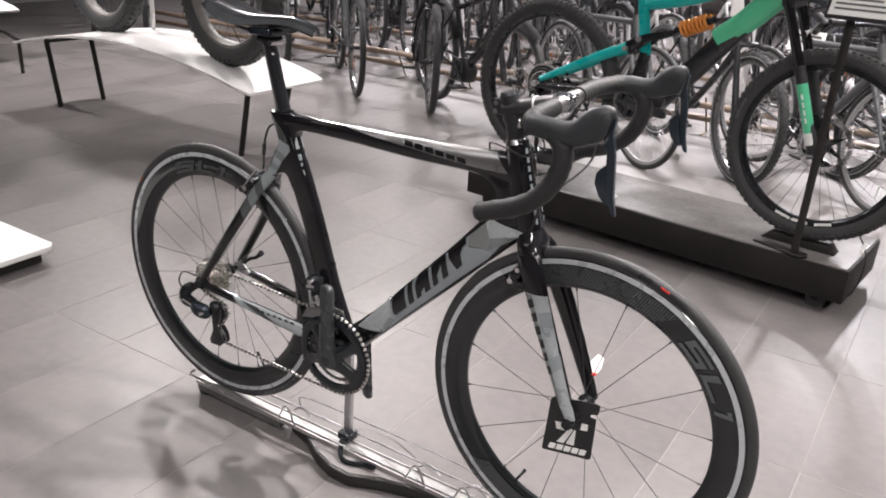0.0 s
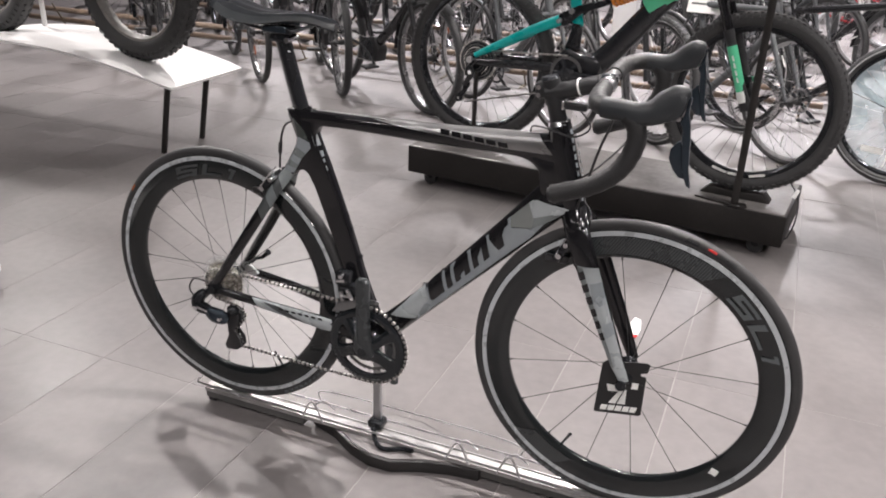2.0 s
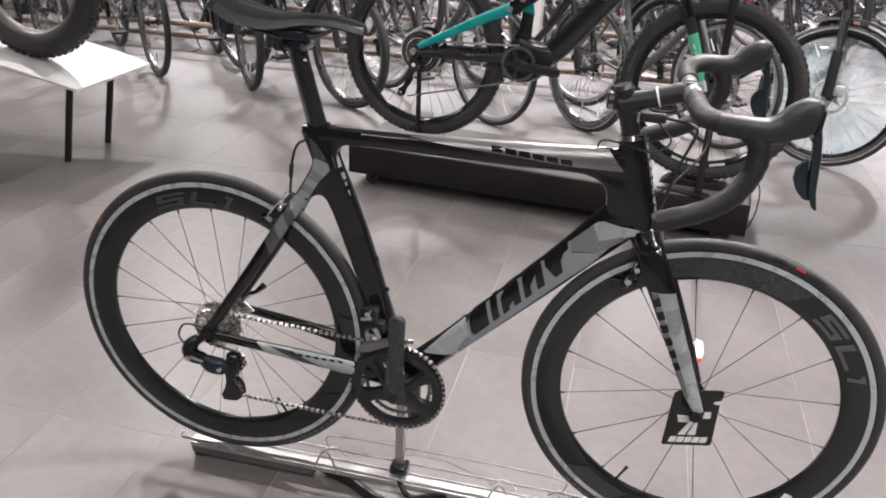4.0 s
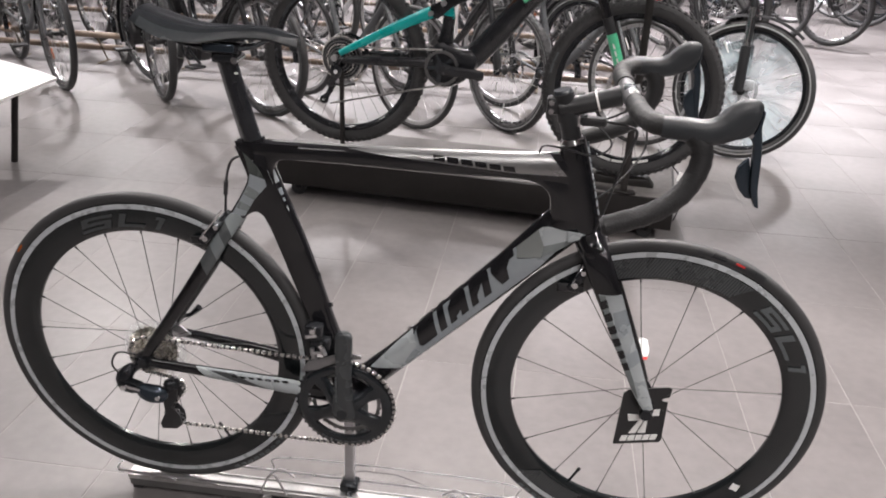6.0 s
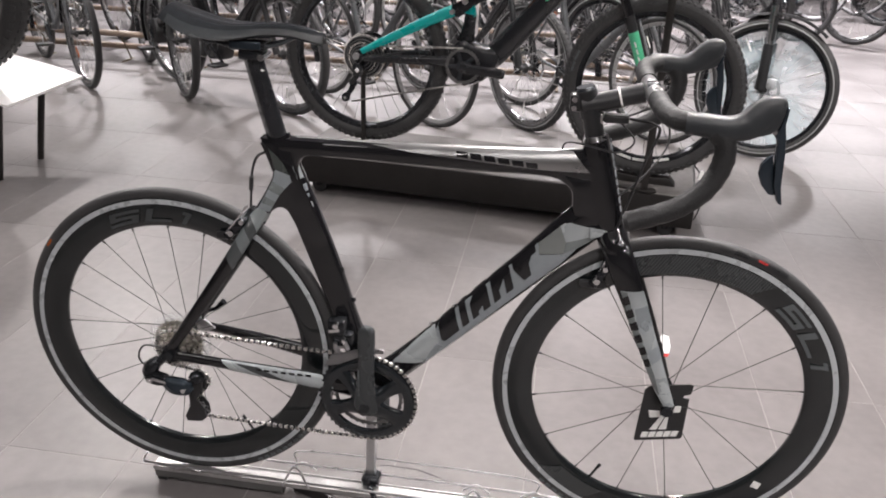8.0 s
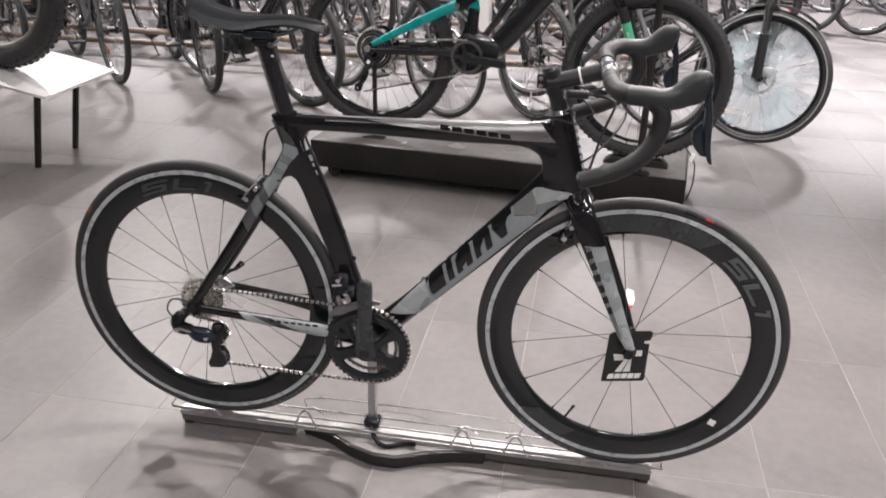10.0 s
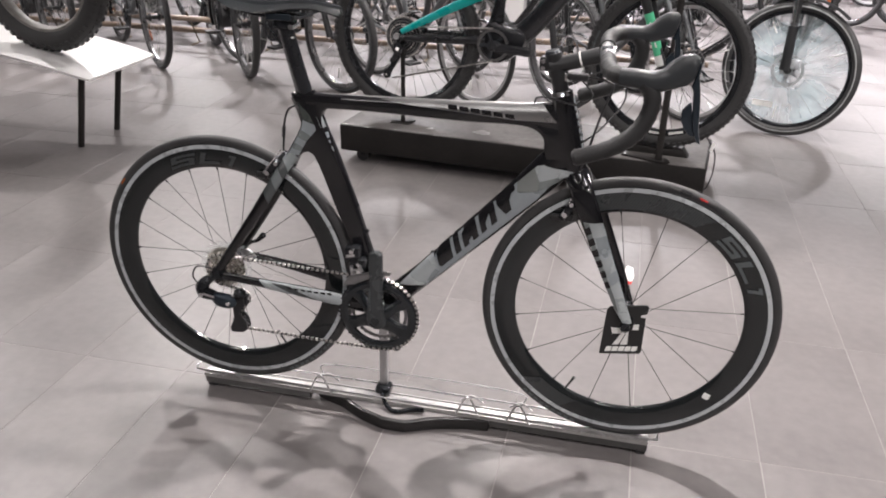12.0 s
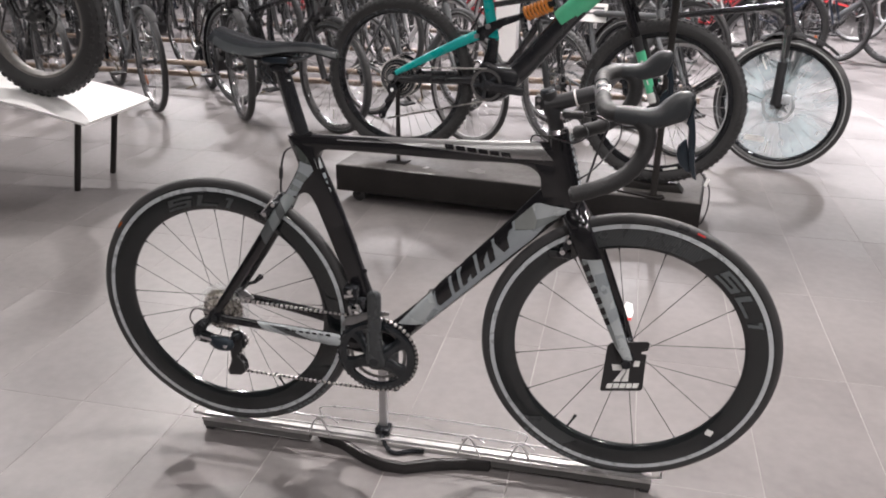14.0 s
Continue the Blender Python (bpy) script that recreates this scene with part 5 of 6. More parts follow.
seat = part("saddle", race_saddle(), SADDLEM, hero, "black racing saddle with grey sides")
for s in (1, -1):
    part("saddle_rail", tube(curve([(0.100, s * 0.030, 0.998), (0.130, s * 0.022, 0.976), (0.20, s * 0.020, 0.970), (0.25, s * 0.018, 0.974), (0.29, s * 0.010, 0.992)], 4), 0.0036, 8), GUN, seat)
sv, sf = race_saddle()
for s, js in ((-1, (0, 1, 2)), (1, (11, 12, 13))):
    keep = [f for n_, f in enumerate(sf[:-2]) if n_ % 20 in js and 1 <= n_ // 20 <= 24]
    used = sorted({q for f in keep for q in f})
    at = {q: n_ for n_, q in enumerate(used)}
    part("side_panel", ([sv[q] + V((0, s * 0.0008, 0.0008)) for q in used], [tuple(at[q] for q in f) for f in keep]), SADDLEG, seat, "grey padded side of the saddle")

# cockpit
part("headset_spacer", [tube([(0.8185, 0, 0.843), (0.8165, 0, 0.852)], [0.0225, 0.0190], 24)], CHROME, hero, "bright headset ring")
part("steerer_spacer", [tube([(0.8165, 0, 0.851), (0.806, 0, 0.890)], 0.0168, 20)], SATIN, hero)
stem = part("stem", [tube([(0.807, 0, 0.884), (0.794, 0, 0.929)], [0.0190, 0.0178], 20), oval([(0.790, 0, 0.9035), (0.825, 0, 0.911), (0.868, 0, 0.924), (0.892, 0, 0.931)], [(0.0165, 0.021), (0.0165, 0.019), (0.0165, 0.019), (0.0175, 0.022)], 18)], SATIN, hero, "black stem with a thin pale ring")
part("pale_ring", tube([(0.852, 0, 0.9190), (0.855, 0, 0.9200)], (0.0180, 0.0205), 24), PAPER, stem)
part("top_cap", [tube([(0.7935, 0, 0.929), (0.7918, 0, 0.935)], [0.0172, 0.0150], 20)], GUN, stem, "grey cap on the steerer")
part("steerer_clamp", [box(0.768, 0.790, -0.013, 0.013, 0.892, 0.922, 0.005)], SATIN, stem)
for z in (0.899, 0.914):
    part("clamp_bolt", tube([(0.776, -0.016, z), (0.776, 0.016, z)], 0.0048, 10), CHROME, stem)
for s in (1, -1):
    part("clamp_bolt", tube([(0.914, s * 0.014, 0.943), (0.922, s * 0.014, 0.945)], 0.005, 8), CHROME, stem)
part("clamp_plate", [oval([(0.896, 0, 0.932), (0.914, 0, 0.935), (0.920, 0, 0.936)], [(0.020, 0.020), (0.017, 0.019), (0.009, 0.015)], 16)], GUN, stem)
SW = Matrix.Translation((0.82, 0, 0)) @ Matrix.Rotation(radians(3.5), 4, "Z") @ Matrix.Translation((-0.82, 0, 0))
bars = part("handlebar", tube(curve([(0.906, -0.10, 0.936), (0.905, 0, 0.933), (0.906, 0.10, 0.936)], 6), [0.0125, 0.0125, 0.0130, 0.0140, 0.0150, 0.0158, 0.0158, 0.0158, 0.0150, 0.0140, 0.0130, 0.0125, 0.0125], 16), ALU, hero, "bright metal centre of the drop handlebar", m=SW)
for s in (-1, 1):
    line = [(0.906, 0.058, 0.935), (0.907, 0.125, 0.935), (0.917, 0.175, 0.936), (0.942, 0.202, 0.938), (0.966, 0.209, 0.934), (0.985, 0.211, 0.914), (0.986, 0.213, 0.880), (0.965, 0.216, 0.838), (0.924, 0.219, 0.807), (0.858, 0.222, 0.783)]
    pts = curve([(x, s * y, z) for x, y, z in line], 5)
    rr = [0.0158 + 0.0011 * (i % 2) for i in range(len(pts))]
    part("bar_tape", tube(pts, rr, 14, ref=(0.2, 0.3, 0.9)), TAPE, bars, "wrapped black handlebar tape", m=SW)
    part("bar_plug", tube([(0.860, s * 0.222, 0.7835), (0.852, s * 0.222, 0.7815)], [0.0165, 0.012], 12), PLASTIC, bars, m=SW)
    hood = part("brake_hood", oval([(0.927, s * 0.201, 0.938), (0.955, s * 0.207, 0.938), (0.985, s * 0.211, 0.936), (1.010, s * 0.211, 0.941), (1.030, s * 0.210, 0.955), (1.045, s * 0.209, 0.968), (1.056, s * 0.209, 0.975), (1.0625, s * 0.209, 0.977)], [(0.0165, 0.0168), (0.0174, 0.0172), (0.0185, 0.0170), (0.0210, 0.0162), (0.0245, 0.0155), (0.0215, 0.0150), (0.0140, 0.012), (0.0045, 0.0045)], 20, 4, 2.4), HOOD, bars, "grey-black rubber brake hood", m=SW)
    part("lever_housing", plate([(1.006, 0.924), (1.034, 0.929), (1.051, 0.935), (1.057, 0.949), (1.061, 0.969), (1.052, 0.980), (1.030, 0.966), (1.008, 0.950)], s * 0.2105 - 0.0130, s * 0.2105 + 0.0130, 0.005), HOOD, hood, "rubber-covered lever housing", m=SW)
    part("brake_lever", [plate([(1.066, 0.973), (1.065, 0.961), (1.064, 0.947), (1.0685, 0.929), (1.072, 0.905), (1.076, 0.853), (1.083, 0.823), (1.075, 0.827), (1.0645, 0.852), (1.058, 0.908), (1.0575, 0.922), (1.051, 0.932), (1.0545, 0.936), (1.058, 0.949), (1.061, 0.972)], s * 0.2135 - 0.0065, s * 0.2135 + 0.0065, 0.003)], LEVERM, hood, "dark blue-grey brake lever", m=SW)
    part("shift_paddle", [plate([(1.0575, 0.900), (1.063, 0.872), (1.071, 0.836), (1.061, 0.838), (1.050, 0.850), (1.042, 0.868), (1.043, 0.884), (1.050, 0.893)], s * 0.2075 - 0.005, s * 0.2075 + 0.005, 0.002)], LEVERM, hood, "dark grey shift paddle", m=SW)
    part("lever_pivot", disc(0, 0.004, s * 0.2135 - 0.009, s * 0.2135 + 0.009, (1.049, 0, 0.937), 10), CHROME, hood, m=SW)
part("junction_box", [box(0.828, 0.872, -0.011, 0.011, 0.876, 0.890, 0.003, 1)], PLASTIC, hero, "small junction box below the stem")
part("cable_clip", box(0.8215, 0.8275, -0.013, 0.013, 0.874, 0.893, 0.0015, 1), CHROME, hero, "small bright clip")
for line, r in (
    ([(0.870, 0.0, 0.884), (0.912, -0.012, 0.881), (0.924, -0.018, 0.868), (0.906, -0.020, 0.814), (0.887, -0.022, 0.738), (0.871, -0.020, 0.680)], 0.0026),
    ([(0.850, 0.0, 0.884), (0.884, -0.020, 0.852), (0.858, -0.032, 0.832), (0.818, -0.032, 0.838), (0.788, -0.024, 0.841), (0.768, -0.012, 0.836), (0.762, 0, 0.818)], 0.0018),
    ([(0.872, 0.01, 0.886), (0.93, 0.06, 0.890), (0.95, 0.05, 0.83), (0.905, 0.012, 0.77), (0.862, 0.0, 0.735)], 0.0020),
):
    part("control_cable", tube(curve(line, 6), r, 6), PLASTIC, hero, "black control cable")

# the card on the front axle and the tag behind it
card = thing("display_card", "black square card with white print hung on the front axle", "card", HERO)
cm = Matrix.Translation((1.006, -0.036, 0.317)) @ Matrix.Rotation(radians(0.5), 4, "Y") @ Matrix.Rotation(radians(14), 4, "Z")
part("board", plate([(-0.048, -0.070), (0.044, -0.070), (0.048, -0.066), (0.048, 0.026), (0.036, 0.028), (0.036, 0.034), (0.05, 0.037), (0.052, 0.056), (0.046, 0.060), (-0.036, 0.058), (-0.044, 0.050), (-0.050, -0.066)], -0.001, 0.001), CARD, card, m=cm)
for j in range(5):
    x = -0.036 + j * 0.0152
    part("printed_block", plate([(x - 0.002, -0.062), (x + 0.0105, -0.062), (x + 0.0135, -0.050), (x + 0.001, -0.050)], -0.0028, -0.0012), PAPER, card, "white printed block", m=cm)
part("printed_shape", [plate([(-0.022, -0.044), (-0.008, -0.044), (0.006, -0.010), (0.000, -0.006)], -0.0028, -0.0012), plate([(-0.004, -0.044), (0.012, -0.044), (0.012, -0.010), (0.009, -0.008)], -0.0028, -0.0012), plate([(-0.030, 0.002), (-0.008, 0.000), (-0.004, -0.014), (-0.026, -0.014)], -0.0028, -0.0012), plate([(0.020, -0.004), (0.034, -0.004), (0.034, 0.010), (0.022, 0.010)], -0.0028, -0.0012)], PAPER, card, "white printed shapes", m=cm)
tag = thing("price_tag", "small white card tag behind the fork", "tag", HERO)
TILTED = Matrix.Translation((1.004, 0.068, 0.402)) @ Matrix.Rotation(radians(-52), 4, "X") @ Matrix.Scale(0.66, 4)
part("paper", plate([(-0.017, -0.030), (0.012, -0.034), (0.020, -0.004), (0.014, 0.030), (-0.007, 0.036), (-0.019, 0.008)], -0.001, 0.001), PAPER, tag, m=TILTED)
part("red_edge", plate([(0.000, -0.036), (0.012, -0.037), (0.016, -0.026), (0.002, -0.027)], -0.0035, -0.0015), RED, tag, m=TILTED)

# ---- the display rail under it ----
rail = thing("display_rail", "bright metal floor rail with wire guides on a black foot", "bike stand")
prof = [(-0.021, 0.034), (0.021, 0.034), (0.021, 0.045), (0.0185, 0.045), (0.0185, 0.040), (0.011, 0.040), (0.009, 0.0465), (-0.009, 0.0465), (-0.011, 0.040), (-0.0185, 0.040), (-0.0185, 0.045), (-0.021, 0.045)]


def extrude_x(profile, x0, x1):
    k = len(profile)
    verts = [V((x, y, z)) for x in (x0, x1) for y, z in profile]
    faces = [(j, (j + 1) % k, k + (j + 1) % k, k + j) for j in range(k)] + [tuple(range(k - 1, -1, -1)), tuple(range(k, 2 * k))]
    return verts, faces


part("channel", extrude_x(prof, -0.100, 1.100), RAILM, rail, "bright aluminium channel")
for x0, x1 in ((-0.10, 0.21), (0.70, 1.10)):
    part("rail_underside", box(x0, x1, -0.0175, 0.0175, 0.012, 0.0335, 0.002, 1), mat("grey_steel_channel", (0.15, 0.148, 0.146), 0.38, 0.5, 0.2, 25, 0.1, 300) if x0 < 0 else mat("dark_steel_channel", (0.10, 0.098, 0.096), 0.38, 0.5, 0.2, 25, 0.1, 300), rail)
for x in (-0.085, 1.085):
    part("end_foot", box(x - 0.012, x + 0.012, -0.014, 0.014, 0.0, 0.0115, 0.002, 1), PLASTIC, rail)
for s in (-1, 1):
    part("guide_wire", tube(curve([(-0.125, s * 0.004, 0.058), (-0.120, s * 0.020, 0.058), (-0.08, s * 0.028, 0.060), (0.2, s * 0.030, 0.062), (0.8, s * 0.030, 0.062), (1.09, s * 0.028, 0.060), (1.118, s * 0.018, 0.058), (1.122, s * 0.004, 0.058)], 4), 0.0026, 8), WIREM, rail, "chrome guide wire")
part("guide_wire", tube(curve([(0.22, 0.050, 0.050), (0.24, 0.052, 0.082), (0.5, 0.054, 0.086), (0.76, 0.052, 0.082), (0.78, 0.050, 0.050)], 5), 0.0020, 6), WIREM, rail, "thin chrome guide wire")
for x in (0.245, 0.645, 0.775, -0.01, 0.965):
    part("wire_loop", tube(curve([(x - 0.030, -0.031, 0.048), (x - 0.008, -0.031, 0.096), (x + 0.008, -0.031, 0.096), (x + 0.030, -0.031, 0.048)], 4) if 0.1 < x < 0.9 else curve([(x - 0.03, -0.031, 0.052), (x, -0.031, 0.064), (x + 0.03, -0.031, 0.052)], 4), 0.0026, 8), WIREM, rail, "chrome wire loop")
    part("wire_loop", tube(curve([(x - 0.030, 0.031, 0.048), (x, 0.031, 0.066), (x + 0.030, 0.031, 0.048)], 4), 0.0026, 8), WIREM, rail, "chrome wire loop")


def slab(outline, z0, z1, bevel=0.0):
    """An outline of (x, y) given height."""
    return moved(plate(outline, -z1, -z0, bevel), Matrix(((1, 0, 0, 0), (0, 0, 1, 0), (0, -1, 0, 0), (0, 0, 0, 1))))


part("foot", slab([(0.215, 0.034), (0.225, 0.006), (0.30, -0.020), (0.37, -0.062), (0.43, -0.084), (0.49, -0.084), (0.56, -0.052), (0.63, -0.032), (0.70, -0.024), (0.705, 0.034), (0.62, 0.060), (0.50, 0.104), (0.42, 0.104), (0.30, 0.060)], 0.0, 0.0325, 0.006), mat("worn_black_base", (0.016, 0.015, 0.015), 0.42, 0, 0.3, 15, 0.1, 200), rail, "black lozenge-shaped foot")
part("foot_top", slab([(0.225, 0.032), (0.235, 0.012), (0.305, -0.012), (0.372, -0.053), (0.432, -0.074), (0.488, -0.074), (0.556, -0.043), (0.63, -0.024), (0.692, -0.017), (0.696, 0.030), (0.617, 0.053), (0.497, 0.095), (0.423, 0.095), (0.305, 0.053)], 0.0326, 0.0345, 0.0), mat("grey_steel_plate", (0.150, 0.140, 0.138), 0.6, 0, 0.25, 15, 0.1, 200), rail, "grey steel plate on the foot")
post = part("post", [box(0.396, 0.418, 0.012, 0.026, 0.05, 0.295, 0.003, 1)], ALU, rail, "flat grey upright holding the cranks")
part("clip", [box(0.388, 0.428, -0.004, 0.034, 0.050, 0.072, 0.004, 1), ], DARKM, post, "dark clip on the rail")
part("bent_lever", tube(curve([(0.41, -0.012, 0.058), (0.435, -0.045, 0.046), (0.46, -0.052, 0.040), (0.50, -0.036, 0.042), (0.53, -0.034, 0.044)], 5), 0.006, 8), DARKM, post, "dark bent lever")
part("crank_hook", box(0.398, 0.416, 0.006, 0.032, 0.286, 0.302, 0.003, 1), DARKM, post)


# ---- the rolling cart with the full-suspension bike ----
CARTYAW = math.atan2(1.712 - 1.893, 1.305 + 0.386)
CM = Matrix.Translation((-0.386, 1.893, 0)) @ Matrix.Rotation(CARTYAW, 4, "Z")
CL, CD, CT = 1.700, 0.46, 0.187
cart = thing("display_cart", "long low dark display cart on black castors", "cart", CM)
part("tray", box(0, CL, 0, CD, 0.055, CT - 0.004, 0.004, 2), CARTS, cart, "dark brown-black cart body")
# Paler than the body because the reflected floor is coloured in.
part("top", box(0.008, CL - 0.008, 0.008, CD - 0.008, CT - 0.006, CT, 0.003, 1), CARTM, cart, "semi-gloss dark top, paled by a painted-in floor reflection")
for x in (0.10, CL - 0.10):
    for y in (0.05, CD - 0.06):
        c = part("castor", [disc(0, 0.032, -0.012, 0.012, (x, y, 0.032), 18)], PLASTIC, cart)
        part("castor_fork", [box(x - 0.012, x + 0.012, y - 0.018, y + 0.018, 0.030, 0.058, 0.003, 1)], DARKM, c)

MYAW = math.atan2(1.885 - 2.045, 1.085 + 0.11)
MM = Matrix.Translation((-0.11, 2.045, CT)) @ Matrix.Rotation(MYAW, 4, "Z")
mtb = thing("mountain_bike", "black full-suspension mountain bike with teal and mint paint", "bicycle", MM)
MW = 0.060
rh, fh = V((0.012, 0, 0.404)), V((1.217, 0, 0.380))
mb = V((0.458, 0, 0.410))
I4 = Matrix.Identity(4)
for hub, label in ((rh, "rear"), (fh, "front")):
    MR = 0.368 if label == "rear" else 0.352
    rim = plain_wheel(mtb, hub, MR, MW, I4, DARKM, SPOKEM, 0.026, 0.10, 32, 84)
    if label == "front":
        part("rim_print", [moved(box(-0.03, 0.03, -0.001, 0.001, -0.005, 0.005), Matrix.Translation(hub + V((0.288 * math.cos(radians(a)), -0.0195, 0.288 * math.sin(radians(a))))) @ Matrix.Rotation(radians(90 - a), 4, "Y")) for a in (255, 268, 285)], PAPER, rim, "white printed bars on the rim")
        part("tyre_print", [moved(box(-0.02, 0.02, -0.001, 0.001, -0.004, 0.004), Matrix.Translation(hub + V((0.322 * math.cos(radians(a)), -0.0300, 0.322 * math.sin(radians(a))))) @ Matrix.Rotation(radians(90 - a), 4, "Y")) for a in (160, 168)], MARK, rim, "pale printed bars on the tyre wall")
hb, ht = V((0.985, 0, 0.89)), V((0.935, 0, 1.00))
part("down_tube", oval([(0.45, 0, 0.405), (0.54, 0, 0.432), (0.635, 0, 0.520), (0.80, 0, 0.715), (0.97, 0, 0.90)], [(0.050, 0.038), (0.050, 0.037), (0.047, 0.035), (0.044, 0.033), (0.043, 0.03)], 16), MTBK, mtb, "black down tube")
part("mint_panel", oval([(0.765, 0, 0.700), (0.85, 0, 0.775), (0.975, 0, 0.905)], [(0.047, 0.036), (0.046, 0.036), (0.050, 0.034)], 16), MINT, mtb, "mint green upper down tube")
part("head_tube", tube([ht + V((-0.008, 0, 0.02)), hb + V((0.008, 0, -0.015))], 0.030, 14), MINT, mtb)
part("top_tube", oval([(0.445, 0, 0.795), (0.62, 0, 0.835), (0.80, 0, 0.90), (0.945, 0, 0.975)], [(0.022, 0.020), (0.024, 0.022), (0.028, 0.024), (0.036, 0.026)], 14), TEAL, mtb, "teal top tube")
part("seat_tube", oval([(0.40, 0, 0.93), (0.425, 0, 0.82), (0.452, 0, 0.69), (0.47, 0, 0.60)], [(0.020, 0.019), (0.022, 0.020), (0.024, 0.020), (0.024, 0.02)], 14), TEAL, mtb, "teal seat tube")
part("motor", plate([(0.378, 0.405), (0.390, 0.350), (0.425, 0.325), (0.480, 0.324), (0.540, 0.350), (0.590, 0.400), (0.610, 0.455), (0.575, 0.492), (0.530, 0.490), (0.490, 0.500), (0.455, 0.520), (0.420, 0.505), (0.392, 0.460)], -0.045, 0.045, 0.022), MTBK, mtb, "black motor housing")
part("seat_tube_foot", oval([(0.468, 0, 0.612), (0.462, 0, 0.555), (0.450, 0, 0.480)], [(0.025, 0.021), (0.027, 0.024), (0.040, 0.030)], 14), MTBK, mtb, "black lower seat tube")
part("swing_arm", [oval([(0.0, s * 0.075, 0.405), (0.18, s * 0.068, 0.415), (0.42, s * 0.046, 0.425)], [(0.014, 0.010), (0.018, 0.011), (0.022, 0.014)], 12) for s in (1, -1)], MTBK, mtb, "black rear swing arm")
part("teal_stay", [oval([(0.022, s * 0.074, 0.436), (0.14, s * 0.068, 0.497), (0.30, s * 0.058, 0.578), (0.405, s * 0.050, 0.625)], [(0.012, 0.009), (0.017, 0.010), (0.021, 0.011), (0.022, 0.012)], 12) for s in (1, -1)], TEAL, mtb, "bright teal seat stays")
part("rocker", [plate([(0.39, 0.60), (0.43, 0.60), (0.50, 0.66), (0.60, 0.70), (0.59, 0.72), (0.48, 0.69), (0.40, 0.65)], s * 0.042 - 0.006, s * 0.042 + 0.006, 0.003) for s in (1, -1)], DARKM, mtb, "dark suspension link")
for r, y, at in ((0.010, -0.066, (0.405, 0, 0.622)), (0.012, -0.056, (0.455, 0, 0.665)), (0.014, -0.09, (0, 0, 0.415))):
    part("link_bolt", disc(0, r, y, y + 0.018, at, 12), ALU, mtb)
sh0, sh1 = V((0.585, 0, 0.71)), V((0.74, 0, 0.775))
coil = [sh0.lerp(sh1, 0.15 + 0.7 * i / 60) + V((0, 0.028 * math.cos(i * 0.75), 0)) + V((-0.38, 0, 0.92)) * (0.028 * math.sin(i * 0.75)) for i in range(61)]
part("shock_spring", tube(coil, 0.0065, 6, ref=(0.9, 0, 0.4)), ORANGE, mtb, "orange coil spring")
part("shock_body", tube([sh0, sh1], 0.014, 10), DARKM, mtb)
axis = (ht - hb).normalized()
for s in (1, -1):
    top = hb - axis * 0.02 + V((0.03, s * 0.062, -0.01))
    low = fh + V((-0.014, s * 0.062, 0.0))
    part("fork_stanchion", tube([top + axis * 0.06, top.lerp(low, 0.5)], 0.018, 12), BLACK, mtb)
    part("fork_lower", oval([top.lerp(low, 0.42), top.lerp(low, 0.55), top.lerp(low, 0.8), low + V((0.01, 0, -0.015))], [(0.021, 0.021), (0.0195, 0.0195), (0.019, 0.0185), (0.024, 0.018)], 14), SATIN, mtb, "black fork lower leg")
    if s > 0:
        continue
    part("fork_sticker", oval([top.lerp(low, 0.54), top.lerp(low, 0.70), top.lerp(low, 0.89)], [(0.0202, 0.0202), (0.0198, 0.0196), (0.0194, 0.0190)], 14), MINT, mtb, "mint green sticker round the fork leg")
    part("fork_sticker_print", [moved(box(-0.003, 0.003, -0.001, 0.001, -0.010, 0.010), Matrix.Translation(top.lerp(low, 0.63 + 0.055 * i) + V((0, s * 0.0203, 0))) @ Matrix.Rotation(radians(-24), 4, "Y")) for i in range(4)], PAPER, mtb, "white printed bars on the fork")
    part("fork_foot", oval([top.lerp(low, 0.885), top.lerp(low, 0.93), top.lerp(low, 0.97)], [(0.0205, 0.0200), (0.0215, 0.0205), (0.0215, 0.0200)], 12), PAPER, mtb, "pale end of the fork leg")
part("fork_crown", [tube([hb - axis * 0.01 + V((0.03, -0.075, -0.01)), hb - axis * 0.01 + V((0.03, 0.075, -0.01))], 0.024, 10), tube([V((1.09, -0.062, 0.77)), V((1.12, 0, 0.80)), V((1.09, 0.062, 0.77))], 0.013, 8)], SATIN, mtb)
part("stem", [tube([ht, ht + axis * 0.08], 0.02, 10), tube([ht + axis * 0.06, ht + axis * 0.07 + V((0.05, 0, 0.01))], 0.018, 10)], SATIN, mtb)
bm_ = ht + axis * 0.07 + V((0.05, 0, 0.01))
part("handlebar", tube(curve([bm_ + V((-0.05, -0.38, 0.03)), bm_ + V((-0.01, -0.12, 0.02)), bm_, bm_ + V((-0.01, 0.12, 0.02)), bm_ + V((-0.05, 0.38, 0.03))], 4), 0.014, 10), DARKM, mtb)
for s in (1, -1):
    part("grip", tube([bm_ + V((-0.05, s * 0.385, 0.03)), bm_ + V((-0.034, s * 0.26, 0.026))], 0.017, 10), PLASTIC, mtb)
part("seatpost", tube([(0.42, 0, 0.84), (0.36, 0, 1.06)], 0.0155, 10), DARKM, mtb)
part("saddle", saddle_geo(0.36, 1.11, 0.27, 0.07), SADDLEM, mtb)
ring_m = part("chainring", [disc(0.060, 0.071, -0.064, -0.060, mb, 40)] + [moved(box(-0.0024, 0.0024, -0.0012, 0.0012, 0, 0.005), Matrix.Translation(mb + V((0, -0.062, 0))) @ Matrix.Rotation(2 * math.pi * k / 34, 4, "Y") @ Matrix.Translation((0, 0, 0.0705))) for k in range(34)], MIDC, mtb, "steel chainring")
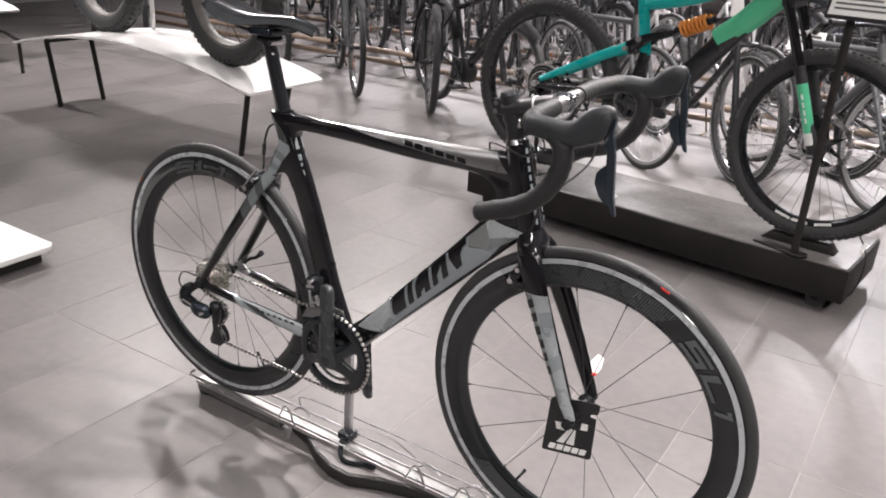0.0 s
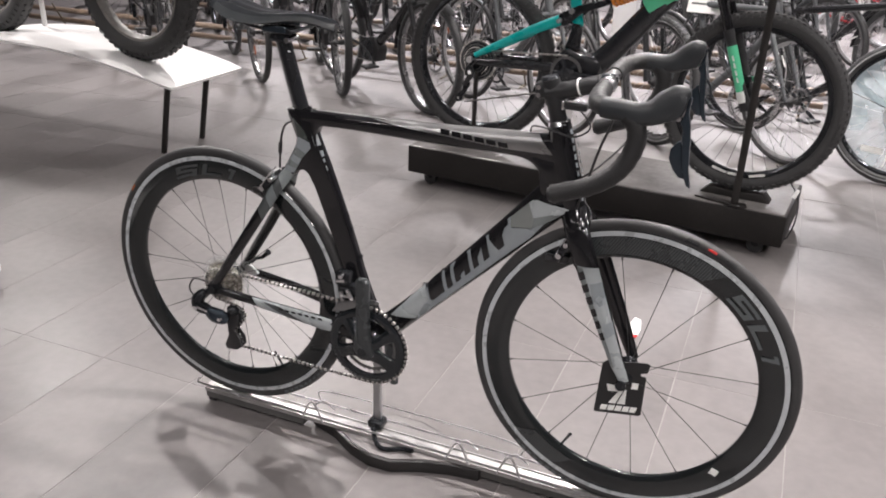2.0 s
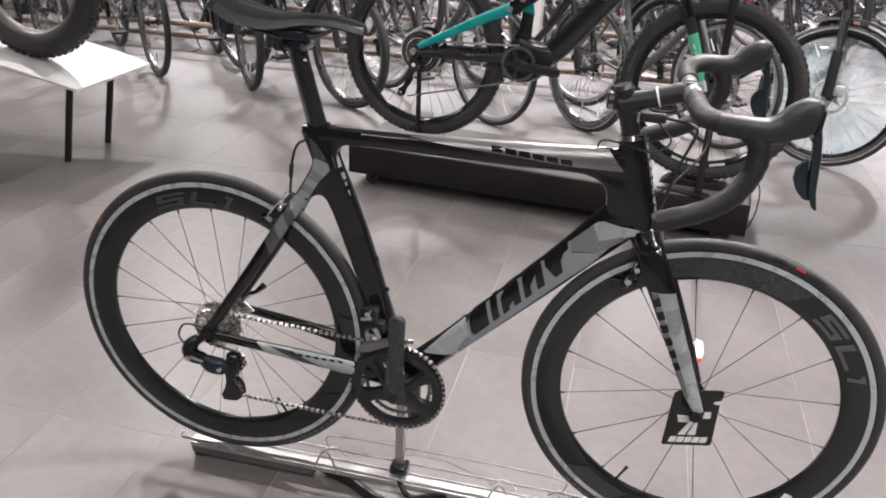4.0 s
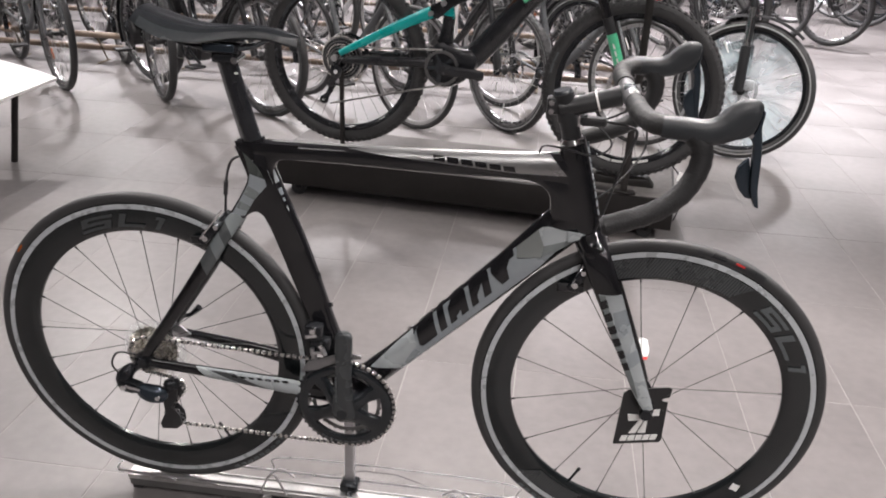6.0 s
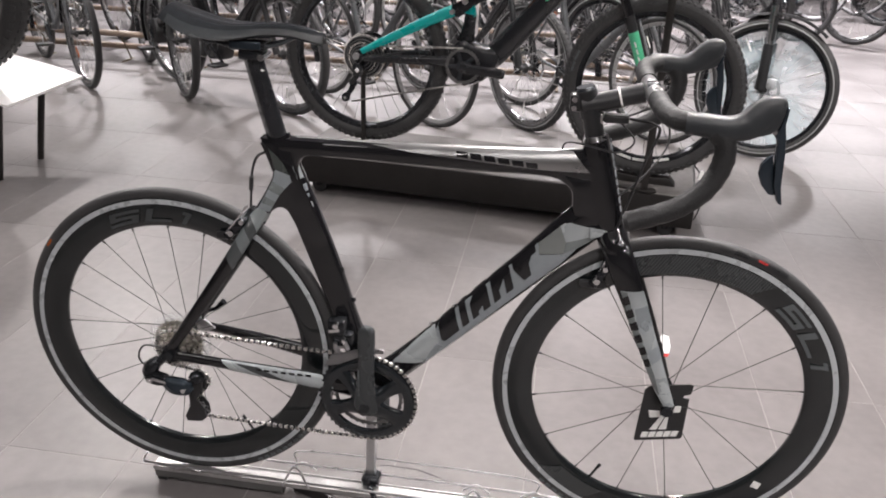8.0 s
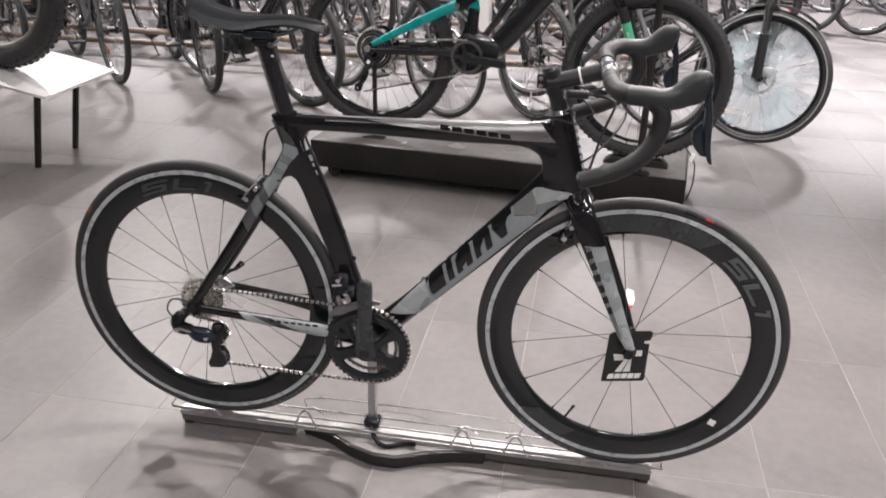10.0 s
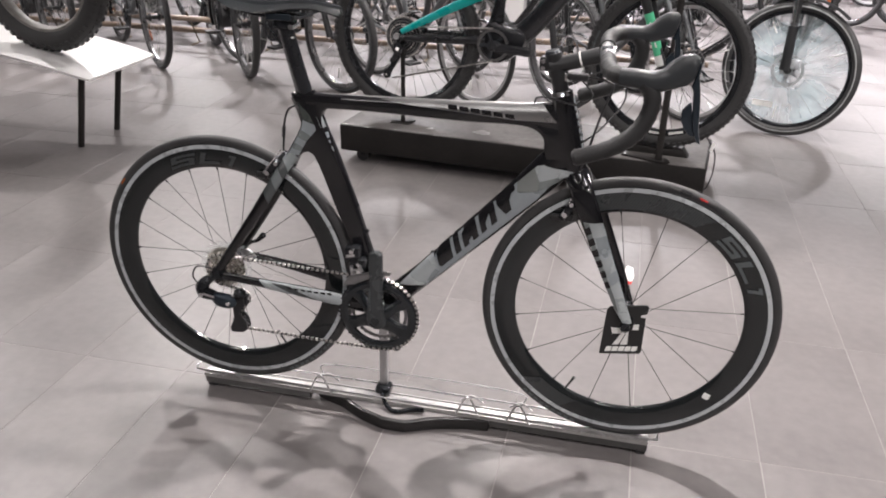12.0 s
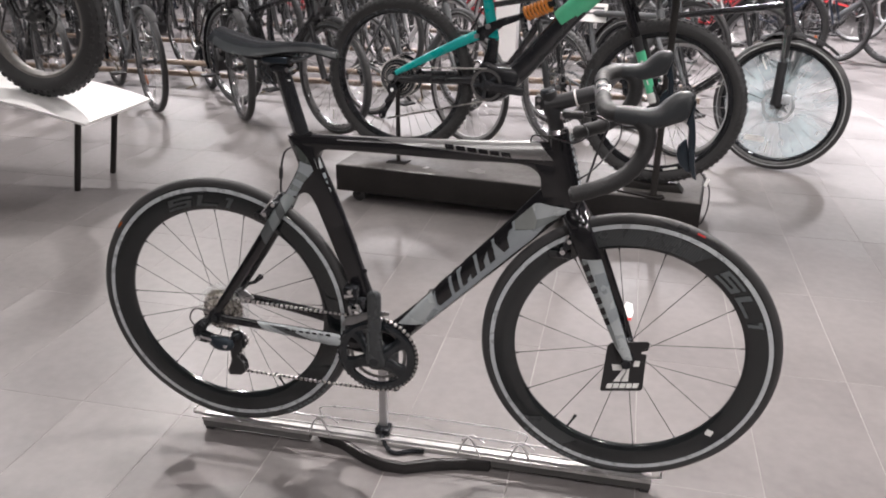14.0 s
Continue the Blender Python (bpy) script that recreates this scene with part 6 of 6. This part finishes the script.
part("spider", [disc(0, 0.026, -0.067, -0.058, mb, 24)] + [tube([mb + V((0, -0.062, 0)), mb + V((0.062 * math.cos(radians(a)), -0.062, 0.062 * math.sin(radians(a))))], (0.009, 0.004), 8) for a in (40, 112, 184, 256, 328)], GUN, ring_m)
for line in ([(-0.004, -0.078, 0.001), (0.05, -0.082, -0.004), (0.12, -0.086, -0.008), (0.168, -0.088, -0.011), (0.182, -0.088, -0.012)], [(0.004, 0.078, -0.001), (-0.05, 0.082, 0.004), (-0.12, 0.086, 0.008), (-0.165, 0.088, 0.011)]):
    part("crank_arm", oval([mb + V(q) for q in line], [(0.025, 0.010), (0.0215, 0.011), (0.0205, 0.010), (0.0205, 0.009), (0.013, 0.006)][: len(line)], 14, 5, 2.6), MTBK, mtb, "thick black crank arm")
cas = part("cassette_body", lathe([(0.018, -0.020), (0.087, -0.020), (0.087, -0.0215), (0.030, -0.054), (0.018, -0.058)], rh, 40), DARKM, mtb)
for i in range(11):
    r = 0.093 - i * 0.0062
    part("sprocket", [disc(r - 0.0034, r, -0.0245 - i * 0.0034, -0.023 - i * 0.0034, rh, 40)] + [moved(box(-0.0015, 0.0015, -0.0008, 0.0008, 0, 0.0035), Matrix.Translation(rh + V((0, -0.0237 - i * 0.0034, 0))) @ Matrix.Rotation(2 * math.pi * k / (48 - 3 * i), 4, "Y") @ Matrix.Translation((0, 0, r - 0.0005))) for k in range(48 - 3 * i)], CASS if i in (0, 5) else (MIDC if i % 2 else GUN), cas, "steel sprocket")
part("chain", [tube([rh + V((0, -0.05, 0.052)), mb + V((0, -0.062, 0.074))], 0.0048, 5), tube([rh + V((-0.045, -0.056, -0.190)), mb + V((0, -0.064, -0.070))], 0.004, 5)], CHAINM, mtb)
mrd = part("rear_derailleur", [plate([(-0.012, 0.385), (0.020, 0.392), (0.034, 0.366), (0.026, 0.338), (0.000, 0.330), (-0.018, 0.350)], -0.098, -0.066, 0.006), tube([(0.014, -0.088, 0.352), (-0.006, -0.086, 0.322), (-0.022, -0.080, 0.300)], [(0.015, 0.012), (0.012, 0.011), (0.014, 0.012)], 10)], MTBK, mtb, "black rear derailleur")
part("cage", plate([(-0.034, 0.312), (-0.012, 0.314), (-0.004, 0.296), (-0.014, 0.270), (-0.032, 0.244), (-0.040, 0.222), (-0.058, 0.212), (-0.074, 0.222), (-0.070, 0.244), (-0.046, 0.262), (-0.034, 0.284)], -0.073, -0.070, 0.001), DARKM, mrd, "dark derailleur cage")
for x, z in ((-0.022, 0.298), (-0.056, 0.232)):
    part("jockey_wheel", disc(0.004, 0.019, -0.066, -0.060, (x, 0, z), 16), PLASTIC, mrd)
    part("pivot_bolt", disc(0, 0.0055, -0.0765, -0.072, (x, 0, z), 10), CHROME, mrd)
part("pivot_bolt", disc(0, 0.009, -0.102, -0.096, (0.012, 0, 0.362), 14), CHROME, mrd)
part("cable", tube(curve([(0.016, -0.085, 0.388), (0.045, -0.09, 0.420), (0.10, -0.085, 0.432), (0.20, -0.078, 0.440)], 5), 0.0028, 6), PLASTIC, mrd)
part("brake_caliper", [box(-0.02 + fh.x - 0.06, fh.x - 0.02, 0.03, 0.07, fh.z + 0.05, fh.z + 0.10, 0.008)], DARKM, mtb)
part("brake_hose", [tube(curve([fh + V((-0.05, 0.06, 0.08)), fh + V((-0.12, 0.075, 0.28)), hb + V((0.06, 0.06, -0.02)), bm_ + V((0.03, 0.1, -0.05)), bm_ + V((0, 0.16, 0.02))], 5), 0.003, 6)], PLASTIC, mtb)

# the posts that hold it up, and the sign
stand1 = thing("bike_support_post", "thin black upright under the rear axle", "stand", CM, "posts of the display cart")
inv = CM.inverted()
p = inv @ V((-0.10, 2.00, 0))
part("upright", tube([(p.x, p.y, CT - 0.002), (p.x, p.y, 0.585)], 0.011, 8), BARE, stand1)
part("base_plate", box(p.x - 0.05, p.x + 0.05, p.y - 0.04, p.y + 0.04, CT - 0.001, CT + 0.005, 0.002, 1), CARTS, stand1)
part("hook", box(p.x - 0.02, p.x + 0.02, p.y - 0.012, p.y + 0.03, 0.575, 0.592, 0.003, 1), BARE, stand1)
stand2 = thing("sign_post", "black flat upright with a white information sign", "stand", CM, "posts of the display cart")
p = inv @ V((1.105, 1.755, 0))
part("upright", [tube([(p.x, p.y, CT - 0.002), (p.x + 0.004, p.y - 0.004, 0.60), (p.x + 0.008, p.y - 0.004, 1.09)], (0.014, 0.006), 8)], BARE, stand2)
part("base_plate", slab([(p.x - 0.16, p.y + 0.02), (p.x + 0.02, p.y - 0.03), (p.x + 0.05, p.y - 0.01), (p.x + 0.04, p.y + 0.03), (p.x - 0.10, p.y + 0.045)], CT - 0.001, CT + 0.007, 0.002), CARTS, stand2)
sm = Matrix.Translation((p.x + 0.060, p.y - 0.02, 1.105)) @ Matrix.Rotation(radians(-32), 4, "X")
part("sign_frame", moved(box(-0.125, 0.125, -0.006, 0.006, -0.085, 0.085, 0.004, 1), sm), SATIN, stand2)
part("sign_sheet", moved(box(-0.115, 0.115, -0.008, -0.0055, -0.075, 0.075, 0.001, 1), sm), PAPER, stand2, "white printed information sheet")
part("sign_print", [moved(box(-0.10, 0.10 - 0.03 * (i % 3), -0.0092, -0.0082, -0.055 + i * 0.018, -0.048 + i * 0.018), sm) for i in range(6)], INK, stand2, "grey printed bars")
chock = thing("wheel_chock", "small dark wedge under the front tyre", "wheel chock", MM)
part("wedge", [plate([(1.08, -0.002), (1.36, -0.002), (1.33, 0.034), (1.22, 0.026), (1.12, 0.034)], -0.035, 0.035, 0.003)], BARE, chock)
clip = thing("cable_tag", "red and white tags on a thin cable by the front tyre", "tag", CM)
p, q = inv @ V((1.262, 1.87, 0)), inv @ V((1.322, 1.80, 0))
part("red_tag", moved(box(-0.009, 0.009, -0.010, 0.008, -0.017, 0.017, 0.004, 1), Matrix.Translation((p.x, p.y, 0.314)) @ Matrix.Rotation(radians(24), 4, "Y")), RED, clip)
part("white_tag", moved(box(-0.007, 0.007, -0.002, 0.002, -0.019, 0.019, 0.0015, 1), Matrix.Translation((q.x, q.y, 0.255)) @ Matrix.Rotation(radians(18), 4, "Y") @ Matrix.Rotation(radians(-30), 4, "X")), PAPER, clip, "small white paper tag")
part("cable", tube(curve([(p.x - 0.03, p.y + 0.01, 0.335), (p.x, p.y, 0.315), (p.x + 0.035, p.y - 0.02, 0.285), (q.x + 0.012, q.y, 0.235), (q.x + 0.018, q.y - 0.01, 0.150), (CL + 0.012, q.y - 0.02, 0.085), (CL + 0.001, q.y - 0.02, 0.070)], 6), 0.003, 6), PLASTIC, clip)


# ---- arched white benches ----
def bench(label, m):
    b = thing("display_bench", label, "bench", m, "arched display benches")
    n, L, W, H, A = 24, 1.0, 0.59, 0.515, 0.13
    verts, faces = [], []
    for i in range(n + 1):
        x = -L + 2 * L * i / n
        z = H - A * (x / L) ** 2
        cut = 0.012 if i in (0, n) else 0
        for y in (cut, W - cut):
            verts += [V((x, y, z)), V((x, y, z - 0.012))]
    for i in range(n):
        k = i * 4
        faces += [(k, k + 4, k + 6, k + 2), (k + 1, k + 3, k + 7, k + 5), (k, k + 1, k + 5, k + 4), (k + 2, k + 6, k + 7, k + 3)]
    faces += [(0, 2, 3, 1), (n * 4, n * 4 + 1, n * 4 + 3, n * 4 + 2)]
    part("bench_top", (verts, faces), WHITE, b, "bowed white laminate top")
    for x, foot in ((-0.850, -0.775), (0.875, 0.80)):
        z = H - A * x * x - 0.0125
        for y in (0.14, 0.45):
            part("leg", tube([(foot, y, 0.001), (x, y, z)], 0.0155, 10), BARE, b)
        part("cross_bar", [box(x - 0.012, x + 0.012, 0.14, 0.45, z - 0.022, z - 0.004, 0.003, 1)], BARE, b)
    return b


bench_a = bench("arched white display bench on thin black legs", pose(-2.5, 1.58, 0))
copy_thing(bench_a, pose(-5.75, 1.80, 0, 0, 0, 4))
trestle = thing("low_trestle", "low black steel trestle on thin legs", "stand")
part("top_bar", tube([(-4.345, 2.14, 0.235), (-4.56, 2.18, 0.262), (-4.90, 2.24, 0.262)], 0.013, 8), BARE, trestle)
for x, y, h in ((-4.345, 2.14, 0.240), (-4.88, 2.236, 0.255)):
    part("leg", tube([(x, y, 0.001), (x - 0.004, y, h)], 0.013, 8), BARE, trestle)

fatm = Matrix.Translation((-2.965, 1.890, 0.482)) @ Matrix.Rotation(math.atan2(1.795 - 1.89, 1.135), 4, "Z") @ Matrix.Rotation(radians(1.2), 4, "Y")
fat = thing("fat_bike", "dark fat-tyre bike standing on the white bench", "bicycle", fatm)
FR, FW = 0.378, 0.105
f_r, f_f = V((0, 0, FR)), V((1.14, 0, FR))
for hub in (f_r, f_f):
    plain_wheel(fat, hub, FR, FW, I4, RIMGREY, SPOKEM, 0.030, 0.09, 32, 60)
part("frame", [tube([(0.85, 0, 0.98), (0.90, 0, 0.84)], 0.03, 12), oval([(0.44, 0, 0.34), (0.68, 0, 0.58), (0.89, 0, 0.85)], [(0.032, 0.03), (0.032, 0.028), (0.034, 0.028)], 14), tube([(0.28, 0, 0.80), (0.86, 0, 0.94)], 0.02, 10), tube([(0.27, 0, 0.84), (0.43, 0, 0.34)], 0.018, 10)] + [tube([(0, s * 0.09, FR), (0.2, s * 0.085, 0.37), (0.42, s * 0.05, 0.345)], 0.012, 8) for s in (1, -1)] + [tube([(0, s * 0.09, FR), (0.2, s * 0.075, 0.66), (0.29, s * 0.02, 0.77)], 0.010, 8) for s in (1, -1)], FRAMES["black"], fat)
part("fork", [tube([(0.91, s * 0.01, 0.83), (0.93, s * 0.085, 0.80), (1.03, s * 0.09, 0.6), (1.13, s * 0.085, FR)], [0.022, 0.02, 0.018, 0.014], 10) for s in (1, -1)], FRAMES["black"], fat)
part("handlebar", tube(curve([(0.80, -0.37, 1.06), (0.87, -0.1, 1.04), (0.87, 0.1, 1.04), (0.80, 0.37, 1.06)], 4), 0.014, 8), DARKM, fat)
part("stem", tube([(0.845, 0, 0.99), (0.825, 0, 1.03), (0.87, 0, 1.045)], 0.018, 8), SATIN, fat)
part("seatpost", tube([(0.275, 0, 0.82), (0.225, 0, 0.99)], 0.015, 8), DARKM, fat)
part("saddle", saddle_geo(0.23, 1.03, 0.27, 0.075), SADDLEM, fat)
ring, arms = crank_geo((0.44, 0, 0.34), 0.07, radians(20), 0.17, -0.07)
part("chainring", ring, GUN, fat)
for geo in arms:
    part("crank_arm", geo, DARKM, fat)
part("green_decal", [tube([(0.045, s * 0.09, 0.45), (0.075, s * 0.088, 0.50)], 0.0125, 8) for s in (1, -1)], MINT, fat, "green paint band")
prop = thing("white_prop", "slim white upright standing on the bench", "stand")
part("upright", tube([(-2.80, 2.09, 0.502), (-2.80, 2.09, 0.86)], (0.016, 0.012), 8), WHITE, prop)

# ---- low white platform ----
plat = thing("low_platform", "low white display platform with a thin top", "platform")
part("platform_top", slab([(-3.4, -1.1), (-1.140, -1.1), (-1.168, 0.255), (-1.19, 0.275), (-3.4, 0.30)], 0.050, 0.074, 0.004), WHITE, plat, "white laminate top")
part("plinth", box(-3.36, -1.21, -1.06, 0.24, 0.0, 0.0495, 0.002, 1), BARE, plat, "dark recessed plinth")

# ---- rack rails and the rows of bicycles ----
rack = thing("bike_rack", "low wooden rack rails on brass struts", "bike rack")
for y, z in ((4.20, 0.10), (4.10, 0.205)):
    part("rail", tube([(-5.6, y + 0.05, z), (-1.2, y, z), (1.45, y, z)], 0.022, 12), WOOD, rack, "varnished wooden rail")
for i in range(12):
    x = -5.5 + 0.62 * i
    part("strut", [tube([(x, 4.25, 0.0), (x, 4.19, 0.10), (x, 4.09, 0.26)], 0.006, 6), box(x - 0.010, x + 0.010, 4.12, 4.28, 0.0, 0.006, 0.002, 1)], BRASS, rack, "thin brass strut")

ROW = [
    # kind, paint, front contact x, y, heading, steer
    ("city", "red", -5.55, 3.62, -36, 0, "red city bike with mudguards in the rack"),
    ("ebike", "black", -4.70, 3.55, -40, 0, "black electric bike at the end of the rack"),
    ("ebike", "black", -3.05, 3.45, -38, 4, "black electric city bike with mudguards in the rack"),
    ("city", "grey", -2.225, 3.37, -44, 0, "grey city bike with mudguards in the rack"),
    ("ebike", "black", -1.54, 3.31, -52, 0, "black electric bike with a motor casing in the rack"),
    ("ebike", "black", -0.82, 3.12, -32, 0, "black electric bike with a wide motor casing in the rack"),
    ("road", "grey", 0.03, 3.085, -36, 0, "grey road bike with silver rims in the rack"),
    ("cross", "black", 0.55, 3.17, -46, 0, "black cross bike with a suspension fork in the rack"),
    ("road", "grey", 1.26, 3.10, -38, 0, "grey fitness bike in the rack"),
    ("trek", "black", 1.785, 3.025, -40, 21, "black trekking bike with a pale-walled tyre in the rack"),
]
WBS = {"city": 1.07, "trek": 1.07, "ebike": 1.13, "mtb": 1.16, "road": 1.0, "cross": 1.05}
for kind, paint, fx, fy, head, st, label in ROW:
    a = radians(head)
    shop_bike(kind, paint, label, Matrix.Translation((fx - WBS[kind] * math.cos(a), fy - WBS[kind] * math.sin(a), 0)) @ Matrix.Rotation(a, 4, "Z"), st, stripe={"trek": STRIPE, "cross": STRIPE, "city": MARK, "ebike": MARK}.get(kind), big=0.355 if kind == "trek" else None, cover=kind == "trek")
far = {}
rng = random.Random(4)
kinds = ["ebike", "city", "mtb", "road"]
paints = ({"ebike": "black", "city": "grey", "mtb": "black", "road": "white"}, {"ebike": "grey", "city": "blue", "mtb": "red", "road": "white"}, {"mtb": "red", "road": "black"})
count = 0
for row, (y, xs, head) in enumerate(((4.95, [-4.7 + 0.47 * i for i in range(15)], -44), (6.3, [-5.0 + 0.52 * i for i in range(17)], -40), (8.2, [2.6 + 0.7 * i for i in range(6)], -35))):
    for x in xs:
        if row == 0 and -0.1 < x < 0.75:
            continue
        k = kinds[(count * 7 + row) % 4] if row < 2 else ("mtb", "road")[count % 2]
        a = radians(head + rng.uniform(-5, 5))
        back = 0.55 if row == 1 and x > 2.4 else 0.0
        m = Matrix.Translation((x - WBS[k] * math.cos(a), y + back + rng.uniform(-0.08, 0.08) - WBS[k] * math.sin(a), 0)) @ Matrix.Rotation(a, 4, "Z")
        if (k, row) not in far:
            far[k, row] = shop_bike(k, paints[row][k], (f"{paints[row][k].replace('blue', 'dark blue')} " + {"ebike": "electric bike in a farther row", "city": "city bike with mudguards in a farther row", "mtb": "mountain bike in a farther row", "road": "fitness bike in a farther row"}[k]), m, 3, "bicycles in the farther rows")
        else:
            copy_thing(far[k, row], m)
        count += 1
rack2 = thing("bike_rack", "low wooden rack rails behind the first row", "bike rack")
for y in (5.75, 7.1):
    part("rail", tube([(-6.0, y, 0.10), (1.3, y, 0.10)], 0.022, 10), WOOD, rack2, "varnished wooden rail")

structure("column", box(-0.18, 0.0, 5.35, 5.53, 0, CEIL, 0.006, 2), WHITE, "square white painted column", "column")

# a white card tied to the seat tube of one bicycle in the rack
price = thing("price_card", "white rectangular price card tied to a bike", "card")
pc = Matrix.Translation((0.702, 3.515, 0.748)) @ Matrix.Rotation(radians(-12), 4, "Z") @ Matrix.Rotation(radians(-14), 4, "X")
part("sheet", moved(box(-0.095, 0.095, -0.0012, 0.0012, -0.055, 0.055, 0.0008, 1), pc), PAPER, price)
part("printed_bar", moved(box(-0.075, 0.075, -0.0022, -0.0014, 0.020, 0.034), pc), INK, price, "grey printed bar")
part("printed_bar", moved(box(-0.075, 0.030, -0.0022, -0.0014, -0.010, 0.000), pc), INK, price, "grey printed bar")
part("string", tube([pc @ V((0, 0.001, 0.052)), (0.69, 3.545, 0.81)], 0.0015, 5), PLASTIC, price)

# ---- floor tiles ----
TX, TY, GAP = 0.3145, 0.629, 0.0026
tile_near = mesh_of("tile", [box(GAP / 2, TX - GAP / 2, GAP / 2, TY - GAP / 2, -0.010, 0.0, 0.0006, 1)], TILE)
floor_ob = bpy.data.objects["floor"]
bulk = []
ix0, iy0 = int(math.floor((X0 - 0.1205) / TX)), int(math.floor((Y0 - 0.030) / TY))
near = 0
for i in range(ix0 + 1, int((X1 - 0.1205) / TX)):
    for j in range(iy0 + 1, int((Y1 - 0.030) / TY)):
        x, y = 0.1205 + i * TX, 0.030 + j * TY
        if -2.4 < x < 2.9 and -1.0 < y < 4.4 and near < 300:
            ob = new("tile", tile_near)
            ob.parent, ob.location = floor_ob, (x, y, 0)
            near += 1
        else:
            bulk.append(([V((x + GAP / 2, y + GAP / 2, 0)), V((x + TX - GAP / 2, y + GAP / 2, 0)), V((x + TX - GAP / 2, y + TY - GAP / 2, 0)), V((x + GAP / 2, y + TY - GAP / 2, 0)), V((x + GAP / 2, y + GAP / 2, -0.01)), V((x + TX - GAP / 2, y + GAP / 2, -0.01)), V((x + TX - GAP / 2, y + TY - GAP / 2, -0.01)), V((x + GAP / 2, y + TY - GAP / 2, -0.01))], [(0, 1, 2, 3), (0, 4, 5, 1), (1, 5, 6, 2), (2, 6, 7, 3), (3, 7, 4, 0)]))
tagged(part("far_tiles", bulk, TILE, floor_ob, "grey stone floor tiles"), kind="stuff")
